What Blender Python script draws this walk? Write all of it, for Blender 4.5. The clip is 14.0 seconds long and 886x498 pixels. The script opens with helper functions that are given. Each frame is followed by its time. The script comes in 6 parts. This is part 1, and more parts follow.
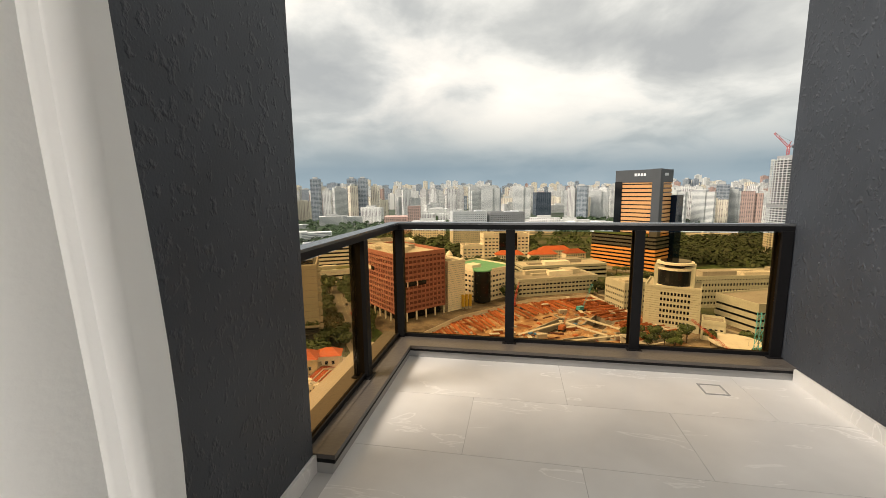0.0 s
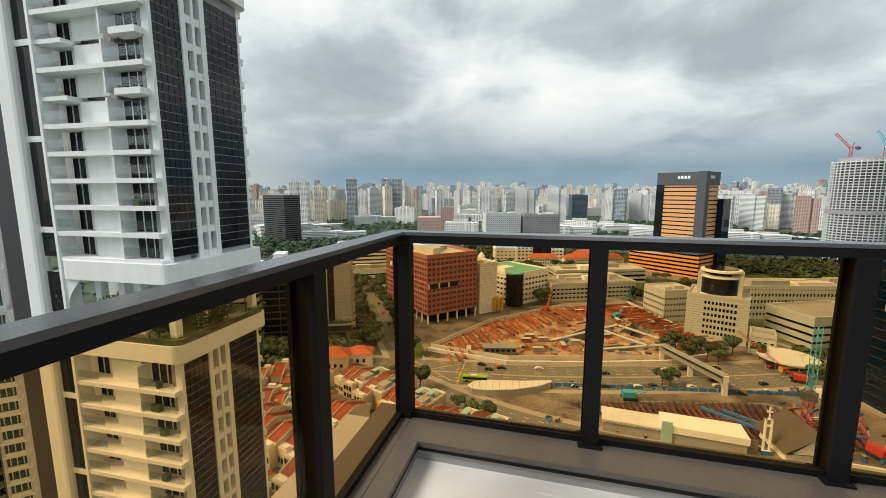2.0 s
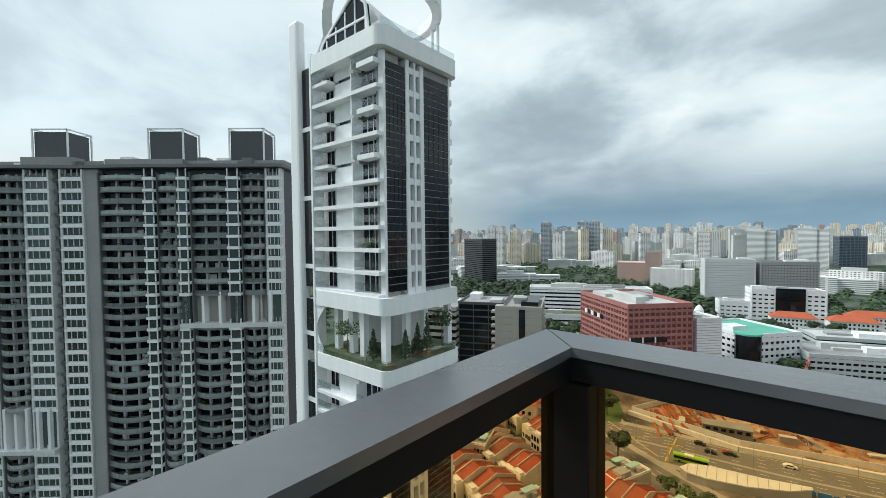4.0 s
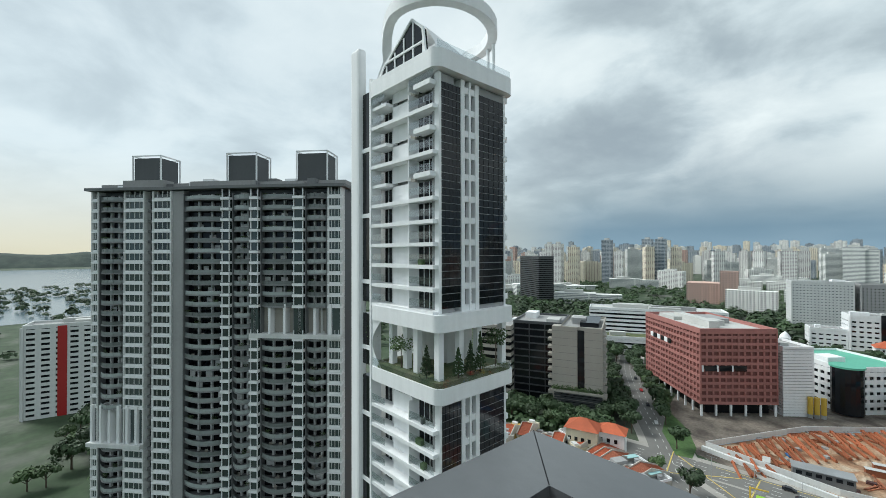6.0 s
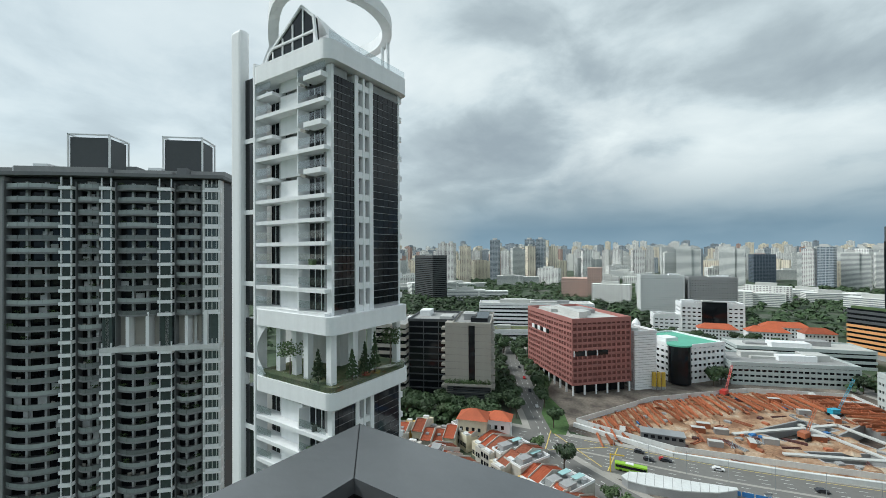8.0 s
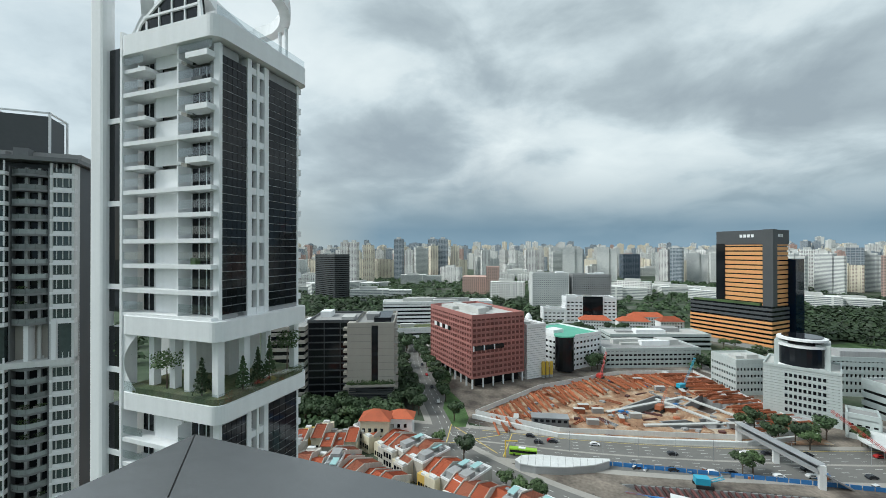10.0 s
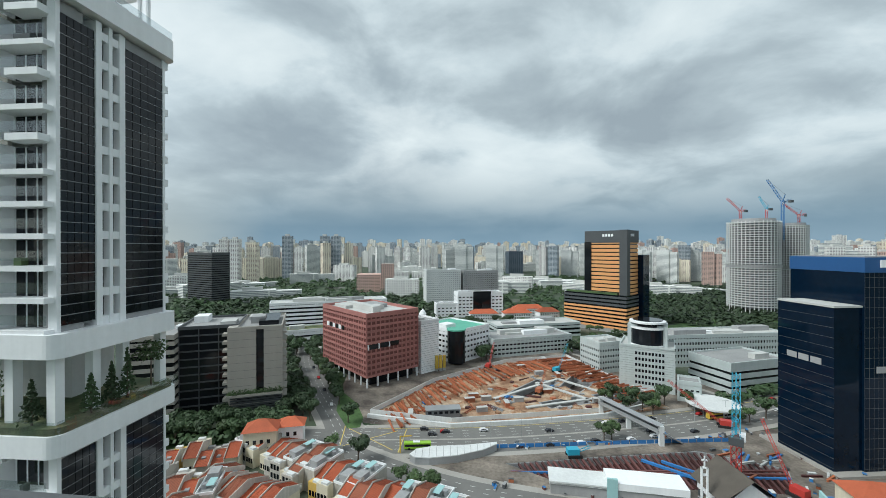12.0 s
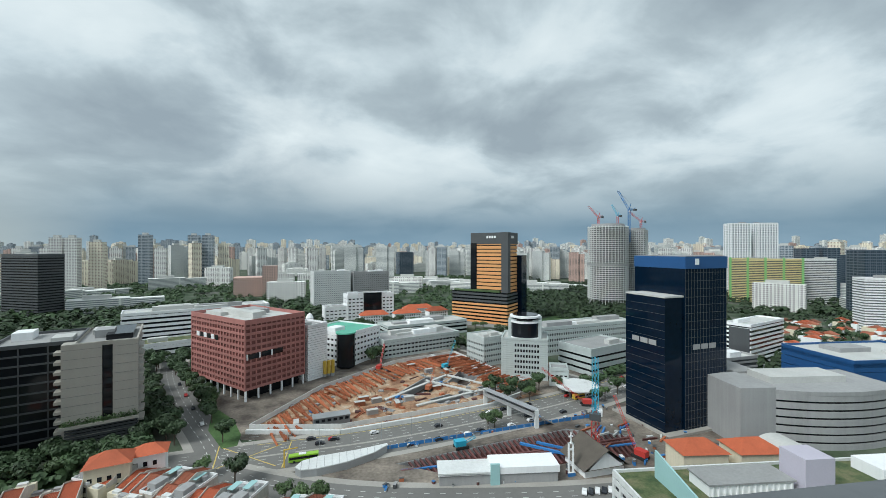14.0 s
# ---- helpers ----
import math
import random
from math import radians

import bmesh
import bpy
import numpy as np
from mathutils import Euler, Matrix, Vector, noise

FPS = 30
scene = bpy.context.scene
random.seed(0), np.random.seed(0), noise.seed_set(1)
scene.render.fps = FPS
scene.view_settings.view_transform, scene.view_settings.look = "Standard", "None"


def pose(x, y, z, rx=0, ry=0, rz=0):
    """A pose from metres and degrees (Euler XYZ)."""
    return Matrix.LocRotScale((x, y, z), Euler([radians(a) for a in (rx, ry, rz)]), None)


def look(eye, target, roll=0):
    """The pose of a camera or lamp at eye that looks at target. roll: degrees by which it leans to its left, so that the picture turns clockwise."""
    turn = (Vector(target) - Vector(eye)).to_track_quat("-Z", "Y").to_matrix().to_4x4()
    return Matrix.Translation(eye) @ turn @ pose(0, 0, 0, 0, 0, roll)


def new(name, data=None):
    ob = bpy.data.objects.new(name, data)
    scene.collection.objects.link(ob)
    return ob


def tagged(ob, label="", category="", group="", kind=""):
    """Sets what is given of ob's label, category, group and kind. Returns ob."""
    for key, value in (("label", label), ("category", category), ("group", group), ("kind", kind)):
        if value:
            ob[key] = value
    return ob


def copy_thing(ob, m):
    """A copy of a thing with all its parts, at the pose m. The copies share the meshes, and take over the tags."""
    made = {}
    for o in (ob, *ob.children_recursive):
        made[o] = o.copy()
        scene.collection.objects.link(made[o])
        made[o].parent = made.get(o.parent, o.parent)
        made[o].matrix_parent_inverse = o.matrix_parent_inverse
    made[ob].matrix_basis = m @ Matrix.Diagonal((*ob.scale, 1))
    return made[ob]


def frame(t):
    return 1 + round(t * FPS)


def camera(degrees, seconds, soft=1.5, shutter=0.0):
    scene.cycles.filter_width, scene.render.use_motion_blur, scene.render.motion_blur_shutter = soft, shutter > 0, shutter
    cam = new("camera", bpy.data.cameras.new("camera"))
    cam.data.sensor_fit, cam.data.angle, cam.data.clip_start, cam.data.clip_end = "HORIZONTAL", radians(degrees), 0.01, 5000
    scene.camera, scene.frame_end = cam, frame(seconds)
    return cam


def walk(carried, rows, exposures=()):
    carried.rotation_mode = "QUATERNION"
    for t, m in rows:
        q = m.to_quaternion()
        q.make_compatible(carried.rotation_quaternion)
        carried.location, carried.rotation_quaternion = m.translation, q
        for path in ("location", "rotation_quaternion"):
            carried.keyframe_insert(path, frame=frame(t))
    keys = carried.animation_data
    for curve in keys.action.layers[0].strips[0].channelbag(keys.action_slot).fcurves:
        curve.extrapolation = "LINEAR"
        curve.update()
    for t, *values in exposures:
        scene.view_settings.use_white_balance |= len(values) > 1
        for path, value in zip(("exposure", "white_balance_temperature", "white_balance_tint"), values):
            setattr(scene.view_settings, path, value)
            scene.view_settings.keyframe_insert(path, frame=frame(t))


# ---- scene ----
cam = camera(94.7, 14.0, 0.6)
PATH = [
    (0.0, pose(0.952, -3.316, 1.367, 81.74, 0.60, 10.29)),
    (0.5, pose(0.907, -2.962, 1.355, 81.85, 0.65, 11.16)),
    (1.0, pose(0.844, -2.656, 1.321, 81.72, 0.65, 12.00)),
    (1.5, pose(0.752, -2.298, 1.299, 81.79, 0.45, 13.11)),
    (2.0, pose(0.690, -1.934, 1.302, 81.92, 0.03, 14.96)),
    (2.5, pose(0.616, -1.593, 1.282, 83.01, 0.75, 17.73)),
    (3.0, pose(0.546, -1.271, 1.286, 84.23, 0.63, 23.13)),
    (3.5, pose(0.422, -0.953, 1.298, 86.21, 0.64, 32.02)),
    (4.0, pose(0.257, -0.658, 1.285, 88.12, 0.57, 41.65)),
    (4.2, pose(0.225, -0.590, 1.292, 88.70, 0.50, 44.60)),
    (5.3, pose(0.222, -0.420, 1.340, 90.35, 0.25, 51.00)),
    (6.5, pose(0.242, -0.380, 1.347, 90.58, 0.13, 46.38)),
    (7.0, pose(0.258, -0.362, 1.344, 90.46, 0.27, 42.32)),
    (7.5, pose(0.275, -0.341, 1.338, 90.42, 0.26, 38.43)),
    (8.0, pose(0.289, -0.318, 1.332, 90.37, 0.30, 34.74)),
    (10.5, pose(0.353, -0.252, 1.317, 90.13, -0.01, 17.83)),
    (11.0, pose(0.379, -0.232, 1.317, 90.01, 0.03, 14.15)),
    (11.5, pose(0.384, -0.245, 1.319, 89.90, 0.09, 10.42)),
    (12.0, pose(0.390, -0.253, 1.321, 89.85, 0.08, 6.64)),
    (12.5, pose(0.400, -0.252, 1.322, 89.85, 0.17, 2.80)),
    (13.0, pose(0.407, -0.248, 1.320, 89.87, 0.10, -1.01)),
    (13.5, pose(0.413, -0.247, 1.319, 89.91, 0.08, -4.84)),
    (14.0, pose(0.418, -0.249, 1.320, 89.95, 0.04, -8.61)),
]
EXPOSURES = [(0.0, 0.3, 7250, 13), (1.0, 0.25, 7050, 12), (2.0, 0.15, 6500, 8), (3.0, 0.12, 6150, 5), (4.0, 0.1, 5950, 3), (6.5, 0.0, 6000, 3), (11.0, -0.06, 5950, 3), (14.0, -0.1, 5900, 3)]
walk(cam, PATH, EXPOSURES)
GZ = -88.7                                   # street level, below the balcony floor at 0

# ---- sky and sun ----
world = bpy.data.worlds.new("sky")
scene.world = world
world.use_nodes = True
wn, wl = world.node_tree.nodes, world.node_tree.links
wn.clear()


def wmath(op, a, b=None, c=None):
    n = wn.new("ShaderNodeMath")
    n.operation = op
    for i, v in enumerate((a, b, c)):
        if v is None:
            continue
        if isinstance(v, (int, float)):
            n.inputs[i].default_value = v
        else:
            wl.new(v, n.inputs[i])
    return n.outputs[0]


def wramp(fac, stops):
    n = wn.new("ShaderNodeValToRGB")
    el = n.color_ramp.elements
    while len(el) < len(stops):
        el.new(0.5)
    for e, (p, c) in zip(el, stops):
        e.position, e.color = p, (*c, 1)
    wl.new(fac, n.inputs[0])
    return n.outputs[0]


def wmix(fac, a, b, blend="MIX"):
    n = wn.new("ShaderNodeMix")
    n.data_type, n.blend_type = "RGBA", blend
    for i, v in ((0, fac), (6, a), (7, b)):
        if isinstance(v, (int, float)):
            n.inputs[i].default_value = v
        elif isinstance(v, tuple):
            n.inputs[i].default_value = (*v, 1)
        else:
            wl.new(v, n.inputs[i])
    return n.outputs[2]


tc = wn.new("ShaderNodeTexCoord")
sep = wn.new("ShaderNodeSeparateXYZ")
wl.new(tc.outputs["Generated"], sep.inputs[0])
dz = wmath("MAXIMUM", sep.outputs[2], 0.0)
den = wmath("ADD", dz, 0.30)
cx, cy = wmath("DIVIDE", sep.outputs[0], den), wmath("DIVIDE", sep.outputs[1], den)
comb = wn.new("ShaderNodeCombineXYZ")
wl.new(cx, comb.inputs[0])
wl.new(cy, comb.inputs[1])


def wnoise(scale, detail, rough, dist, seed):
    n = wn.new("ShaderNodeTexNoise")
    n.inputs["Scale"].default_value, n.inputs["Detail"].default_value = scale, detail
    n.inputs["Roughness"].default_value, n.inputs["Distortion"].default_value = rough, dist
    m = wn.new("ShaderNodeMapping")
    m.inputs["Location"].default_value = (seed, seed * 0.7, 0)
    wl.new(comb.outputs[0], m.inputs[0])
    wl.new(m.outputs[0], n.inputs["Vector"])
    return n.outputs[0]


big = wnoise(1.0, 3.0, 0.5, 0.0, 11.6)
fine = wnoise(2.2, 10.0, 0.55, 0.25, 7.4)
clo = wmath("ADD", wmath("MULTIPLY", big, 0.55), wmath("MULTIPLY", fine, 0.45))
cloud = wramp(clo, [(0.38, (0.40, 0.44, 0.465)), (0.455, (0.53, 0.575, 0.59)), (0.51, (0.72, 0.765, 0.77)), (0.54, (0.83, 0.86, 0.85)), (0.63, (0.97, 0.98, 0.95))])
# the storm band low over the city, bright and warm towards the open sea on the west
west = wmath("MULTIPLY", sep.outputs[0], -1.0)
band = wramp(dz, [(0.0, (0.25, 0.37, 0.47)), (0.05, (0.18, 0.28, 0.37)), (0.13, (0.32, 0.39, 0.43)), (0.3, (0.6, 0.64, 0.65))])
warm = wramp(dz, [(0.0, (0.86, 0.76, 0.55)), (0.08, (0.86, 0.82, 0.72)), (0.2, (0.80, 0.86, 0.88)), (0.4, (0.7, 0.76, 0.8))])
wfac = wmath("MULTIPLY", wmath("SUBTRACT", west, 0.50), 1.7)
wcl = wn.new("ShaderNodeClamp")
wl.new(wfac, wcl.inputs[0])
low = wmix(wcl.outputs[0], band, warm)
lf = wn.new("ShaderNodeMapRange")
lf.interpolation_type = "SMOOTHSTEP"
lf.inputs[1].default_value, lf.inputs[2].default_value = 0.03, 0.24
lf.inputs[3].default_value, lf.inputs[4].default_value = 0.92, 0.0
wl.new(dz, lf.inputs[0])
# the heavy cloud bank spreads higher to the north-west
north = wn.new("ShaderNodeMapRange")
north.interpolation_type = "SMOOTHSTEP"
north.inputs[1].default_value, north.inputs[2].default_value = 0.30, 0.0
wl.new(wmath("ABSOLUTE", wmath("ADD", sep.outputs[0], 0.30)), north.inputs[0])
high = wn.new("ShaderNodeMapRange")
high.interpolation_type = "SMOOTHSTEP"
high.inputs[1].default_value, high.inputs[2].default_value = 0.42, 0.10
wl.new(wmath("ADD", dz, wmath("MULTIPLY", wmath("SUBTRACT", fine, 0.5), 0.5)), high.inputs[0])
bank = wmath("MULTIPLY", wmath("MULTIPLY", north.outputs[0], high.outputs[0]), 0.62)
cloud = wmix(bank, cloud, (0.36, 0.41, 0.45))
over = wmix(lf.outputs[0], cloud, low)
over = wmix(wmath("MULTIPLY", wcl.outputs[0], 0.55), over, warm)
sky = wn.new("ShaderNodeTexSky")
sky.sky_type, sky.sun_disc = "NISHITA", False
sky.sun_elevation, sky.sun_rotation = radians(47), radians(-110)
bg_sky, bg_cloud, addsh, wout = wn.new("ShaderNodeBackground"), wn.new("ShaderNodeBackground"), wn.new("ShaderNodeAddShader"), wn.new("ShaderNodeOutputWorld")
wl.new(wmix(1.0, sky.outputs[0], (0.1, 0.1, 0.1), "MULTIPLY"), bg_sky.inputs[0])
bg_sky.inputs[1].default_value = 0.06
wl.new(over, bg_cloud.inputs[0])
bg_cloud.inputs[1].default_value = 0.92
wl.new(bg_sky.outputs[0], addsh.inputs[0])
wl.new(bg_cloud.outputs[0], addsh.inputs[1])
wl.new(addsh.outputs[0], wout.inputs[0])

sun = new("sun", bpy.data.lights.new("sun", "SUN"))
sun.data.energy, sun.data.angle, sun.data.color = 2.9, radians(22), (1.0, 0.96, 0.9)
sun.matrix_basis = look((-63, -34, 76), (0, 0, 0))

# added fill lamps in the unseen room, standing in for daylight from behind
for nm, eye, aim, sx, sy, watts in (("back_window_light", (1.4, -8.1, 1.45), (1.4, 0, 1.2), 6.6, 2.1, 70), ("side_window_light", (-2.35, -6.0, 1.45), (3, -5.4, 1.2), 3.6, 2.1, 30)):
    lamp = new(nm, bpy.data.lights.new(nm, "AREA"))
    lamp.data.shape, lamp.data.size, lamp.data.size_y, lamp.data.energy, lamp.data.color = "RECTANGLE", sx, sy, watts, (0.97, 0.98, 1.0)
    lamp.matrix_basis = look(eye, aim)


# ---- materials ----
def nodes_of(name):
    m = bpy.data.materials.new(name)
    m.use_nodes = True
    t = m.node_tree
    return m, t.nodes, t.links, t.nodes["Principled BSDF"]


def mat(name, col, rough=0.6, metal=0.0, var=0.18, scale=1.0, bump=0.0, streak=0.0, rand=0.0, spec=0.5):
    """A plain surface: colour varied by fine grain and broad stains, rain streaks, and a little from piece to piece."""
    m, n, l, b = nodes_of(name)
    b.inputs["Roughness"].default_value, b.inputs["Metallic"].default_value = rough, metal
    b.inputs["Specular IOR Level"].default_value = spec
    tcn = n.new("ShaderNodeTexCoord")

    def nz(sc, det, stretch=None):
        t = n.new("ShaderNodeTexNoise")
        t.inputs["Scale"].default_value, t.inputs["Detail"].default_value = sc, det
        if stretch:
            mp = n.new("ShaderNodeMapping")
            mp.inputs["Scale"].default_value = stretch
            l.new(tcn.outputs["Object"], mp.inputs[0])
            l.new(mp.outputs[0], t.inputs["Vector"])
        else:
            l.new(tcn.outputs["Object"], t.inputs["Vector"])
        return t.outputs[0]

    def mm(op, a, c):
        k = n.new("ShaderNodeMath")
        k.operation = op
        for i, v in enumerate((a, c)):
            if isinstance(v, (int, float)):
                k.inputs[i].default_value = v
            else:
                l.new(v, k.inputs[i])
        return k.outputs[0]
    f = mm("ADD", mm("MULTIPLY", mm("SUBTRACT", nz(scale * 0.22, 4), 0.5), var * 2.2), mm("MULTIPLY", mm("SUBTRACT", nz(scale * 4, 5), 0.5), var * 1.4))
    if streak:
        f = mm("ADD", f, mm("MULTIPLY", mm("SUBTRACT", nz(1.0, 3, (scale * 1.6, scale * 1.6, scale * 0.05)), 0.55), streak * 2))
    if rand:
        oi = n.new("ShaderNodeObjectInfo")
        f = mm("ADD", f, mm("MULTIPLY", mm("SUBTRACT", oi.outputs["Random"], 0.5), rand * 2))
    f = mm("ADD", f, 1.0)
    mx = n.new("ShaderNodeMix")
    mx.data_type, mx.blend_type = "RGBA", "MULTIPLY"
    mx.inputs[0].default_value = 1.0
    mx.inputs[6].default_value = (*col, 1)
    l.new(f, mx.inputs[7])
    l.new(mx.outputs[2], b.inputs["Base Color"])
    if bump:
        bp = n.new("ShaderNodeBump")
        bp.inputs["Strength"].default_value, bp.inputs["Distance"].default_value = min(1, bump), 0.02
        l.new(nz(scale * 6, 6), bp.inputs["Height"])
        l.new(bp.outputs[0], b.inputs["Normal"])
    return m


def facade(name, wall, pane, storey=3.0, bay=3.4, zpart=0.5, xpart=0.62, var=0.1):
    """For blocks beyond half a kilometre: rows of windows in a rendered wall."""
    m, n, l, b = nodes_of(name)
    tcn, sp = n.new("ShaderNodeTexCoord"), n.new("ShaderNodeSeparateXYZ")
    l.new(tcn.outputs["Object"], sp.inputs[0])

    def mm(op, a, c):
        k = n.new("ShaderNodeMath")
        k.operation = op
        for i, v in enumerate((a, c)):
            if isinstance(v, (int, float)):
                k.inputs[i].default_value = v
            else:
                l.new(v, k.inputs[i])
        return k.outputs[0]
    fz = mm("LESS_THAN", mm("FRACT", mm("DIVIDE", sp.outputs[2], storey), 0), zpart)
    fx = mm("LESS_THAN", mm("FRACT", mm("DIVIDE", mm("ADD", sp.outputs[0], sp.outputs[1]), bay), 0), xpart)
    wide = mm("LESS_THAN", mm("FRACT", mm("DIVIDE", mm("ADD", sp.outputs[0], sp.outputs[1]), bay * 3.1), 0), 0.82)
    geo = n.new("ShaderNodeNewGeometry")
    ns = n.new("ShaderNodeSeparateXYZ")
    l.new(geo.outputs["Normal"], ns.inputs[0])
    side = mm("LESS_THAN", ns.outputs[2], 0.5)
    win = mm("MULTIPLY", mm("MULTIPLY", mm("MULTIPLY", fz, fx), wide), side)
    oi = n.new("ShaderNodeObjectInfo")
    tint = mm("ADD", mm("MULTIPLY", oi.outputs["Random"], 0.3), 0.9)
    t = n.new("ShaderNodeTexNoise")
    t.inputs["Scale"].default_value = 0.06
    l.new(tcn.outputs["Object"], t.inputs["Vector"])
    tint = mm("ADD", tint, mm("MULTIPLY", mm("SUBTRACT", t.outputs[0], 0.5), var * 3))
    wcol = n.new("ShaderNodeMix")
    wcol.data_type, wcol.blend_type = "RGBA", "MULTIPLY"
    wcol.inputs[0].default_value = 1
    wcol.inputs[6].default_value = (*wall, 1)
    l.new(tint, wcol.inputs[7])
    mx = n.new("ShaderNodeMix")
    mx.data_type = "RGBA"
    l.new(win, mx.inputs[0])
    l.new(wcol.outputs[2], mx.inputs[6])
    mx.inputs[7].default_value = (*pane, 1)
    l.new(mx.outputs[2], b.inputs["Base Color"])
    l.new(mm("SUBTRACT", 0.8, mm("MULTIPLY", win, 0.6)), b.inputs["Roughness"])
    return m


def tinted_glass(name, col, gloss=0.6):
    m = bpy.data.materials.new(name)
    m.use_nodes = True
    n, l = m.node_tree.nodes, m.node_tree.links
    n.clear()
    tr, gl, mx, fr, o = (n.new("ShaderNode" + k) for k in ("BsdfTransparent", "BsdfGlossy", "MixShader", "LayerWeight", "OutputMaterial"))
    tr.inputs[0].default_value = (*col, 1)
    gl.inputs["Roughness"].default_value = 0.02
    k = n.new("ShaderNodeMath")
    k.operation = "MULTIPLY"
    k.inputs[1].default_value = gloss
    fr.inputs[0].default_value = 0.25
    l.new(fr.outputs["Facing"], k.inputs[0])
    l.new(k.outputs[0], mx.inputs[0])
    l.new(tr.outputs[0], mx.inputs[1])
    l.new(gl.outputs[0], mx.inputs[2])
    l.new(mx.outputs[0], o.inputs[0])
    return m


def marble(name):
    """Pale grey stone-look tile with thin white veins."""
    m, n, l, b = nodes_of(name)
    tcn = n.new("ShaderNodeTexCoord")
    oi = n.new("ShaderNodeObjectInfo")
    mp = n.new("ShaderNodeVectorMath")
    mp.operation = "MULTIPLY_ADD"
    mp.inputs[1].default_value = (1, 1, 1)
    cmb = n.new("ShaderNodeCombineXYZ")
    k = n.new("ShaderNodeMath")
    k.operation = "MULTIPLY"
    k.inputs[1].default_value = 37
    l.new(oi.outputs["Random"], k.inputs[0])
    l.new(k.outputs[0], cmb.inputs[2])
    l.new(tcn.outputs["Object"], mp.inputs[0])
    l.new(cmb.outputs[0], mp.inputs[2])
    st = n.new("ShaderNodeMapping")
    st.inputs["Rotation"].default_value = (0, 0, 0.25)
    st.inputs["Scale"].default_value = (0.8, 2.6, 1)
    l.new(mp.outputs[0], st.inputs[0])
    vein = n.new("ShaderNodeTexNoise")
    vein.inputs["Scale"].default_value, vein.inputs["Detail"].default_value, vein.inputs["Distortion"].default_value = 2.2, 6, 0.9
    l.new(st.outputs[0], vein.inputs["Vector"])
    r1 = n.new("ShaderNodeValToRGB")
    e = r1.color_ramp.elements
    e[0].position, e[0].color = 0.625, (0, 0, 0, 1)
    e[1].position, e[1].color = 0.64, (1, 1, 1, 1)
    e3 = e.new(0.655)
    e3.color = (0.0, 0.0, 0.0, 1)
    l.new(vein.outputs[0], r1.inputs[0])
    cloudn = n.new("ShaderNodeTexNoise")
    cloudn.inputs["Scale"].default_value, cloudn.inputs["Detail"].default_value = 2.5, 7
    l.new(mp.outputs[0], cloudn.inputs["Vector"])
    r2 = n.new("ShaderNodeValToRGB")
    e = r2.color_ramp.elements
    e[0].position, e[0].color = 0.3, (0.60, 0.59, 0.575, 1)
    e[1].position, e[1].color = 0.75, (0.71, 0.70, 0.685, 1)
    l.new(cloudn.outputs[0], r2.inputs[0])
    mx = n.new("ShaderNodeMix")
    mx.data_type = "RGBA"
    k2 = n.new("ShaderNodeMath")
    k2.operation = "MULTIPLY"
    k2.inputs[1].default_value = 0.55
    l.new(r1.outputs[0], k2.inputs[0])
    l.new(k2.outputs[0], mx.inputs[0])
    l.new(r2.outputs[0], mx.inputs[6])
    mx.inputs[7].default_value = (0.88, 0.87, 0.86, 1)
    l.new(mx.outputs[2], b.inputs["Base Color"])
    b.inputs["Roughness"].default_value = 0.38
    return m


def cloth(name, col):
    """Thin woven cloth that lets part of the daylight through."""
    m, n, l, b = nodes_of(name)
    tcn, nz = n.new("ShaderNodeTexCoord"), n.new("ShaderNodeTexNoise")
    nz.inputs["Scale"].default_value, nz.inputs["Detail"].default_value = 60, 5
    l.new(tcn.outputs["Object"], nz.inputs["Vector"])
    bp = n.new("ShaderNodeBump")
    bp.inputs["Strength"].default_value, bp.inputs["Distance"].default_value = 0.4, 0.004
    l.new(nz.outputs[0], bp.inputs["Height"])
    b.inputs["Base Color"].default_value, b.inputs["Roughness"].default_value = (*col, 1), 0.9
    l.new(bp.outputs[0], b.inputs["Normal"])
    tr, mx = n.new("ShaderNodeBsdfTranslucent"), n.new("ShaderNodeMixShader")
    tr.inputs[0].default_value = (*col, 1)
    mx.inputs[0].default_value = 0.5
    l.new(b.outputs[0], mx.inputs[1])
    l.new(tr.outputs[0], mx.inputs[2])
    l.new(mx.outputs[0], n["Material Output"].inputs[0])
    return m


def ground_mat(name, cols, scale):
    """Broken ground: three colours in patches with finer grit."""
    m, n, l, b = nodes_of(name)
    tcn = n.new("ShaderNodeTexCoord")
    a, c = n.new("ShaderNodeTexNoise"), n.new("ShaderNodeTexNoise")
    a.inputs["Scale"].default_value, a.inputs["Detail"].default_value = scale, 8
    c.inputs["Scale"].default_value, c.inputs["Detail"].default_value = scale * 9, 6
    l.new(tcn.outputs["Object"], a.inputs["Vector"])
    l.new(tcn.outputs["Object"], c.inputs["Vector"])
    r = n.new("ShaderNodeValToRGB")
    e = r.color_ramp.elements
    e[0].position, e[0].color = 0.36, (*cols[0], 1)
    e[1].position, e[1].color = 0.68, (*cols[2], 1)
    e.new(0.5).color = (*cols[1], 1)
    l.new(a.outputs[0], r.inputs[0])
    mx = n.new("ShaderNodeMix")
    mx.data_type, mx.blend_type = "RGBA", "OVERLAY"
    mx.inputs[0].default_value = 0.6
    l.new(r.outputs[0], mx.inputs[6])
    l.new(c.outputs[0], mx.inputs[7])
    l.new(mx.outputs[2], b.inputs["Base Color"])
    b.inputs["Roughness"].default_value = 0.9
    return m


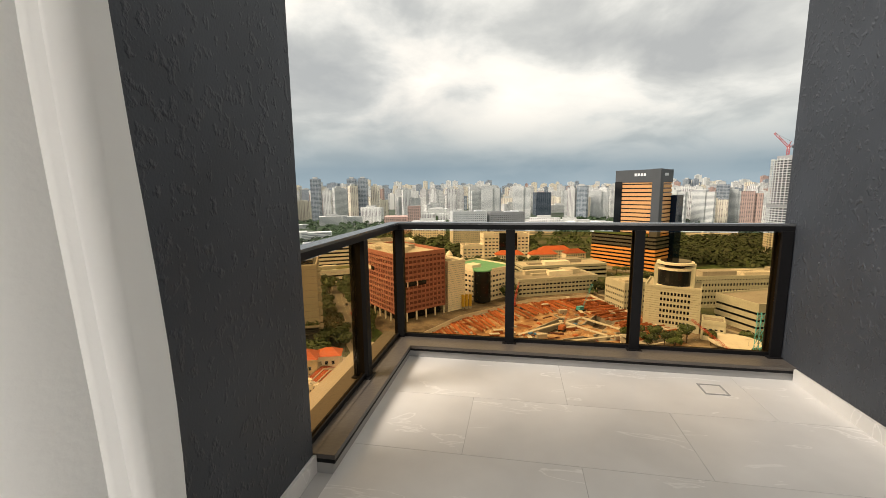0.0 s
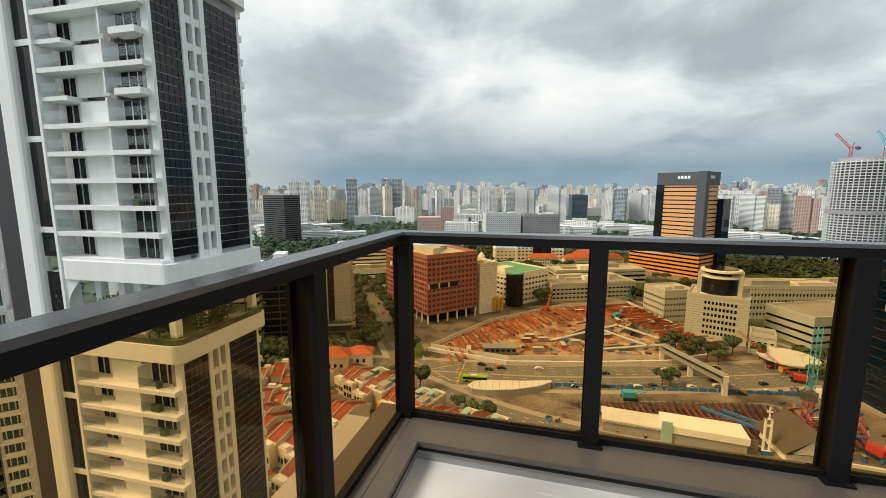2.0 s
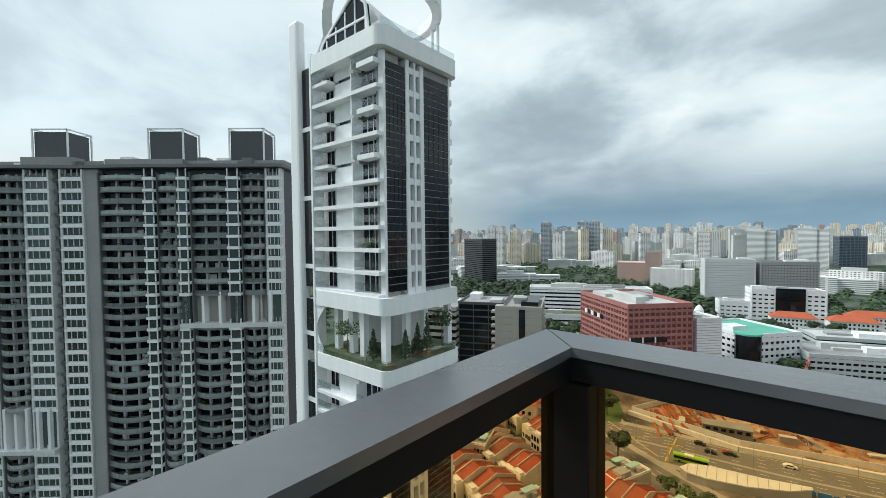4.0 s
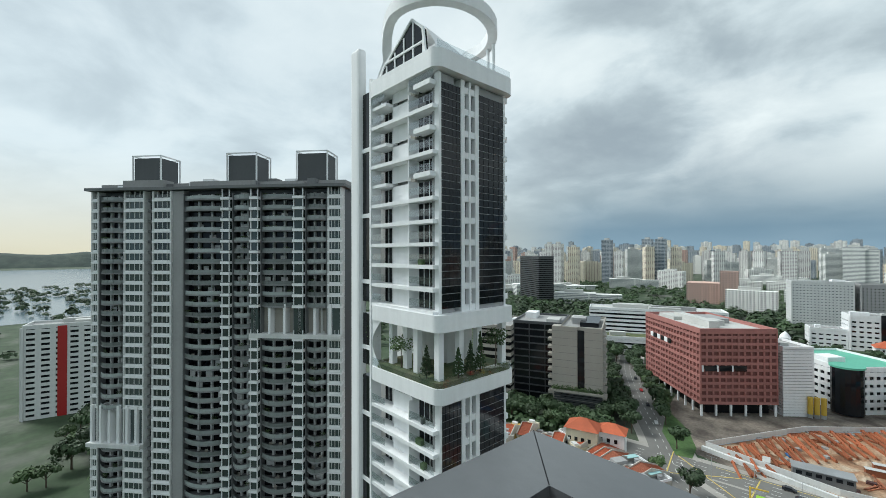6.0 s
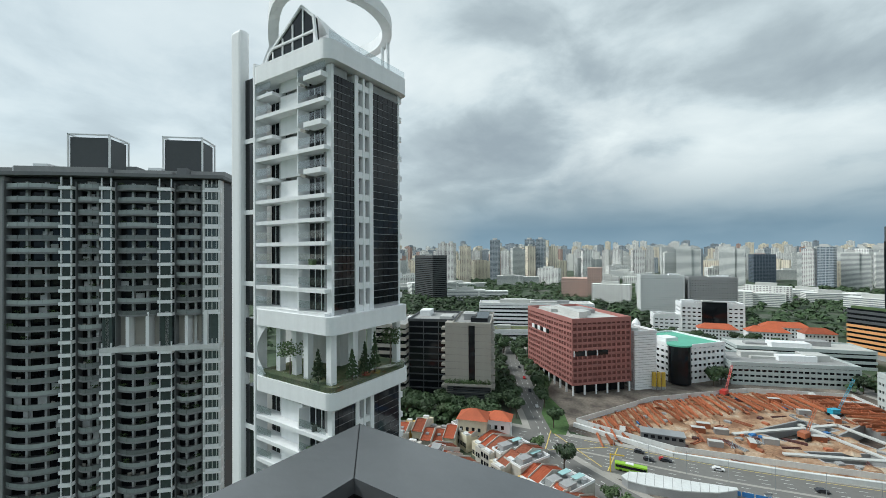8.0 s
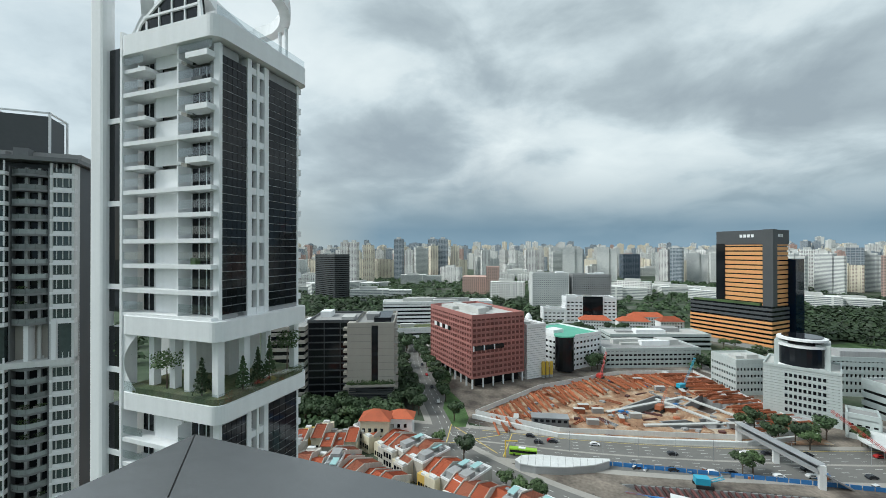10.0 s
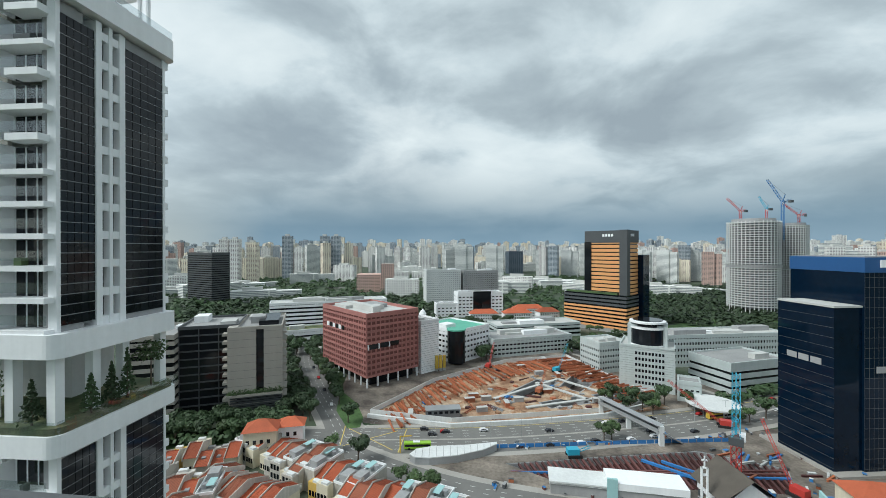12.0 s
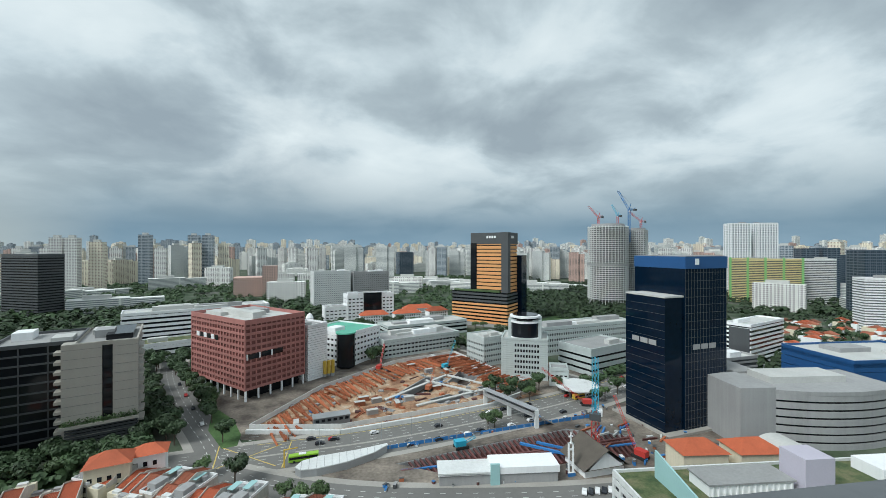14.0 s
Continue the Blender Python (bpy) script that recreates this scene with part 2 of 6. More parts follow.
def plaster(name, col):
    """Dark trowelled render with small ridges and pits."""
    m, n, l, b = nodes_of(name)
    tcn = n.new("ShaderNodeTexCoord")
    mp = n.new("ShaderNodeMapping")
    mp.inputs["Scale"].default_value = (1, 1, 0.75)
    l.new(tcn.outputs["Object"], mp.inputs[0])
    a, c, d = (n.new("ShaderNodeTexNoise") for _ in range(3))
    for t, s, dt in ((a, 34, 3), (c, 3, 4), (d, 140, 2)):
        t.inputs["Scale"].default_value, t.inputs["Detail"].default_value = s, dt
        l.new(mp.outputs[0], t.inputs["Vector"])
    r = n.new("ShaderNodeValToRGB")
    r.color_ramp.elements[0].position, r.color_ramp.elements[1].position = 0.55, 0.72
    l.new(a.outputs[0], r.inputs[0])
    k = n.new("ShaderNodeMath")
    k.operation = "MULTIPLY_ADD"
    k.inputs[1].default_value = 0.18
    l.new(d.outputs[0], k.inputs[0])
    l.new(r.outputs[0], k.inputs[2])
    bp = n.new("ShaderNodeBump")
    bp.inputs["Strength"].default_value, bp.inputs["Distance"].default_value = 0.9, 0.006
    l.new(k.outputs[0], bp.inputs["Height"])
    l.new(bp.outputs[0], b.inputs["Normal"])
    rc = n.new("ShaderNodeValToRGB")
    e = rc.color_ramp.elements
    e[0].position, e[0].color = 0.3, (*[v * 0.85 for v in col], 1)
    e[1].position, e[1].color = 0.7, (*[v * 1.15 for v in col], 1)
    l.new(c.outputs[0], rc.inputs[0])
    l.new(rc.outputs[0], b.inputs["Base Color"])
    b.inputs["Roughness"].default_value = 0.6
    return m


M = dict(
    render_dark=plaster("dark charcoal render", (0.041, 0.048, 0.060)),
    metal_black=mat("black powder coat", (0.006, 0.006, 0.007), 0.6, 0.0, 0.1, 6, 0, 0, 0, 0.2),
    metal_rail=mat("grey powder coated rail", (0.095, 0.100, 0.106), 0.22, 0.0, 0.12, 9, 0.03, 0, 0, 1.0),
    ledge=mat("brown grey stone ledge", (0.10, 0.088, 0.078), 0.35, 0.0, 0.25, 8, 0.1),
    tile=marble("grey veined tile"),
    grout=mat("tile grout", (0.42, 0.41, 0.40), 0.9),
    curtain=cloth("white curtain cloth", (0.86, 0.86, 0.85)),
    ceiling=mat("white ceiling paint", (0.78, 0.78, 0.77), 0.8, 0, 0.04),
    roomwall=mat("white room paint", (0.72, 0.71, 0.69), 0.8, 0, 0.05),
    bronze=tinted_glass("bronze balustrade glass", (1.0, 0.80, 0.52), 0.08),
    # base lifted to grey green, painting the sky's reflection into the bay windows
    bayglass=mat("grey green bay glass", (0.05, 0.066, 0.066), 0.08, 0, 0.5, 0.35, 0, 0, 0.4, 0.7),
    clear=tinted_glass("clear balcony glass", (0.90, 0.93, 0.94), 0.5),
    white=mat("white facade paint", (0.86, 0.865, 0.87), 0.6, 0, 0.06, 0.5, 0, 0.08),
    offwhite=mat("weathered off white paint", (0.67, 0.68, 0.67), 0.7, 0, 0.12, 0.5, 0, 0.14),
    weathered=mat("weathered cream plaster", (0.50, 0.47, 0.42), 0.8, 0, 0.25, 0.6, 0, 0.25, 0.15),
    grey=mat("grey concrete", (0.34, 0.34, 0.34), 0.8, 0, 0.16, 0.4, 0, 0.14),
    slabgrey=mat("weathered grey slab", (0.215, 0.22, 0.225), 0.7, 0, 0.2, 0.4, 0, 0.1, 0.15),
    parapet=mat("grey green parapet glass", (0.27, 0.30, 0.295), 0.25, 0, 0.3, 0.4, 0, 0, 0.5),
    dkgrey=mat("dark grey cladding", (0.075, 0.08, 0.085), 0.55, 0, 0.15, 0.4, 0, 0.05),
    midgrey=mat("mid grey cladding", (0.17, 0.175, 0.18), 0.6, 0, 0.15, 0.4, 0, 0.1),
    beige=mat("beige stone cladding", (0.37, 0.35, 0.31), 0.65, 0, 0.1, 0.3, 0, 0.07),
    glass=mat("dark window glass", (0.010, 0.012, 0.015), 0.05, 0, 0.3, 0.4, 0, 0, 0.35, 0.32),
    glass_blue=mat("deep blue curtain wall", (0.003, 0.011, 0.026), 0.05, 0, 0.4, 0.12, 0, 0, 0.3, 0.22),
    blue=mat("blue metal panels", (0.02, 0.085, 0.24), 0.4, 0, 0.1, 0.3),
    red=mat("maroon mesh panels", (0.37, 0.16, 0.14), 0.7, 0, 0.2, 0.6, 0, 0.1, 0.14),
    redcore=mat("dark maroon mesh", (0.16, 0.058, 0.05), 0.7, 0, 0.3, 1.5),
    orange=mat("orange terracotta panels", (0.72, 0.36, 0.14), 0.6, 0, 0.1, 0.4, 0, 0.06),
    rooftile=mat("orange clay roof tiles", (0.40, 0.095, 0.040), 0.75, 0, 0.3, 0.9, 0.2, 0.1, 0.3),
    rooftile2=mat("weathered brown roof tiles", (0.30, 0.10, 0.055), 0.8, 0, 0.35, 0.9, 0.2, 0.1, 0.3),
    roofgrey=mat("grey flat roof", (0.30, 0.30, 0.295), 0.85, 0, 0.25, 0.3),
    rooflight=mat("pale roof deck", (0.52, 0.52, 0.50), 0.8, 0, 0.2, 0.3),
    roofgreen=mat("green roof sheet", (0.12, 0.42, 0.30), 0.6, 0, 0.2, 0.3),
    turf=ground_mat("roof turf", ((0.05, 0.08, 0.03), (0.10, 0.12, 0.05), (0.16, 0.15, 0.08)), 0.25),
    grass=ground_mat("lawn", ((0.045, 0.09, 0.025), (0.07, 0.13, 0.04), (0.10, 0.16, 0.05)), 0.1),
    ground=ground_mat("city ground", ((0.03, 0.055, 0.022), (0.05, 0.075, 0.038), (0.14, 0.14, 0.12)), 0.022),
    asphalt=mat("worn asphalt", (0.17, 0.165, 0.155), 0.85, 0, 0.2, 0.15, 0, 0.0),
    paving=mat("pale concrete paving", (0.36, 0.34, 0.31), 0.85, 0, 0.2, 0.3),
    dirt=ground_mat("orange excavated earth", ((0.20, 0.10, 0.055), (0.36, 0.22, 0.13), (0.48, 0.39, 0.29)), 0.12),
    yard=ground_mat("dusty site yard", ((0.08, 0.065, 0.055), (0.17, 0.145, 0.12), (0.27, 0.23, 0.19)), 0.08),
    paleblue=mat("pale grey green cladding", (0.50, 0.545, 0.535), 0.55, 0, 0.1, 0.4, 0, 0.1),
    mud=ground_mat("wet pit floor", ((0.035, 0.028, 0.024), (0.08, 0.06, 0.05), (0.16, 0.12, 0.09)), 0.12),
    steel=mat("rust red painted steel", (0.36, 0.12, 0.055), 0.6, 0, 0.3, 0.5, 0, 0, 0.35),
    steeldark=mat("dark maroon steel", (0.11, 0.042, 0.038), 0.6, 0, 0.3, 0.5, 0, 0, 0.4),
    steelgrey=mat("galvanised steel", (0.38, 0.39, 0.40), 0.5, 0.4, 0.2, 0.6, 0, 0, 0.2),
    bluesteel=mat("blue painted pipe", (0.04, 0.17, 0.42), 0.5, 0, 0.2, 0.5, 0, 0, 0.2),
    skyblue=mat("light blue crane paint", (0.05, 0.38, 0.55), 0.45, 0, 0.1, 0.5),
    craned=mat("red crane paint", (0.50, 0.05, 0.04), 0.45, 0, 0.1, 0.5),
    yellow=mat("yellow paint", (0.62, 0.42, 0.06), 0.6, 0, 0.1, 0.5),
    paint=mat("road marking paint", (0.66, 0.66, 0.63), 0.7, 0, 0.2, 0.6),
    ypaint=mat("yellow road paint", (0.62, 0.48, 0.12), 0.7, 0, 0.2, 0.6),
    cream=mat("cream plaster", (0.66, 0.60, 0.46), 0.75, 0, 0.15, 0.4, 0, 0.14),
    ochre=mat("ochre plaster", (0.60, 0.40, 0.10), 0.75, 0, 0.15, 0.4, 0, 0.12),
    teal=mat("pale teal wall", (0.34, 0.54, 0.54), 0.7, 0, 0.08, 0.4),
    lilac=mat("pale lilac wall", (0.50, 0.47, 0.55), 0.7, 0, 0.08, 0.4),
    hdbgreen=mat("leaf green paint", (0.22, 0.46, 0.17), 0.7, 0, 0.1, 0.3),
    hdbyellow=mat("yellow paint wall", (0.62, 0.52, 0.26), 0.7, 0, 0.1, 0.3),
    shingle=mat("brown shingle roof", (0.10, 0.085, 0.07), 0.85, 0, 0.3, 1.0, 0.2),
    leaf=mat("dark tropical leaves", (0.040, 0.072, 0.026), 0.65, 0, 0.55, 0.5, 0, 0, 0.35),
    leaf2=mat("mid green leaves", (0.068, 0.112, 0.038), 0.65, 0, 0.5, 0.5, 0, 0, 0.3),
    bark=mat("bark", (0.10, 0.075, 0.055), 0.9, 0, 0.3, 2.0),
    lime=mat("lime green bus paint", (0.30, 0.55, 0.04), 0.35, 0, 0.05, 0.5),
    carw=mat("white car paint", (0.75, 0.75, 0.75), 0.25, 0, 0.03, 0.5),
    card=mat("dark car paint", (0.03, 0.033, 0.04), 0.22, 0, 0.05, 0.5),
    carr=mat("red car paint", (0.38, 0.03, 0.03), 0.25, 0, 0.05, 0.5),
    rubber=mat("rubber", (0.02, 0.02, 0.02), 0.9),
    far_a=facade("pale apartment render", (0.72, 0.72, 0.69), (0.20, 0.17, 0.19), 3.0, 4.2, 0.48, 0.6),
    far_b=facade("cream apartment render", (0.74, 0.68, 0.55), (0.28, 0.20, 0.18), 3.0, 5.0, 0.45, 0.55),
    far_c=facade("grey office cladding", (0.36, 0.39, 0.42), (0.08, 0.11, 0.14), 3.6, 2.4, 0.62, 0.8),
    far_d=facade("rose apartment render", (0.50, 0.34, 0.29), (0.14, 0.14, 0.14), 3.0, 4.0, 0.5, 0.6),
    far_e=facade("dark glass office", (0.09, 0.11, 0.14), (0.03, 0.05, 0.07), 3.8, 2.2, 0.7, 0.85),
    far_f=facade("white slab flats", (0.74, 0.74, 0.71), (0.28, 0.30, 0.31), 2.8, 60.0, 0.45, 0.95),
    hill=ground_mat("wooded hill", ((0.02, 0.035, 0.03), (0.03, 0.05, 0.04), (0.045, 0.065, 0.05)), 0.02),
    water=mat("grey sea", (0.12, 0.17, 0.20), 0.2, 0, 0.1, 0.01),
)


# ---- mesh tools ----
class MB:
    """Gathers boxes, prisms, beams and quads into one mesh."""
    def __init__(self):
        self.v, self.f = [], []

    def add(self, vs, fs):
        k = len(self.v)
        self.v += [tuple(p) for p in vs]
        self.f += [tuple(i + k for i in g) for g in fs]
        return self

    def box(self, x0, y0, z0, x1, y1, z1):
        return self.add([(x, y, z) for z in (z0, z1) for x, y in ((x0, y0), (x1, y0), (x1, y1), (x0, y1))],
                        [(3, 2, 1, 0), (4, 5, 6, 7), (0, 1, 5, 4), (1, 2, 6, 5), (2, 3, 7, 6), (3, 0, 4, 7)])

    def prism(self, pts, z0, z1):
        n = len(pts)
        return self.add([(x, y, z0) for x, y in pts] + [(x, y, z1) for x, y in pts],
                        [tuple(range(n))[::-1], tuple(range(n, 2 * n))] + [(i, (i + 1) % n, n + (i + 1) % n, n + i) for i in range(n)])

    def cyl(self, x, y, z0, z1, r0, r1=None, n=10):
        r1 = r0 if r1 is None else r1
        c = [(math.cos(2 * math.pi * i / n), math.sin(2 * math.pi * i / n)) for i in range(n)]
        return self.add([(x + r0 * a, y + r0 * b, z0) for a, b in c] + [(x + r1 * a, y + r1 * b, z1) for a, b in c],
                        [tuple(range(n))[::-1], tuple(range(n, 2 * n))] + [(i, (i + 1) % n, n + (i + 1) % n, n + i) for i in range(n)])

    def beam(self, p, q, w, h=None, up=(0, 0, 1)):
        p, q, h = Vector(p), Vector(q), h or w
        d = (q - p).normalized()
        s = d.cross(Vector(up))
        s = s.normalized() if s.length > 1e-3 else Vector((1, 0, 0))
        u = s.cross(d).normalized()
        c = [(-w / 2, -h / 2), (w / 2, -h / 2), (w / 2, h / 2), (-w / 2, h / 2)]
        return self.add([p + s * a + u * b for a, b in c] + [q + s * a + u * b for a, b in c],
                        [(0, 1, 2, 3), (7, 6, 5, 4), (0, 4, 5, 1), (1, 5, 6, 2), (2, 6, 7, 3), (3, 7, 4, 0)])

    def taper(self, p, q, r0, r1, n=6):
        p, q = Vector(p), Vector(q)
        d = (q - p).normalized()
        s = d.orthogonal().normalized()
        u = d.cross(s)
        ring = [(math.cos(2 * math.pi * i / n), math.sin(2 * math.pi * i / n)) for i in range(n)]
        return self.add([p + (s * a + u * b) * r0 for a, b in ring] + [q + (s * a + u * b) * r1 for a, b in ring],
                        [(i, (i + 1) % n, n + (i + 1) % n, n + i) for i in range(n)])

    def mesh(self, name, material, bevel=0.0, smooth=False):
        me = bpy.data.meshes.new(name)
        me.from_pydata(self.v, [], self.f)
        if bevel:
            bm = bmesh.new()
            bm.from_mesh(me)
            bmesh.ops.remove_doubles(bm, verts=bm.verts, dist=1e-5)
            bmesh.ops.bevel(bm, geom=bm.edges[:], offset=bevel, segments=2, affect="EDGES", profile=0.6)
            bm.to_mesh(me)
            bm.free()
        me.materials.append(material)
        if smooth:
            me.polygons.foreach_set("use_smooth", [True] * len(me.polygons))
        me.update()
        return me


def place(name, me, parent=None, m=None, label=""):
    ob = new(name, me)
    if parent:
        ob.parent = parent
    if m is not None:
        ob.matrix_basis = m
    return tagged(ob, label)


def part(name, mb, material, parent, label="", bevel=0.0, smooth=False, m=None):
    return place(name, mb.mesh(name, material, bevel, smooth), parent, m, label)


def thing(name, m, label, category, group="", kind=""):
    return tagged(place(name, None, None, m), label, category, group, kind)


def box(*a):
    return MB().box(*a)


def shift(x, y, z, rz=0):
    return pose(x, y, z, 0, 0, rz)


def city(x, y):
    """From the street survey to the plan: bearings open by 4 %, distances shorten by 5 %; the home tower stays."""
    r, a = math.hypot(x, y), math.atan2(-x, y)
    if r < 60:
        return x, y
    a, r = a * 1.036 - 0.0025, r / 1.048
    return -r * math.sin(a), r * math.cos(a)


def resting(x, y, rz=0, z=0):
    turn = math.degrees(math.atan2(-x, y)) * 0.036 - 0.14 if math.hypot(x, y) > 60 else 0
    return pose(*city(x, y), GZ + z, 0, 0, rz + turn)


def structure(name, mb, material, label, category, bevel=0.0):
    return tagged(place(name, mb.mesh(name, material, bevel)), label, category, "", "structure")


# ---- the ground, roads and building sites ----
from mathutils.geometry import tessellate_polygon

SITE = [(-66, 226), (-39, 284), (10, 338), (62, 361), (98, 268), (60, 243), (-20, 219)]
PITS = [[(10, 268), (32, 300), (46, 294), (22, 262)], [(44, 285), (58, 312), (72, 300), (56, 276)], [(28, 254), (52, 268), (60, 258), (34, 246)], [(62, 272), (82, 282), (86, 272), (66, 262)]]
SITE2 = [(6, 180), (46, 191), (92, 203), (122, 192), (112, 172), (78, 170), (26, 168)]


def sheet(outer, holes, z):
    loops = [[Vector((*city(x, y), 0)) for x, y in p] for p in [outer] + holes]
    flat = [v for p in loops for v in p]
    mb = MB()
    for t in tessellate_polygon(loops):
        a, b, c = (flat[i] for i in t)
        if (b - a).cross(c - a).z < 0:
            b, c = c, b
        mb.add([(q.x, q.y, z) for q in (a, b, c)], [(0, 1, 2)])
    return mb


def inside(x, y, poly):
    hit = False
    for (x0, y0), (x1, y1) in zip(poly, poly[1:] + poly[:1]):
        if (y0 > y) != (y1 > y) and x < (x1 - x0) * (y - y0) / (y1 - y0) + x0:
            hit = not hit
    return hit


BIG = [(-4800, -4800), (4800, -4800), (4800, 4800), (-4800, 4800)]
structure("ground", sheet(BIG, [SITE, SITE2], GZ), M["ground"], "mixed green and paved city ground seen from high above", "ground")
tagged(place("earthwork", sheet(SITE, PITS, GZ - 0.3).mesh("earthwork", M["dirt"])), "orange excavated earth of a building site", "ground", "", "structure")


def pit(poly, depth, name, wallmat):
    ring = MB()
    for (x0, y0), (x1, y1) in zip(poly, poly[1:] + poly[:1]):
        ring.beam((*city(x0, y0), GZ - depth / 2 - 0.2), (*city(x1, y1), GZ - depth / 2 - 0.2), 0.8, depth)
    tagged(place(name + "_wall", ring.mesh(name, wallmat)), "concrete retaining wall round an open excavation", "retaining wall", "", "structure")
    tagged(place(name + "_floor", sheet(poly, [], GZ - depth).mesh(name, M["mud"])), "dark muddy floor of an excavation", "ground", "", "structure")


for p in PITS:
    pit(p, 7.0, "pit", M["grey"])
pit(SITE2, 9.0, "station_pit", M["grey"])


def ribbon(pts, width, z, mb=None):
    mb = mb or MB()
    pts = [Vector((*city(x, y), 0)) for x, y in pts]
    L, R = [], []
    for i, p in enumerate(pts):
        d = (pts[min(i + 1, len(pts) - 1)] - pts[max(i - 1, 0)]).normalized()
        s = Vector((-d.y, d.x, 0))
        L.append(p + s * width / 2)
        R.append(p - s * width / 2)
    for i in range(len(pts) - 1):
        mb.add([(q.x, q.y, z) for q in (R[i], R[i + 1], L[i + 1], L[i])], [(0, 1, 2, 3)])
    return mb


def curve(pts, n=8):
    out = []
    P = [pts[0]] + list(pts) + [pts[-1]]
    for i in range(1, len(P) - 2):
        a, b, c, d = (np.array(q, float) for q in P[i - 1:i + 3])
        for k in range(n):
            t = k / n
            out.append(tuple(0.5 * (2 * b + (c - a) * t + (2 * a - 5 * b + 4 * c - d) * t * t + (3 * b - a - 3 * c + d) * t ** 3)))
    return out + [tuple(pts[-1])]


structure("pavement_6", sheet([(-96, 262), (-66, 214), (-20, 207), (120, 252), (160, 262), (150, 300), (96, 385), (20, 400), (-60, 350), (-110, 330)], [SITE], GZ + 0.015), M["yard"], "dusty concrete yard around the building site", "pavement")
structure("pavement_7", sheet([(-60, 178), (0, 190), (150, 236), (200, 215), (190, 165), (150, 140), (20, 148), (-20, 156)], [SITE2], GZ + 0.012), M["yard"], "dusty concrete yard around the station pit", "pavement")
MAIN = curve([(-420, 120), (-220, 158), (-110, 186), (-55, 195), (0, 203), (60, 220), (125, 245), (230, 300), (380, 390)])
SIDE = curve([(-66, 190), (-82, 218), (-110, 262), (-148, 330), (-178, 400), (-230, 520)])
NEAR = curve([(-70, 186), (-40, 170), (-8, 158), (30, 151), (80, 147), (150, 150)])
BACK = curve([(150, 250), (122, 300), (70, 385), (30, 430), (-60, 470), (-150, 480)])
roads = []
for nm, line, wd, z in (("road_1", MAIN, 26, 0.06), ("road_2", SIDE, 15, 0.075), ("road_3", NEAR, 13, 0.094), ("road_4", BACK, 9, 0.07)):
    structure(nm.replace("road", "pavement"), ribbon(line, wd + 7, GZ + z - 0.03), M["paving"], "pale concrete pavement beside the road", "pavement")
    roads.append(structure(nm, ribbon(line, wd, GZ + z), M["asphalt"], "worn grey asphalt road with several lanes", "road"))


def dashes(line, off, z, material, parent, dash=3.0, gap=5.0, width=0.22, label=""):
    mb, run = MB(), 0.0
    for (x0, y0), (x1, y1) in zip(line, line[1:]):
        a, b = Vector(city(x0, y0)), Vector(city(x1, y1))
        ln = (b - a).length
        d = (b - a) / ln
        s = Vector((-d.y, d.x)) * off
        t = -run
        while t < ln:
            p, q = a + d * max(t, 0) + s, a + d * min(t + dash, ln) + s
            if t + dash > 0:
                n = Vector((-d.y, d.x)) * width / 2
                mb.add([(*(p - n), GZ + z), (*(q - n), GZ + z), (*(q + n), GZ + z), (*(p + n), GZ + z)], [(0, 1, 2, 3)])
            t += dash + gap
        run = (ln - (t - dash - gap)) % (dash + gap) if gap else 0
    part("lane_marking", mb, material, parent, label)


for off in (-9, -6, -3, 3, 6, 9):
    dashes(MAIN[12:], off, 0.085, M["paint"], roads[0], label="white dashed lane line")
dashes(MAIN[24:], 0, 0.085, M["paving"], roads[0], 6, 0, 1.4, "pale concrete median strip")
dashes(MAIN[24:], 11.8, 0.085, M["ypaint"], roads[0], 6, 0, 0.3, "yellow edge line")
for off in (-3.4, 0, 3.4):
    dashes(SIDE, off, 0.10, M["paint"], roads[1], 3, 4, 0.25, "white dashed lane line")
for off in (-3, 0, 3):
    dashes(NEAR, off, 0.115, M["paint"], roads[2], 2, 4, 0.22, "white dashed lane line")
yb = MB()
for p, q in (((-72, 207), (-44, 186)), ((-70, 186), (-46, 206)), ((-74, 209), (-68, 183)), ((-42, 208), (-41, 184))):
    yb.beam((*city(*p), GZ + 0.12), (*city(*q), GZ + 0.12), 0.45, 0.02)
part("box_junction", yb, M["ypaint"], roads[0], "yellow box junction lines")
dot = MB()
for i in range(14):
    a = math.pi * (0.55 + i * 0.05)
    dx, dy = city(-52 + 12 * math.cos(a), 205 - 16 * math.sin(a) * 0.8)
    dot.box(dx - 0.5, dy, GZ + 0.11, dx + 0.5, dy + 0.25, GZ + 0.125)
part("turning_line", dot, M["paint"], roads[0])
# haul road of pale earth along the site, and a lawn by the corner
structure("pavement_5", ribbon([(-24, 219), (20, 228), (62, 242), (100, 258)], 7, GZ + 0.10), M["dirt"], "dusty yellow haul road along the site", "pavement")
structure("ground_1", sheet([(-86, 228), (-72, 206), (-66, 208), (-68, 220), (-78, 240), (-96, 262)], [], GZ + 0.13), M["grass"], "green lawn on a street corner", "lawn")
structure("water", sheet([(-760, -420), (-800, 130), (-1500, 240), (-3300, 480), (-3300, -1200)], [], GZ + 0.3), M["water"], "grey harbour water beyond the port", "water")
structure("ground_2", sheet([(-190, 165), (-112, 188), (-96, 197), (-106, 206), (-200, 182)], [], GZ + 0.1), M["grass"], "green verge under street trees", "lawn")
structure("ground_3", sheet([(190, 430), (330, 470), (420, 560), (300, 600), (200, 520)], [], GZ + 0.12), M["grass"], "light green open playing field", "lawn")


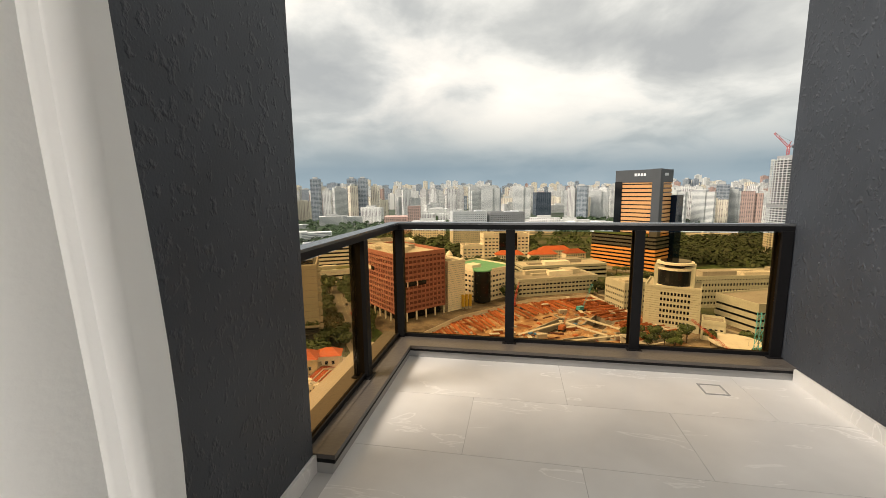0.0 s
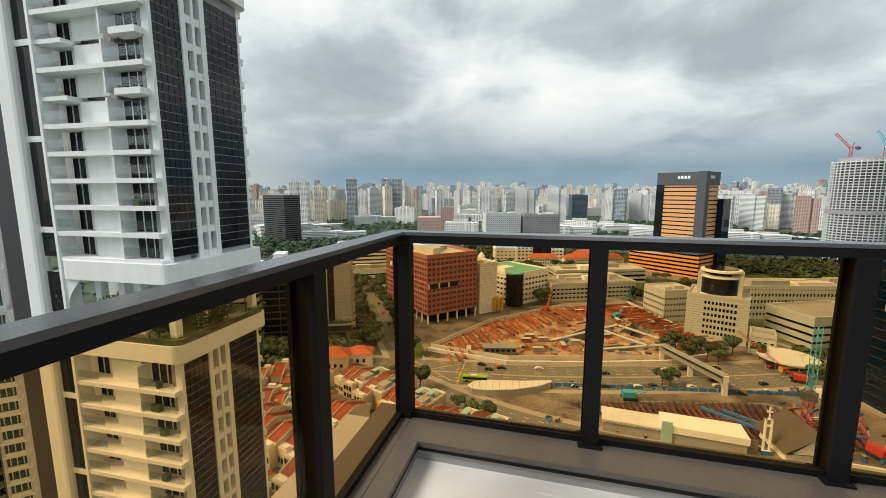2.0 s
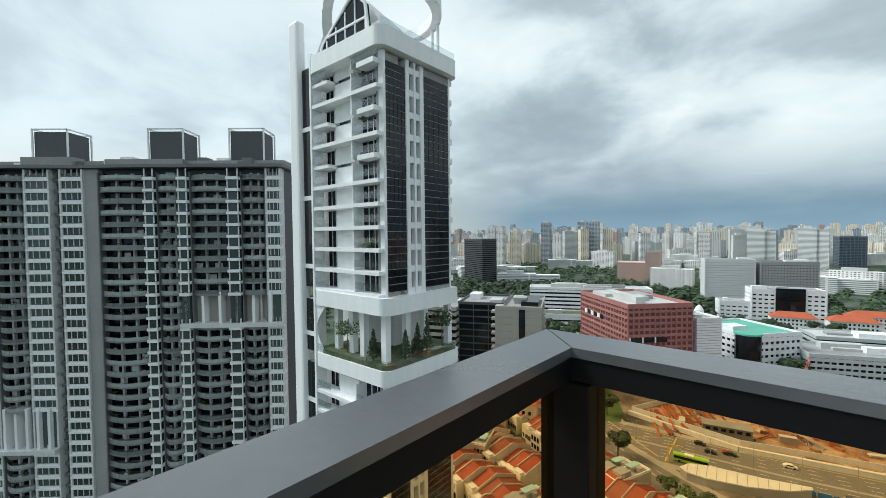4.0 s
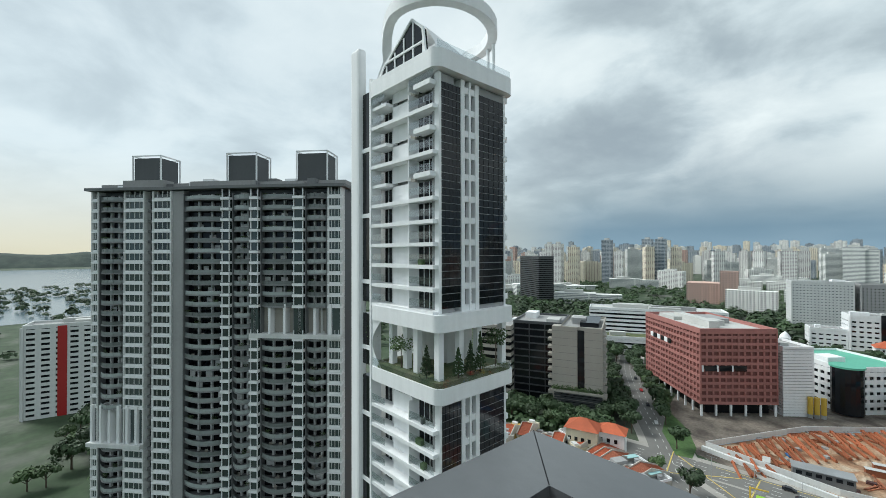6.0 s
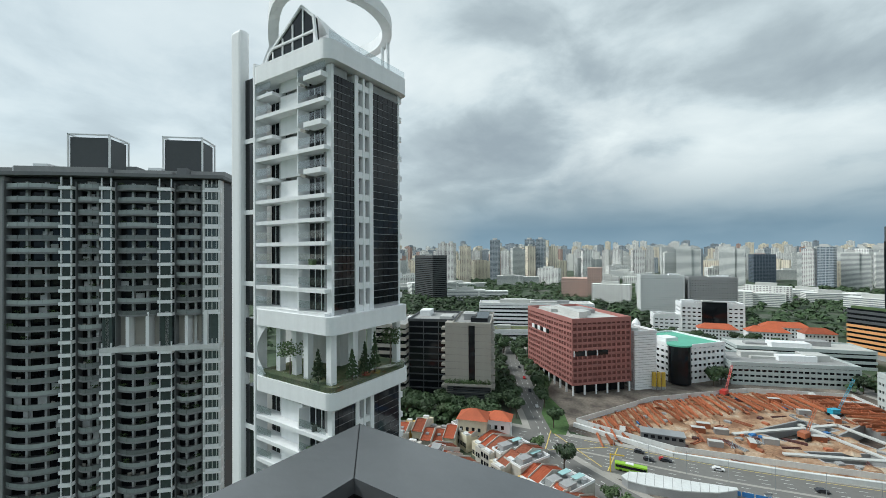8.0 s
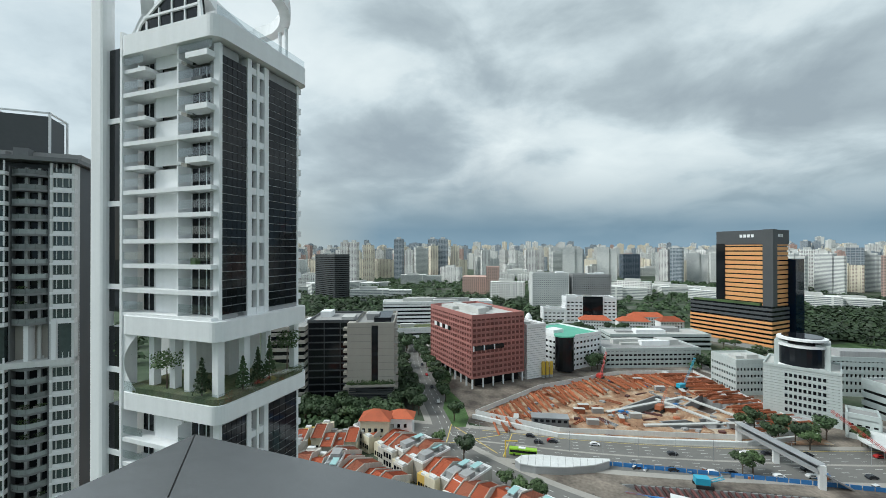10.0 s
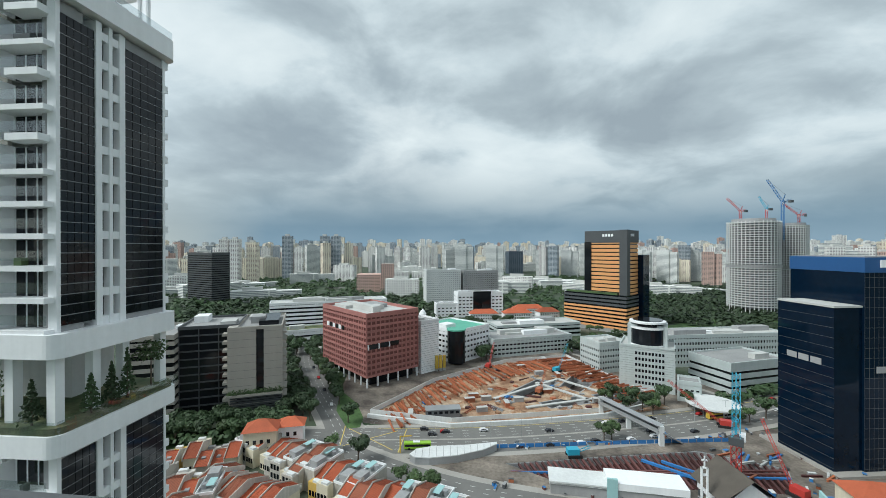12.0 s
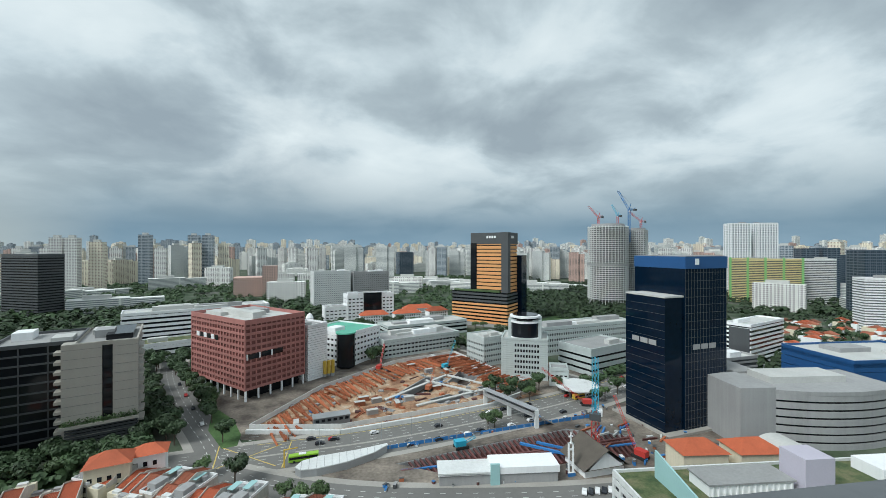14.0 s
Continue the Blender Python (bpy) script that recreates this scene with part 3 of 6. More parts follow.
# ---- buildings, by one kind of frame: glazing behind bands and piers ----
def block(name, label, x, y, rot, w, d, h, wall="white", glass="glass", storey=3.6, band=1.7, pier=0.0, pierw=0.5, base=0.0, roof="roofgrey",
          plant=2, faces="flrb", category="building", top=1.2, proud=0.3, parent=None):
    ob = parent or thing(name, resting(x, y, rot), label, category)
    part("glazing", box(0.3, 0.3, base, w - 0.3, d - 0.3, h - 0.5), M[glass], ob)
    n = max(1, round((h - base) / storey))
    st = (h - base) / n
    ring = MB()
    for a in ((-proud, -proud, w + proud, 0.4), (-proud, d - 0.4, w + proud, d + proud), (-proud, 0.4, 0.4, d - 0.4), (w - 0.4, 0.4, w + proud, d - 0.4)):
        ring.box(a[0], a[1], 0, a[2], a[3], band)
    me = ring.mesh("spandrel", M[wall])
    for i in range(n):
        place("spandrel", me, ob, shift(0, 0, base + i * st))
    crown = MB()
    for a in ((-proud, -proud, w + proud, 0.4), (-proud, d - 0.4, w + proud, d + proud), (-proud, 0.4, 0.4, d - 0.4), (w - 0.4, 0.4, w + proud, d - 0.4)):
        crown.box(a[0], a[1], h - band * 0.6, a[2], a[3], h + top)
    part("parapet", crown, M[wall], ob)
    part("roof", box(0.4, 0.4, h - 0.4, w - 0.4, d - 0.4, h), M[roof], ob)
    if pier:
        pm = box(-pierw / 2, -proud * 0.8, base, pierw / 2, 0.35, h).mesh("pier", M[wall])
        k = max(1, round(w / pier))
        for i in range(k + 1):
            place("pier", pm, ob, shift(i * w / k, 0, 0))
        k = max(1, round(d / pier))
        for i in range(k + 1):
            place("pier", pm, ob, shift(0, d - i * d / k, 0, -90))
            if "r" in faces:
                place("pier", pm, ob, shift(w, i * d / k, 0, 90))
    if base:
        cm = box(-0.45, -0.45, 0, 0.45, 0.45, base + 0.5).mesh("column", M["white"])
        for i in range(6):
            place("column", cm, ob, shift(0.6 + i * (w - 1.2) / 5, 0.6, 0))
        for i in range(1, 9):
            place("column", cm, ob, shift(0.6, 0.6 + i * (d - 1.2) / 8, 0))
        part("lobby", box(5, 5, 0, w - 1, d - 1, base), M["glass"], ob)
    rr = random.Random(hash((round(x), round(y))) % 1000)
    for i in range(plant):
        pw, pd = w * rr.uniform(0.15, 0.35), d * rr.uniform(0.15, 0.35)
        px, py = rr.uniform(1.5, w - pw - 1.5), rr.uniform(1.5, d - pd - 1.5)
        part("roof_plant", box(px, py, h, px + pw, py + pd, h + rr.uniform(1.5, 4)), M[rr.choice(["rooflight", "white", "grey"])], ob)
    return ob


# grey stone office with a recessed dark glass link
c24, s24 = math.cos(radians(24)), math.sin(radians(24))
office = block("office_building", "beige stone office block with dark window slots and roof terrace", -133, 209, 24, 22, 42, 48, "beige", "glass", 4.2, 1.0, 0, roof="roofgrey")
part("front_wall", box(-4.0, -0.9, 15, 9.5, 0.2, 49), M["beige"], office)
part("front_wall", box(-4.0, 0.2, 0, -0.4, 7.0, 49), M["beige"], office)
for k in range(8):
    part("stone_joint", box(-4.0, -0.96, 18.5 + k * 4.0, 9.5, -0.9, 18.62 + k * 4.0), M["midgrey"], office)
    part("stone_joint", box(13.2, -0.96, 18.5 + k * 4.0, 22.4, -0.9, 18.62 + k * 4.0), M["midgrey"], office)
part("front_wall", box(13.2, -0.9, 15, 22.4, 0.2, 49), M["beige"], office)
for k in range(7):
    part("window", box(9.6, -0.5, 17 + k * 4.3, 13.1, -0.15, 19.6 + k * 4.3), M["glass"], office)
part("terrace", box(-4.5, -2.6, 13.2, 22.6, 0.4, 14.4), M["beige"], office)
for k in range(9):
    part("louvre", box(-3.0, -0.75, 1.5 + k * 1.3, 22.2, -0.35, 2.4 + k * 1.3), M["dkgrey"], office)
for k in range(9):
    part("balcony", box(22.3, 0.3, 11 + k * 4.2, 24.3, 9, 12 + k * 4.2), M["beige"], office)
    part("balcony", box(-6.6, 0.4, 11 + k * 4.2, -4.0, 6, 12.3 + k * 4.2), M["beige"], office)
shrub_rng = random.Random(3)
for k in range(11):
    bush = MB()
    for _ in range(60):
        c = Vector((-3 + k * 2.4 + shrub_rng.gauss(0, 0.7), -1.5 + shrub_rng.gauss(0, 0.4), 14.4 + abs(shrub_rng.gauss(0, 1.0))))
        u = Vector((shrub_rng.gauss(0, 1), shrub_rng.gauss(0, 1), shrub_rng.gauss(0, 1))).normalized()
        v = u.orthogonal().normalized()
        bush.add([c - u * 0.45, c - v * 0.3, c + u * 0.45, c + v * 0.3], [(0, 1, 2, 3)])
    part("terrace_shrub", bush, M["leaf2"], office, "green terrace shrub")
part("skylight", box(10, 8, 48, 20, 34, 50.5), M["glass"], office, "framed rooftop skylight")
block("office_link", "dark glass office link between two stone wings", -133 - 28 * c24 - 7 * s24, 209 - 28 * s24 + 7 * c24, 24, 27.5, 34, 48.5, "dkgrey", "glass", 4.0, 0.7, 9, 0.4, roof="roofgrey")
block("office_wing", "beige stone office wing with dark ribbon windows", -133 - 50 * c24, 209 - 50 * s24, 24, 21.5, 38, 46, "beige", "glass", 4.2, 2.0, 0)

# maroon building wrapped in mesh, on white columns
red = block("medical_building", "maroon mesh-wrapped building raised on white columns", -80, 266, 47, 41, 64, 46, "red", "redcore", 3.75, 1.5, 3.4, 0.9, 6.5, "rooflight", 5, top=2.0)
for k in range(6):
    part("opening", box(-0.45, 30 + k * 4.6, 33, 0.3, 33.6 + k * 4.6, 36), M["white"] if k % 2 else M["glass"], red)
for k in range(3):
    part("opening", box(2 + k * 8, -0.45, 24.6, 8.6 + k * 8, 0.35, 27.6), M["glass"], red, "dark open slot in the mesh")
    part("column", box(0.6 + k * 8, -0.5, 24.4, 1.5 + k * 8, 0.3, 27.8), M["white"], red)
part("vault", box(12, 12, 46, 18, 50, 50), M["rooflight"], red, "pale vaulted roof duct")
block("clinic_annex", "white louvred annex with round stair", -50, 301, 47, 16, 22, 37, "white", "midgrey", 1.6, 1.3)
for k in range(3):
    t_ = thing("silo", resting(-40 + k * 2.6, 310 + k * 1.5), "yellow steel silo on a building site", "silo", "site silos")
    part("tank", MB().cyl(0, 0, 2, 11, 1.2, None, 12), M["yellow"], t_)
    part("leg", box(-1, -1, 0, 1, 1, 2), M["steelgrey"], t_)

block("hospital_block", "long white hospital block with ribbon windows", -225, 410, 26, 120, 26, 33, "white", "glass", 3.9, 2.3, 0, roof="rooflight", plant=5)
block("hospital_podium", "low white podium with planted terrace", -205, 366, 30, 70, 24, 13, "white", "glass", 4.2, 2.6, 0, roof="turf", plant=1)
gr = block("research_building", "white building with green roof and glass corner", -27, 330, 52, 40, 44, 25, "white", "glass", 4.0, 2.4, 4.0, 1.4, roof="roofgreen", plant=1)
part("glass_corner", MB().cyl(2, 2, 1, 26, 7, None, 20), M["glass"], gr, "dark curved glass corner")
part("corner_cap", MB().cyl(2, 2, 26, 27, 7.6, None, 20), M["roofgreen"], gr)
block("hospital_wing", "low white hospital wing with grey roofs", 2, 352, 24, 74, 34, 14, "paleblue", "glass", 3.6, 2.0, 3.5, 0.8, roof="roofgrey", plant=4)
block("hospital_wing", "low white hospital wing with terrace", 6, 420, 20, 90, 30, 13, "paleblue", "glass", 3.8, 2.1, 0, roof="rooflight", plant=3)
block("school_tower", "pale grey slab tower with scattered windows", -97, 634, 20, 52, 26, 56, "offwhite", "far_e", 3.2, 2.3, 3.0, 1.6, plant=1)
block("school_tower", "grey perforated slab tower beside a pale one", -42, 652, 20, 55, 26, 54, "grey", "glass", 3.2, 2.2, 3.0, 1.8, plant=2)
lab = block("laboratory", "white laboratory with a dark glass centre", -43, 552, 18, 60, 24, 31, "white", "glass", 4.4, 2.9, 5, 2, plant=2)
part("glass_front", box(20, -0.9, 6, 44, 0.5, 33), M["glass"], lab)
block("laboratory_wing", "white low laboratory wing", -70, 545, 18, 26, 20, 17, "white", "glass", 4.4, 2.9, 5, 2, plant=1)


def hipped(name, label, x, y, rot, w, d, h, rh, wall="white", roof="rooftile", category="house", group=""):
    ob = thing(name, resting(x, y, rot), label, category, group)
    part("wall", box(0, 0, 0, w, d, h), M[wall], ob)
    e = 0.8
    part("roof", MB().add([(-e, -e, h), (w + e, -e, h), (w + e, d + e, h), (-e, d + e, h), (d / 2, d / 2, h + rh), (w - d / 2, d / 2, h + rh)],
                          [(0, 1, 5, 4), (1, 2, 5), (2, 3, 4, 5), (3, 0, 4), (3, 2, 1, 0)]), M[roof], ob)
    wm = box(0, -0.08, 0, 1.3, 0.05, 1.7).mesh("window", M["glass"])
    for f_ in range(max(1, int(h / 3.4))):
        for i in range(max(2, int(w / 3))):
            place("window", wm, ob, shift(1 + i * (w - 2) / max(2, int(w / 3)), 0, 1.0 + f_ * 3.4))
    return ob


for x_, y_, r_, w_ in ((-25, 512, 12, 34), (16, 520, 14, 34), (30, 560, 14, 40), (60, 535, 20, 26), (-70, 720, 5, 40), (-120, 760, 8, 36)):
    hipped("campus_house", "white campus house with orange hipped roof", x_, y_, r_, w_, 13, 11, 5, group="campus houses")
dome = thing("clock_dome", resting(-78, 478), "white stepped building with a small dome", "building")
part("base", box(-8, -8, 0, 8, 8, 11), M["white"], dome)
part("drum", MB().cyl(0, 0, 11, 16, 4, None, 14), M["white"], dome)
part("dome", MB().cyl(0, 0, 16, 19, 4.2, 2.4, 14).cyl(0, 0, 19, 21, 2.4, 0.3, 14), M["white"], dome)

# orange medical tower with a dark crown
nc = block("cancer_centre", "orange and dark grey medical tower with black crown", 142, 468, 49, 27, 46, 98.5, "orange", "glass", 4.2, 3.1, 0, plant=0, top=0.3)
part("crown", box(-0.8, -0.8, 95.5, 27.8, 46.8, 108.5), M["dkgrey"], nc)
part("corner_strip", box(-1.2, -1.2, 38, 6, 7, 108.9), M["dkgrey"], nc, "dark glass corner strip")
part("corner_strip", box(-1.0, 39, 38, 2, 47, 96.5), M["glass"], nc)
part("podium", box(-5, -2, 0, 24, 70, 4), M["grey"], nc)
for k in range(9):
    part("podium_band", box(-5.4, -2.4, 4.2 + k * 4, 24.4, 70.4, 6.4 + k * 4), M["orange"] if k < 6 else M["dkgrey"], nc)
part("podium_glazing", box(-4.8, -1.8, 4, 24, 70, 40), M["glass"], nc)
part("roof_garden", box(-4, 8, 40, 0, 68, 42), M["leaf2"], nc, "planted roof edge")
part("side_slab", box(27, -6, 0, 43, 24, 82), M["glass_blue"], nc, "dark blue glass side slab")
for k in range(4):
    part("sign_bar", box(8 + k * 2.2, -1.0, 102, 9.5 + k * 2.2, -0.85, 104.8), M["white"], nc, "white sign shape")
    part("sign_bar", box(-1.0, 14 + k * 3.2, 102, -0.85, 16.3 + k * 3.2, 104.8), M["white"], nc, "white sign shape")

# pale stepped office with a glass drum
so = block("stepped_office", "pale stepped office with dark curved glass drum", 84, 290, -22, 31, 26, 27, "paleblue", "midgrey", 1.5, 1.35, 0, plant=0, roof="rooflight")
for k in range(6):
    for i in range(9):
        part("window", box(9 + i * 1.9, -0.42, 3.8 + k * 3.7, 10.2 + i * 1.9, -0.2, 5.6 + k * 3.7), M["glass"], so)
part("tower_shaft", box(4, 6, 27, 27, 24, 40), M["paleblue"], so)
part("glass_drum", MB().cyl(15.5, 11, 27.5, 38, 10.5, None, 28), M["glass"], so, "dark curved glass drum")
for zz in (27, 38, 41.5):
    part("ring", MB().cyl(15.5, 11, zz, zz + 1.1, 10.9, None, 28), M["white"], so)
part("upper_drum", MB().cyl(15.5, 13, 39, 43, 9, None, 28), M["glass"], so)
part("entrance", MB().cyl(15.5, -2, 0, 2.2, 6, None, 18), M["grey"], so)
block("office_annex", "pale low office annex", 111, 268, -20, 11, 12, 11, "paleblue", "glass", 3.6, 2.6, 3, 1.2, plant=0)
block("office_side_wing", "pale office side wing with ribbon windows", 78, 318, 24, 24, 22, 21, "paleblue", "glass", 3.9, 2.5, 2.2, 0.9, roof="rooflight")
block("office_long_wing", "long pale office wing with square windows", 122, 338, 14, 112, 26, 23, "paleblue", "glass", 4.2, 2.5, 2.4, 1.0, roof="rooflight", plant=6)
block("market_hall", "low white hall with black ribbon windows", 148, 284, 24, 48, 30, 18, "paleblue", "glass", 4.4, 2.9, 0, roof="roofgrey", plant=1)
cano = thing("bus_canopy", resting(122, 252), "round pale concrete drop-off canopy", "canopy")
part("deck", MB().cyl(0, 0, 4.6, 5.4, 13, None, 32), M["offwhite"], cano)
for k in range(5):
    part("post", MB().cyl(9 * math.cos(k * 1.26), 9 * math.sin(k * 1.26), 0, 4.6, 0.35), M["grey"], cano)


# round towers in raw concrete, still being built
def round_tower(x, y, r, h, label):
    ob = thing("unfinished_tower", resting(x, y), label, "tower", "unfinished towers")
    part("core", MB().cyl(0, 0, 8, h - 3, r * 0.86, None, 24), M["dkgrey"], ob)
    sm = MB().cyl(0, 0, 0, 0.9, r, None, 36).mesh("floor_slab", M["offwhite"])
    n = int((h - 12) / 3.2)
    for i in range(n + 1):
        place("floor_slab", sm, ob, shift(0, 0, 11 + i * 3.2))
    pm = box(-0.45, -0.4, 0, 0.45, 0.4, h - 1).mesh("pier", M["offwhite"])
    for i in range(40):
        a = 2 * math.pi * i / 40
        place("pier", pm, ob, shift(r * 0.97 * math.cos(a), r * 0.97 * math.sin(a), 0 if i % 4 == 0 else 11, math.degrees(a) + 90) if i % 4 == 0 else pose(r * 0.97 * math.cos(a), r * 0.97 * math.sin(a), 0.5 if i % 2 else 0.2, 0, 0, math.degrees(a) + 90))
    part("belt", MB().cyl(0, 0, h * 0.5, h * 0.5 + 4, r + 0.5, None, 36), M["grey"], ob)
    part("scaffold", MB().cyl(0, 0, h - 3, h + 3, r * 0.8, None, 24), M["grey"], ob)
    return ob


round_tower(364, 645, 31, 126, "round grey concrete tower under construction")
round_tower(424, 665, 20, 121, "slimmer round concrete tower under construction")


def lattice(p, q, w, step, mb):
    p, q = Vector(p), Vector(q)
    d = (q - p)
    n = max(2, int(d.length / step))
    dn = d.normalized()
    s = dn.orthogonal().normalized()
    u = dn.cross(s)
    cs = [s * a * w / 2 + u * b * w / 2 for a, b in ((-1, -1), (1, -1), (1, 1), (-1, 1))]
    t = w * 0.12
    for c in cs:
        mb.beam(p + c, q + c, t)
    for i in range(n):
        a, b = p + d * (i / n), p + d * ((i + 1) / n)
        for j in range(4):
            mb.beam(a + cs[j], b + cs[(j + 1) % 4], t * 0.7)
    return mb


def tower_crane(x, y, z, mast, jib, az, luff, w, mastmat, jibmat, label):
    ob = thing("tower_crane", resting(x, y, az, z), label, "crane", "cranes")
    part("mast", lattice((0, 0, 0), (0, 0, mast), w, w * 1.2, MB()), M[mastmat], ob)
    tip = (jib * math.cos(radians(luff)), 0, mast + jib * math.sin(radians(luff)))
    part("jib", lattice((0, 0, mast), tip, w * 0.8, w * 1.3, MB()), M[jibmat], ob)
    part("counter_jib", lattice((0, 0, mast), (-jib * 0.28, 0, mast + 1), w * 0.8, w, MB()), M[jibmat], ob)
    part("counterweight", box(-jib * 0.3, -w, mast - 2, -jib * 0.2, w, mast + 1), M["dkgrey"], ob)
    part("apex", MB().beam((0, 0, mast), (-w, 0, mast + jib * 0.25), w * 0.25), M[jibmat], ob)
    part("cable", MB().beam((-w, 0, mast + jib * 0.25), tip, w * 0.07), M["dkgrey"], ob)
    part("cab", box(-w * 0.2, -w * 1.3, mast - w, w, -w * 0.4, mast + w * 0.2), M["white"], ob)
    return ob


tower_crane(345, 640, 126, 14, 26, 125, 48, 2.4, "craned", "craned", "red luffing crane on an unfinished tower")
tower_crane(378, 640, 126, 16, 22, 110, 60, 2.4, "craned", "skyblue", "blue luffing crane on an unfinished tower")
tower_crane(398, 640, 100, 52, 38, 120, 60, 3.0, "bluesteel", "bluesteel", "tall blue luffing tower crane")
tower_crane(425, 650, 120, 14, 26, 140, 45, 2.4, "craned", "craned", "red luffing crane on a smaller tower")
tower_crane(98, 184, -8, 24, 24, 62, 68, 2.4, "craned", "skyblue", "light blue luffing crane on a red mast")

# deep blue glass tower in two heights
bt = thing("blue_glass_tower", resting(150, 190, 12), "deep blue mirrored glass office tower in two heights", "tower")
part("high_block", box(0, 2, 0, 28, 34, 80), M["glass_blue"], bt)
part("top_band", box(-0.3, 1.7, 80, 28.3, 34.3, 86), M["blue"], bt, "bright blue metal top band")
part("low_block", box(-12, 3, 0, -0.05, 28, 66), M["glass_blue"], bt)
part("low_roof", box(-12.2, 2.8, 66, 0, 28.2, 66.8), M["rooflight"], bt)
part("high_roof", box(0.5, 2.5, 86, 27.5, 33.5, 86.4), M["roofgrey"], bt)
part("roof_sign", box(6, 1.2, 82, 8.2, 1.6, 85), M["white"], bt, "white rooftop sign shape")
mulh = box(-0.03, -0.06, 0, 28.03, 0.02, 0.12).mesh("mullion", M["dkgrey"])
mulv = box(-0.05, -0.05, 0, 0.05, 0.02, 80).mesh("mullion", M["dkgrey"])
for k in range(20):
    place("mullion", mulh, bt, shift(0, 2, 4 * k + 2))
for k in range(15):
    place("mullion", mulv, bt, shift(k * 2, 2, 0))
mull = box(-0.06, -25, 0, 0.02, 0, 0.12).mesh("mullion", M["dkgrey"])
for k in range(16):
    place("mullion", mull, bt, shift(-12, 28, 4 * k + 2))
for k in range(3):
    part("light_panel", box(5 + k * 5.4, 1.85, 40, 9.6 + k * 5.4, 2, 42.6), M["grey"], bt, "pale window panel")
    part("light_panel", box(-12.12, 8 + k * 5.4, 42, -11.98, 12.6 + k * 5.4, 44.6), M["grey"], bt, "pale window panel")
part("plinth", box(-14, -1, 0, 30, 36, 1.0), M["paving"], bt)

# grey building with a curved banded front, and the blue hall behind it
cb = thing("banded_building", resting(163, 174, -3), "light grey building with curved black window bands", "building")


def arcfront(r, a0, a1, cxx, cyy, n=14):
    return [(cxx + r * math.sin(radians(a0 + (a1 - a0) * i / n)), cyy - r * math.cos(radians(a0 + (a1 - a0) * i / n))) for i in range(n + 1)]


def slab_front(off):
    return arcfront(90 + off, -20, 20, 47.5, 84.6)


part("end_wall", box(0, 0, 0, 17, 26, 27), M["grey"], cb)
part("glazing", MB().prism(slab_front(-0.8) + [(78, 26), (17, 26)], 0, 24), M["glass"], cb)
sp = MB().prism(slab_front(0) + [(78, 26), (17, 26)], 0, 2.6).mesh("spandrel", M["grey"])
for k in range(7):
    place("spandrel", sp, cb, shift(0, 0, k * 3.6))
part("parapet", MB().prism(slab_front(0.1) + [(78, 27), (17, 27)], 24.2, 26), M["grey"], cb)
part("roof_box", box(22, 8, 26, 60, 22, 29), M["rooflight"], cb)
part("roof_box", box(4, 24, 0, 30, 44, 27), M["roofgrey"], cb)
blk = block("blue_hall", "blue clad industrial hall with pale roof", 250, 196, 0, 70, 40, 30, "blue", "blue", 5, 4.6, 0, roof="rooflight", plant=2)
wb = block("white_flats", "white slab block with a black end wall", 272, 282, 24, 56, 17, 33, "white", "glass", 3.2, 1.5, 0, roof="rooflight", plant=1)
part("end_wall", box(-0.8, 0.5, 0, 0, 14, 31), M["dkgrey"], wb, "black end wall")
block("parking_deck", "grey concrete parking deck", 225, 262, 10, 40, 30, 14, "grey", "dkgrey", 3.2, 1.3, roof="rooflight")

# green and yellow flats, white twin tower behind
gf = block("green_flats", "yellow slab flats with tall green fins", 600, 664, -34, 96, 16, 72, "hdbyellow", "dkgrey", 2.9, 1.4, 0, plant=2)
for k in range(5):
    part("fin", box(-1 + k * 24, -2.2, 0, 2 + k * 24, 0.6, 75), M["hdbgreen"], gf, "leaf green stair fin")
block("pink_flats", "pale rose slab flats", 690, 640, -30, 60, 16, 72, "offwhite", "dkgrey", 2.9, 1.4, 0, plant=1)
for k in range(2):
    block("twin_tower", "white residential tower with recessed bays", 668 + k * 46, 735 - k * 12, -10, 34, 24, 137, "white", "far_c", 3.2, 1.2, 5, 1.8, plant=1)
block("slab_flats", "white slab flats on a hillside", 512, 392, -22, 60, 18, 58, "white", "midgrey", 2.8, 1.4, 0, plant=1)
for x_, y_, w_, h_ in ((770, 690, 26, 90), (806, 684, 26, 91), (650, 498, 34, 88), (860, 720, 30, 78)):
    tagged(place("dark_office", box(0, 0, 0, w_, w_, h_).mesh("dark_office", M["far_e"]), None, resting(x_, y_, -20)), "dark glass office tower", "tower", "far towers")
block("black_tower", "dark grey slab tower", -512, 668, -25, 70, 30, 82, "dkgrey", "glass", 3.6, 2.0, 0, plant=1)
for x_, y_, w_, h_, m_ in ((-221, 832, 26, 58, "far_d"), (-275, 842, 50, 36, "far_d"), (60, 1478, 50, 78, "far_e")):
    tagged(place("far_office", box(0, 0, 0, w_, w_, h_).mesh("far_office", M[m_]), None, resting(x_, y_, 12)), "brown and dark office block", "building", "far offices")

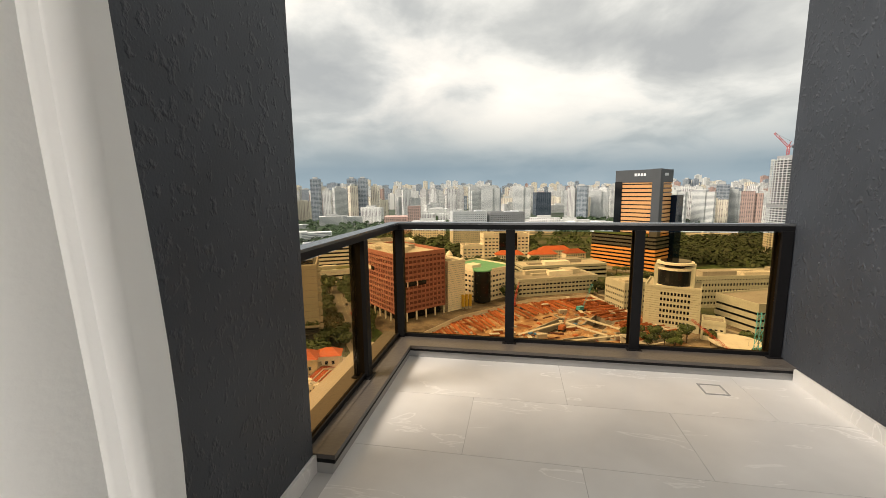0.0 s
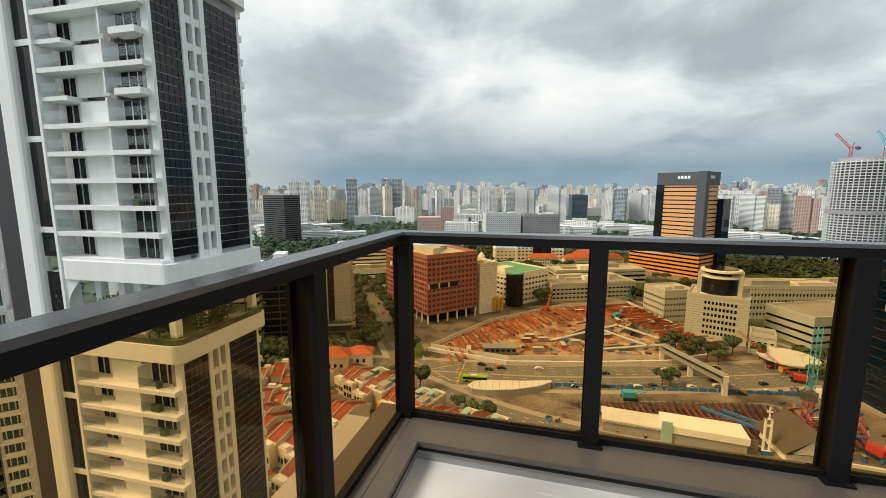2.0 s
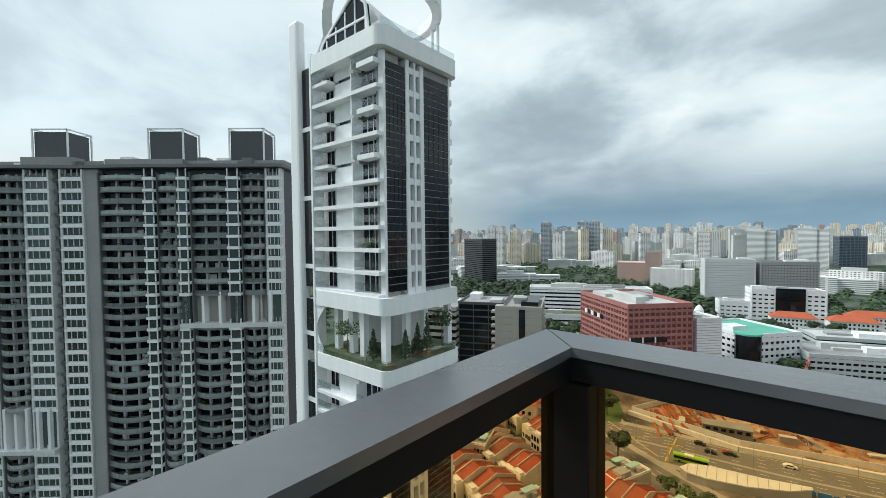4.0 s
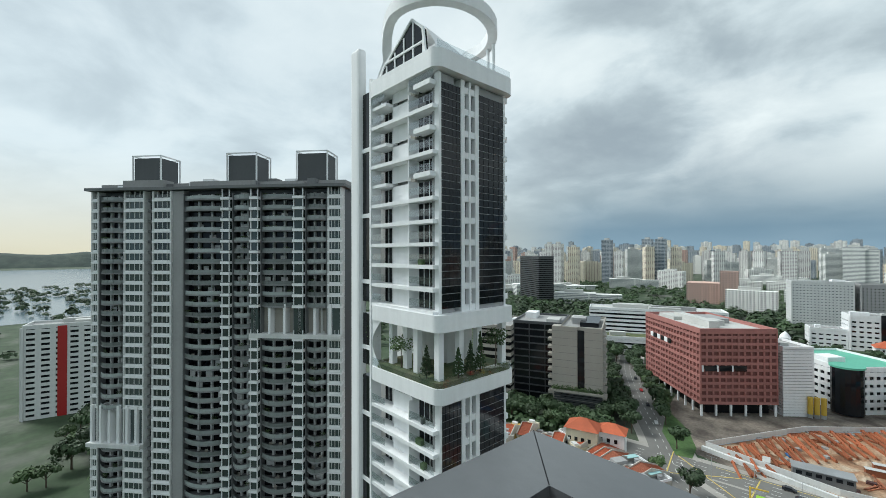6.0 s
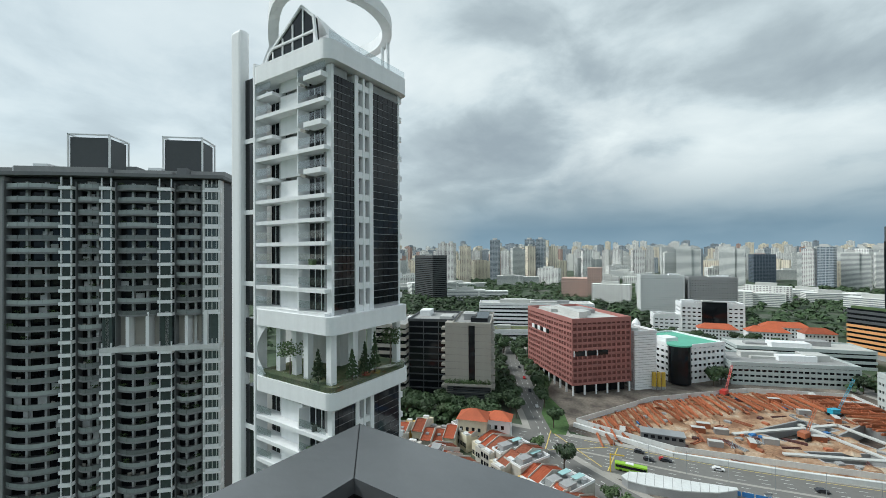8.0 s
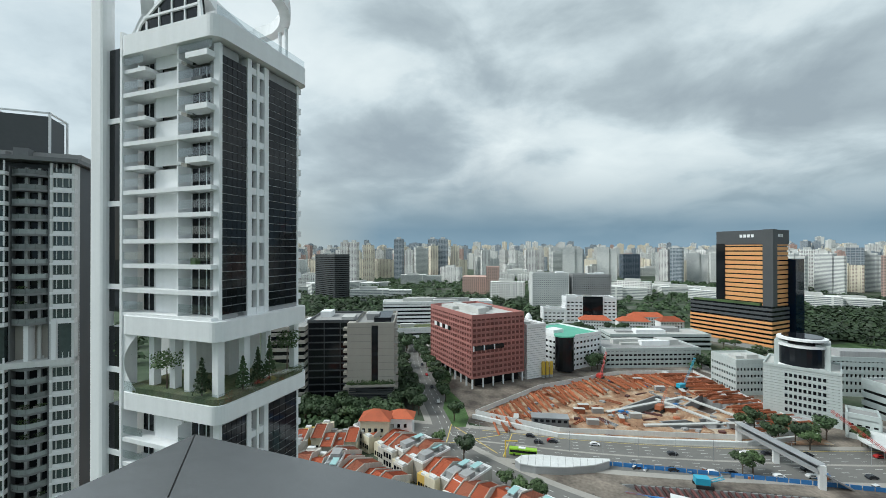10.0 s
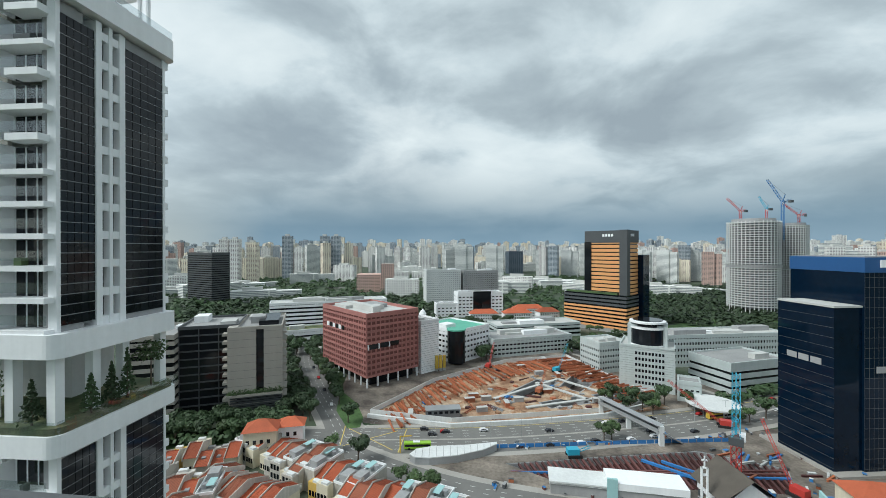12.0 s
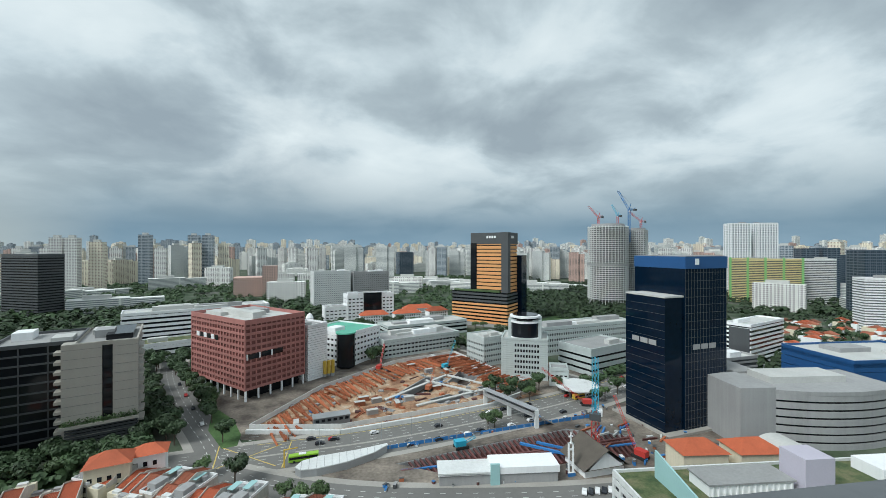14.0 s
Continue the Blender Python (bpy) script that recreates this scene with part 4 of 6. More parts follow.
# ---- roof-garden flats, lilac lift house, arcades of small vaults ----
rg = block("garden_flats", "white flats with turf roof and small vaults", 78, 109, -2, 100, 26, 14, "offwhite", "glass", 3.2, 1.7, 4, 1.4, roof="turf", plant=0, top=0.9)
vm = MB()
ar = [(1.6 * math.cos(math.pi * i / 8), 1.6 * math.sin(math.pi * i / 8)) for i in range(9)]
vm.add([(x, -1, 1.2 + z) for x, z in ar] + [(x, 2.4, 1.2 + z) for x, z in ar], [(i, i + 1, i + 10, i + 9) for i in range(8)] + [tuple(range(9)), tuple(range(17, 8, -1))])
vm.box(-1.6, -1, -1.5, 1.6, 2.4, 1.2)
vme = vm.mesh("vault", M["roofgrey"])
for k in range(14):
    place("vault", vme, rg, shift(6 + k * 6.6, 1.2, 14.4))
part("louvre_box", box(22, 10, 14, 50, 19, 17.5), M["white"], rg, "white ventilation house with fins")
finm = box(-0.2, -0.5, 14, 0.2, 0.1, 17).mesh("fin", M["white"])
for k in range(14):
    place("fin", finm, rg, shift(23 + k * 2, 10, 0))
part("louvre_roof", box(21.5, 9.4, 17.5, 50.5, 19.5, 18), M["roofgrey"], rg)
part("side_wall", MB().add([(12, 2, 14), (12.6, 2, 14), (12.6, 22, 14), (12, 22, 14), (12, 2, 19), (12.6, 2, 19), (12.6, 22, 23), (12, 22, 23)],
                           [(3, 2, 1, 0), (4, 5, 6, 7), (0, 1, 5, 4), (1, 2, 6, 5), (2, 3, 7, 6), (3, 0, 4, 7)]), M["teal"], rg, "pale teal sloping wall")
part("lift_house", box(52, 8, 14, 62, 17, 25), M["lilac"], rg, "pale lilac lift house")
part("roof_dots", MB().box(64, 6, 14.1, 98, 6.4, 14.5), M["white"], rg)
part("roof_room", box(84, 12, 14, 110, 22, 18), M["white"], rg)
for x_, y_ in ((118, 152), (141, 150)):
    hipped("low_house", "cream house with orange hipped roof", x_, y_, -4, 18, 12, 10, 4, "cream")
arch = thing("arched_hall", resting(166, 150), "pale arched glass hall", "hall")
part("vault", MB().add([(9 * math.cos(math.pi * i / 12), y, 6 + 6 * math.sin(math.pi * i / 12)) for y in (0, 12) for i in range(13)], [(i, i + 1, i + 14, i + 13) for i in range(12)] + [tuple(range(13)), tuple(range(25, 12, -1))]), M["rooflight"], arch)
part("wall", box(-9, 0, 0, 9, 12, 6), M["offwhite"], arch)

# church with a dark gable and a white cross tower
ch = thing("church", resting(80, 158, 8), "small church with dark steep roof and white gable", "church")
part("wall", box(0, 0, 0, 18, 14, 4), M["white"], ch)
part("roof", MB().add([(-1.5, -1.5, 3.4), (19.5, -1.5, 3.4), (19.5, 16, 3.4), (-1.5, 16, 3.4), (9, -2.5, 11), (9, 16, 11)], [(0, 4, 5, 3), (1, 2, 5, 4), (2, 3, 5), (3, 2, 1, 0)]), M["shingle"], ch)
part("gable", MB().add([(1, -1, 3.4), (17, -1, 3.4), (9, -1, 9.6)], [(0, 1, 2)]).box(1, -1, 3, 17, 0, 3.4), M["white"], ch)
ct = thing("cross_tower", resting(75.5, 161), "slim white church tower with a cross", "tower")
for dx in (-0.9, 0.9):
    part("leg", box(dx - 0.25, -0.4, 0, dx + 0.25, 0.4, 13), M["white"], ct)
part("cross_bar", box(-1.2, -0.25, 10, 1.2, 0.25, 10.7), M["white"], ct)
part("cross", box(-0.2, -0.2, 13, 0.2, 0.2, 17).box(-0.9, -0.2, 15.2, 0.9, 0.2, 15.7).box(-1.2, -0.4, 12.6, 1.2, 0.4, 13), M["white"], ct)
sh = thing("site_shed", resting(22, 160, -4), "long white roofed site shed with grey walls", "shed")
part("wall", box(0, 0, 0, 46, 9, 4), M["grey"], sh)
part("roof", MB().add([(-0.5, -0.5, 4), (22, -0.5, 4), (22, 9.5, 4.3), (-0.5, 9.5, 4.3)], [(0, 1, 2, 3)]).box(-0.5, -0.5, 4.4, 20, 9.5, 5), M["offwhite"], sh)
part("high_roof", box(20, -0.5, 4, 46.5, 9.5, 6.5), M["white"], sh)
part("gable", box(19.5, -0.9, 0, 23, 0, 8), M["teal"], sh, "teal glazed gable")
cn = thing("white_canopy", resting(-34, 175, 13), "long white curved hoarding canopy", "canopy")
outl = [(0, 2), (2, -1), (8, -2.2), (20, -1.5), (32, 2), (39, 6.5), (39, 8), (26, 7), (10, 7.5), (3, 6)]
part("deck", MB().prism(outl, 2.9, 3.3), M["offwhite"], cn)
for k in range(12):
    part("roof_seam", MB().beam((2 + k * 3, -1.6 + max(0, k - 6) * 0.9, 3.34), (3 + k * 3, 6.6, 3.34), 0.16, 0.1), M["grey"], cn)
part("skirt", MB().prism([(x * 0.99 + 0.1, y * 0.98 + 0.1) for x, y in outl], 0, 2.9), M["steelgrey"], cn, "grey site hoarding under the canopy")

# ---- struts, machines and clutter on the two sites ----
sm_ = MB().box(-0.42, -0.5, -0.4, 0.42, 25, 0.4).box(-0.7, -0.5, -0.6, 0.7, -0.1, 0.6).box(-0.15, 0, 0.4, 0.15, 24.6, 0.7).box(-0.8, 12, -0.5, 0.8, 12.4, 0.6).mesh("strut", M["steel"])
edge = curve([(-60, 224), (-36, 277), (10, 329), (62, 352)], 22)
rr = random.Random(4)
for i, (x_, y_) in enumerate(edge[3:]):
    tagged(place("steel_strut", sm_, None, pose(*city(x_ + rr.uniform(-0.5, 0.5), y_), GZ + rr.uniform(0.2, 2.0), rr.uniform(-2, 1), 0, -150 + rr.uniform(-7, 7))), "rust red steel strut over the excavation edge", "strut", "steel struts")
for i in range(46):
    t_ = i / 46
    tagged(place("steel_strut", sm_, None, pose(*city(100 - 40 * t_ + rr.uniform(-1, 1), 276 + 78 * t_), GZ + rr.uniform(0.5, 2.4), 0, 0, 118 + rr.uniform(-10, 10))), "rust red steel strut over the excavation edge", "strut", "steel struts")
wl_ = MB()
for (x0, y0), (x1, y1) in zip(SITE, SITE[1:] + SITE[:1]):
    wl_.beam((*city(x0, y0), GZ + 1.2), (*city(x1, y1), GZ + 1.2), 0.25, 2.6)
tagged(place("hoarding", wl_.mesh("hoarding", M["offwhite"])), "pale site hoarding round the excavation", "fence", "", "structure")
hn = MB()
for (x0, y0), (x1, y1) in zip([(-66, 221), (-20, 213), (20, 223), (62, 237)], [(-20, 213), (20, 223), (62, 237), (98, 262)]):
    hn.beam((*city(x0, y0), GZ + 1.0), (*city(x1, y1), GZ + 1.0), 1.4, 2.0)
tagged(place("barrier", hn.mesh("barrier", M["offwhite"])), "white concrete road barrier beside the site", "barrier", "", "structure")
wk = MB()
for a, b in (((2, 256), (46, 300)), ((20, 244), (70, 268)), ((46, 300), (76, 268)), ((30, 290), (58, 262))):
    wk.beam((*city(*a), GZ + 0.3), (*city(*b), GZ + 0.3), 2.2, 0.7)
tagged(place("capping_beam", wk.mesh("capping_beam", M["rooflight"])), "pale concrete capping beams between pits", "beam", "", "structure")
heap_m = {}
for i in range(330):
    x_, y_ = rr.uniform(-60, 95), rr.uniform(222, 350)
    if not inside(x_, y_, SITE) or any(inside(x_, y_, p) for p in PITS):
        continue
    k = rr.choice(["heap", "crate", "bundle", "bundle", "crate", "plate", "crate", "shed"]) if i > 60 else rr.choice(["heap", "bundle"])
    z_ = -0.3
    if k == "heap":
        mb = MB()
        n = 9
        R = rr.uniform(2, 5)
        ringv = [[(R * f * math.cos(6.283 * j / n) * rr.uniform(0.8, 1.2), R * f * math.sin(6.283 * j / n) * rr.uniform(0.8, 1.2), zq * rr.uniform(0.7, 1.2)) for j in range(n)] for f, zq in ((1, 0), (0.6, R * 0.22), (0.2, R * 0.36))]
        mb.add([v for r in ringv for v in r], [(r * n + j, r * n + (j + 1) % n, (r + 1) * n + (j + 1) % n, (r + 1) * n + j) for r in range(2) for j in range(n)] + [tuple(range(2 * n, 3 * n))])
        tagged(place("earth_mound", mb.mesh("earth_mound", M["dirt"]), None, resting(x_, y_, 0, z_)), "heap of loose orange earth", "heap", "earth heaps")
    elif k == "bundle":
        ob = thing("steel_bundle", resting(x_, y_, rr.uniform(0, 180), z_), "bundle of steel beams lying on earth", "beams", "steel bundles")
        bmat = M[rr.choice(["steel", "steel", "steelgrey", "steeldark"])]
        for j in range(rr.randint(3, 6)):
            part("beam", MB().beam((rr.uniform(-4, -3), j * 0.6, 0.2 + 0.2 * (j % 2)), (rr.uniform(3, 6), j * 0.6 + rr.uniform(-0.6, 0.6), 0.2 + 0.2 * (j % 2)), 0.36), bmat, ob)
    elif k == "shed":
        ob = thing("site_container", resting(x_, y_, rr.choice([16, 20, 100]), z_), "metal site container with a flat roof", "container", "site containers")
        part("body", box(0, 0, 0, 6, 2.5, 2.5), M[rr.choice(["steelgrey", "grey", "offwhite", "steel"])], ob)
        part("roof", box(-0.1, -0.1, 2.5, 6.1, 2.6, 2.65), M["rooflight"], ob)
    else:
        tagged(place("formwork_plate", MB().box(-1.5, -1, 0, 1.5, 1, 0.5).box(-1.3, -0.8, 0.5, 1.6, 1.1, 0.9).mesh("formwork_plate", M[rr.choice(["steel", "grey", "steeldark", "dirt", "bluesteel"])]), None, resting(x_, y_, rr.uniform(0, 180), z_)), "stack of formwork plates on earth", "plates", "formwork plates")
off2 = thing("site_office", resting(-34, 221, 13, -0.3), "grey two-storey site office", "office")
part("body", box(0, 0, 0, 18, 6, 5), M["midgrey"], off2)
part("roof", box(-0.4, -0.4, 5, 18.4, 6.4, 5.3), M["steelgrey"], off2)
for k in range(6):
    part("window", box(1 + k * 2.9, -0.1, 3, 2.8 + k * 2.9, 0.05, 4.3), M["glass"], off2)
# beams across the station pit
bm2 = MB().box(-0.45, 0, -0.4, 0.45, 30, 0.4).mesh("pit_beam", M["steeldark"])
for i in range(84):
    t_ = i / 83
    tagged(place("pit_beam", bm2, None, pose(*city(16 + 100 * t_, 168 + 3 * math.sin(t_ * 3)), GZ - 0.6 - 3.2 * (i % 2), 0, 0, 18 - 30 * t_)), "dark maroon steel beam across the pit", "beam", "pit beams")
for i in range(5):
    mb = MB().beam((*city(8, 174 + i * 0.2), GZ - 0.3), (*city(118, 190 - i * 3), GZ - 0.1), 0.9, 0.7) if i < 3 else MB().beam((*city(40 + i * 8, 190), GZ + 0.3), (*city(58 + i * 8, 176), GZ + 0.5), 1.0)
    tagged(place("waler_beam", mb.mesh("waler_beam", M["steeldark" if i < 2 else "bluesteel"])), "long steel waler along the pit", "beam", "pit walers")
for i in range(26):
    x_, y_ = rr.uniform(100, 150), rr.uniform(166, 205)
    girder = MB().box(-4, -0.4, 0, 4, 0.4, 0.12).box(-4, -0.08, 0.12, 4, 0.08, 0.68).box(-4, -0.4, 0.68, 4, 0.4, 0.8)
    tagged(place("steel_girder", girder.mesh("steel_girder", M[rr.choice(["steel", "bluesteel", "bluesteel", "steeldark", "rooflight"])]), None, resting(x_, y_, rr.uniform(0, 60))), "painted steel girder lying beside the pit", "girder", "steel girders")


# barriers, crates and small plant along the edges of the station yard
for i in range(84):
    t_ = rr.random()
    x_, y_ = ((-10 + 150 * t_, 188 + 40 * t_ + rr.uniform(-3, 3)), (96 + 60 * t_, 164 + rr.uniform(0, 40)), (0 + 90 * t_, 158 + rr.uniform(0, 8)))[i % 3]
    if inside(x_, y_, SITE2):
        continue
    ob = thing("site_crate", resting(x_, y_, rr.uniform(0, 90)), "small crate of site materials on dusty ground", "crate", "site crates")
    w_, d_, h_ = rr.uniform(0.8, 3.2), rr.uniform(0.6, 1.4), rr.uniform(0.5, 1.6)
    part("body", box(0, 0, 0, w_, d_, h_), M[rr.choice(["bluesteel", "steelgrey", "offwhite", "steel", "steeldark", "dkgrey", "grey"])], ob)
    part("lid", box(-0.05, -0.05, h_, w_ + 0.05, d_ + 0.05, h_ + 0.12), M[rr.choice(["grey", "offwhite", "bluesteel", "dkgrey"])], ob)
bh = MB()
for k in range(30):
    a_, b_ = k / 30, (k + 0.9) / 30
    bh.beam((*city(-8 + 120 * a_, 191 + 24 * a_), GZ + 0.9), (*city(-8 + 120 * b_, 191 + 24 * b_), GZ + 0.9), 0.15, 1.7)
tagged(place("hoarding", bh.mesh("hoarding", M["bluesteel"])), "blue panel hoarding between road and station yard", "fence", "", "structure")


def crawler(x, y, az, luff, boom, col, label):
    ob = thing("crawler_crane", resting(x, y, az), label, "crane", "cranes")
    part("body", box(-3, -1.6, 1.2, 2, 1.6, 3.6), M[col], ob)
    part("track", box(-3, -2.2, 0, 3, -1.3, 1.2), M["rubber"], ob)
    part("track", box(-3, 1.3, 0, 3, 2.2, 1.2), M["rubber"], ob)
    part("boom", lattice((1.5, 0, 2), (1.5 + boom * math.cos(radians(luff)), 0, 2 + boom * math.sin(radians(luff))), 0.9, 1.6, MB()), M[col], ob)


crawler(112, 171, 115, 62, 24, "craned", "red crawler crane with lattice boom")
crawler(118, 232, 165, 38, 30, "craned", "red crawler crane with lattice boom")
crawler(30, 270, 60, 50, 14, "steel", "orange crawler crane in the pit")
crawler(-2, 322, 70, 55, 18, "craned", "red drilling rig by the trees")
crawler(48, 318, 40, 60, 20, "skyblue", "green blue crane by the excavation")
crawler(36, 190, 10, 20, 6, "skyblue", "teal excavator beside the pit")
# footbridge over the road
fb = thing("footbridge", resting(0, 0), "grey covered footbridge over the main road", "footbridge")
fa, fz_ = city(60, 241), city(78, 206)
fm = ((fa[0] + fz_[0]) / 2, (fa[1] + fz_[1]) / 2)
part("deck", MB().beam((*fa, 6), (*fz_, 6), 3.4, 0.8), M["grey"], fb)
part("roof", MB().beam((*fa, 9), (*fz_, 9), 4.0, 0.3), M["steelgrey"], fb)
for sgn in (-1.5, 1.5):
    part("railing", MB().beam((fa[0] + sgn, fa[1] + sgn * 0.5, 7), (fz_[0] + sgn, fz_[1] + sgn * 0.5, 7), 0.12, 1.2), M["steelgrey"], fb)
for p, top_ in ((fa, 9), (fm, 6), (fz_, 9)):
    part("pillar", box(p[0] - 1, p[1] - 1, 0, p[0] + 1, p[1] + 1, top_), M["offwhite"], fb)
part("stair", MB().beam((*fz_, 6), (*city(88, 210), 0.4), 3, 0.6), M["grey"], fb)
gn = thing("sign_gantry", resting(-40, 184), "yellow overhead road gantry", "gantry")
part("post", box(-0.25, -0.25, 0, 0.25, 0.25, 7.5), M["yellow"], gn)
part("arm", MB().beam((0, 0, 7.2), (5, 1.5, 7.2), 0.35, 0.4), M["yellow"], gn)
part("sign", box(1.5, 0.1, 5.6, 4.4, 0.3, 7.0), M["grey"], gn)

# ---- the balcony ----
structure("wall_left", MB().box(-0.45, -2.75, -0.3, -0.015, -1.63, 3.1), M["render_dark"], "dark charcoal textured render pillar beside the balcony", "wall")
structure("wall_right", MB().box(2.90, -2.75, -0.3, 3.3, 0.10, 3.1), M["render_dark"], "grey textured render wall beside the balcony", "wall")
structure("wall_back", MB().box(-0.45, -2.95, -0.3, 0.0, -2.75, 3.1).box(2.80, -2.95, -0.3, 3.3, -2.75, 3.1).box(0.0, -2.95, 2.7, 2.80, -2.75, 3.1), M["render_dark"], "rendered wall with the opening to the room", "wall")
structure("ceiling", MB().box(-2.6, -8.4, 2.75, 5.4, -2.95, 3.0), M["ceiling"], "white painted room ceiling", "ceiling")
# unseen room; wide openings added so daylight reaches the curtain
structure("wall_room", MB().box(-2.4, -8.4, -0.3, 5.2, -8.2, 0.25).box(-2.4, -8.4, 2.55, 5.2, -8.2, 2.75).box(-2.6, -8.4, -0.3, -2.4, -2.95, 0.25).box(-2.6, -8.4, 2.55, -2.4, -2.95, 2.75).box(-2.6, -4.0, 0.25, -2.4, -2.95, 2.55).box(-2.6, -8.4, 0.25, -2.4, -8.0, 2.55).box(5.2, -8.4, -0.3, 5.4, -2.95, 2.75).box(-2.4, -3.1, -0.01, -0.46, -2.95, 2.75).box(3.31, -3.1, -0.01, 5.2, -2.95, 2.75), M["roomwall"], "white painted room walls with wide window openings", "wall")
structure("slab", MB().box(-0.45, -8.4, -0.32, 3.3, 0.12, -0.019), M["grout"], "concrete balcony slab with grout bed", "floor")
own = thing("own_tower", resting(0, 0), "dark grey residential tower carrying the balcony", "tower")
part("shaft", box(-2.6, -26, 0, 5.4, -3.6, 88.3), M["midgrey"], own)
for k in range(27):
    part("balcony_slab", box(-0.35, -3.7, 3 + k * 3.2, 3.2, 0.1, 3.3 + k * 3.2), M["grey"], own)
# stone ledge, a black strip painting the shadow beneath it, and its upstand
structure("ledge", MB().box(0.0, -0.20, 0.075, 2.90, 0.10, 0.10).box(-0.22, -1.63, 0.075, 0.0, 0.10, 0.10).box(0.0, -1.63, 0.075, 0.10, -0.20, 0.10), M["ledge"], "brown grey stone ledge under the glass balustrade", "ledge", 0.002)
structure("ledge_upstand", MB().box(0.085, -0.185, -0.3, 2.90, 0.08, 0.055).box(-0.2, -1.63, -0.3, 0.085, 0.08, 0.055), M["roofgrey"], "grey tiled upstand below the ledge", "ledge")
structure("trim", MB().box(0.098, -0.198, 0.055, 2.90, 0.06, 0.074).box(-0.18, -1.63, 0.055, 0.098, 0.06, 0.074), M["metal_black"], "black strip painted in for the shadow under the ledge", "trim")
structure("baseboard", MB().box(2.882, -2.74, 0.0, 2.899, -0.20, 0.09).box(-0.014, -2.74, 0, 0.004, -1.63, 0.09), M["tile"], "grey tile skirting along the walls", "baseboard")

# balustrade: rail, posts and bronze glass
bal = thing("balustrade", pose(0, 0, 0.1), "black framed balcony balustrade with bronze tinted glass", "balustrade")
# the rail's shaded side is painted: black below a lighter grey cap
for nm, mk, o_, z0, z1, tag in (("top_rail", "metal_rail", 0.0, 0.984, 1.0, "grey satin metal top rail"), ("rail_channel", "metal_black", 0.003, 0.945, 0.984, "rail side painted black for its shade")):
    xi, xo, yi, yo = -0.027 - o_, -0.12 + o_, -0.025 + o_, 0.072 - o_
    part(nm, MB().prism([(xi, yi), (2.90, yi), (2.90, yo), (xo, yo)], z0, z1), M[mk], bal, tag)
    part(nm, MB().prism([(xo, -1.63), (xi, -1.63), (xi, yi), (xo, yo)], z0, z1), M[mk], bal, tag)
part("mitre_joint", MB().beam((-0.1195, 0.0715, 1.0), (-0.0275, -0.0245, 1.0), 0.0012, 0.0008), M["metal_black"], bal)


def post(x, y, turn=0):
    p = place("post", None, bal, shift(x, y, 0, turn))
    part("flange", box(-0.036, -0.034, 0, 0.036, -0.016, 0.945), M["metal_black"], p, "", 0.002)
    part("flange", box(-0.036, 0.055, 0, 0.036, 0.073, 0.945), M["metal_black"], p, "", 0.002)
    part("web", box(-0.022, -0.016, 0, 0.022, 0.055, 0.945), M["metal_black"], p)
    part("base_plate", box(-0.055, -0.05, 0, 0.055, 0.085, 0.008), M["metal_black"], p)


part("corner_post", box(-0.085, -0.022, 0, 0.0, 0.055, 0.94), M["metal_black"], bal, "", 0.003)
for x_ in (0.90, 1.87, 2.855):
    post(x_, 0)
for y_ in (-0.79,):
    post(-0.06, y_, 90)
for x0, x1 in ((0.0, 0.876), (0.924, 1.846), (1.894, 2.831)):
    pn = part("glass_panel", box(x0, 0.012, 0.03, x1, 0.024, 0.93), M["bronze"], bal, "bronze tinted glass pane")
    pn.visible_shadow = False
for y0, y1 in ((-0.766, -0.022), (-1.63, -0.814)):
    pn = part("glass_panel", box(-0.072, y0, 0.03, -0.060, y1, 0.93), M["bronze"], bal, "bronze tinted glass pane")
    pn.visible_shadow = False
part("bottom_rail", box(0.0, 0.0, 0, 2.9, 0.035, 0.03), M["metal_black"], bal)
part("bottom_rail", box(-0.082, -1.63, 0, -0.05, -0.022, 0.03), M["metal_black"], bal)

dr = thing("floor_drain", pose(2.28, -0.42, 0.0), "small square tiled floor drain", "drain")
part("rim", MB().box(-0.075, -0.075, 0, 0.075, -0.065, 0.004).box(-0.075, 0.065, 0, 0.075, 0.075, 0.004).box(-0.075, -0.065, 0, -0.065, 0.065, 0.004).box(0.065, -0.065, 0, 0.075, 0.065, 0.004), M["roofgrey"], dr)
part("insert", box(-0.06, -0.06, 0, 0.06, 0.06, 0.003), M["tile"], dr)

# white curtain gathered at the jamb
cu = MB()
NX, NZ = 160, 40
for j in range(NZ + 1):
    z = 0.01 + 2.66 * j / NZ
    for i in range(NX + 1):
        u = i / NX
        x = -0.30 + (0.958 + 0.03 * max(0.0, 1 - z / 2.66) ** 1.5 + 0.006 * math.sin(z * 7)) * u
        w = u * 36 + 0.6 * math.sin(z * 1.1) + 1.2 * math.sin(u * 7)
        y = -3.035 + 0.055 * math.sin(w) + 0.014 * math.sin(2.1 * w + z) + 0.006 * math.sin(z * 5 + u * 30)
        y += 0.012 * math.exp(-((u - 0.972) / 0.008) ** 2)
        cu.v.append((x, y, z))
cu.f = [(j * (NX + 1) + i, j * (NX + 1) + i + 1, (j + 1) * (NX + 1) + i + 1, (j + 1) * (NX + 1) + i) for j in range(NZ) for i in range(NX)]
cur = place("curtain", cu.mesh("curtain", M["curtain"], smooth=True))
so_ = cur.modifiers.new("thickness", "SOLIDIFY")
so_.thickness = 0.006
tagged(cur, "white gathered cloth curtain beside the balcony door", "curtain")
part("curtain_track", box(-0.35, -3.05, 2.67, 2.79, -2.99, 2.748), M["roomwall"], cur)

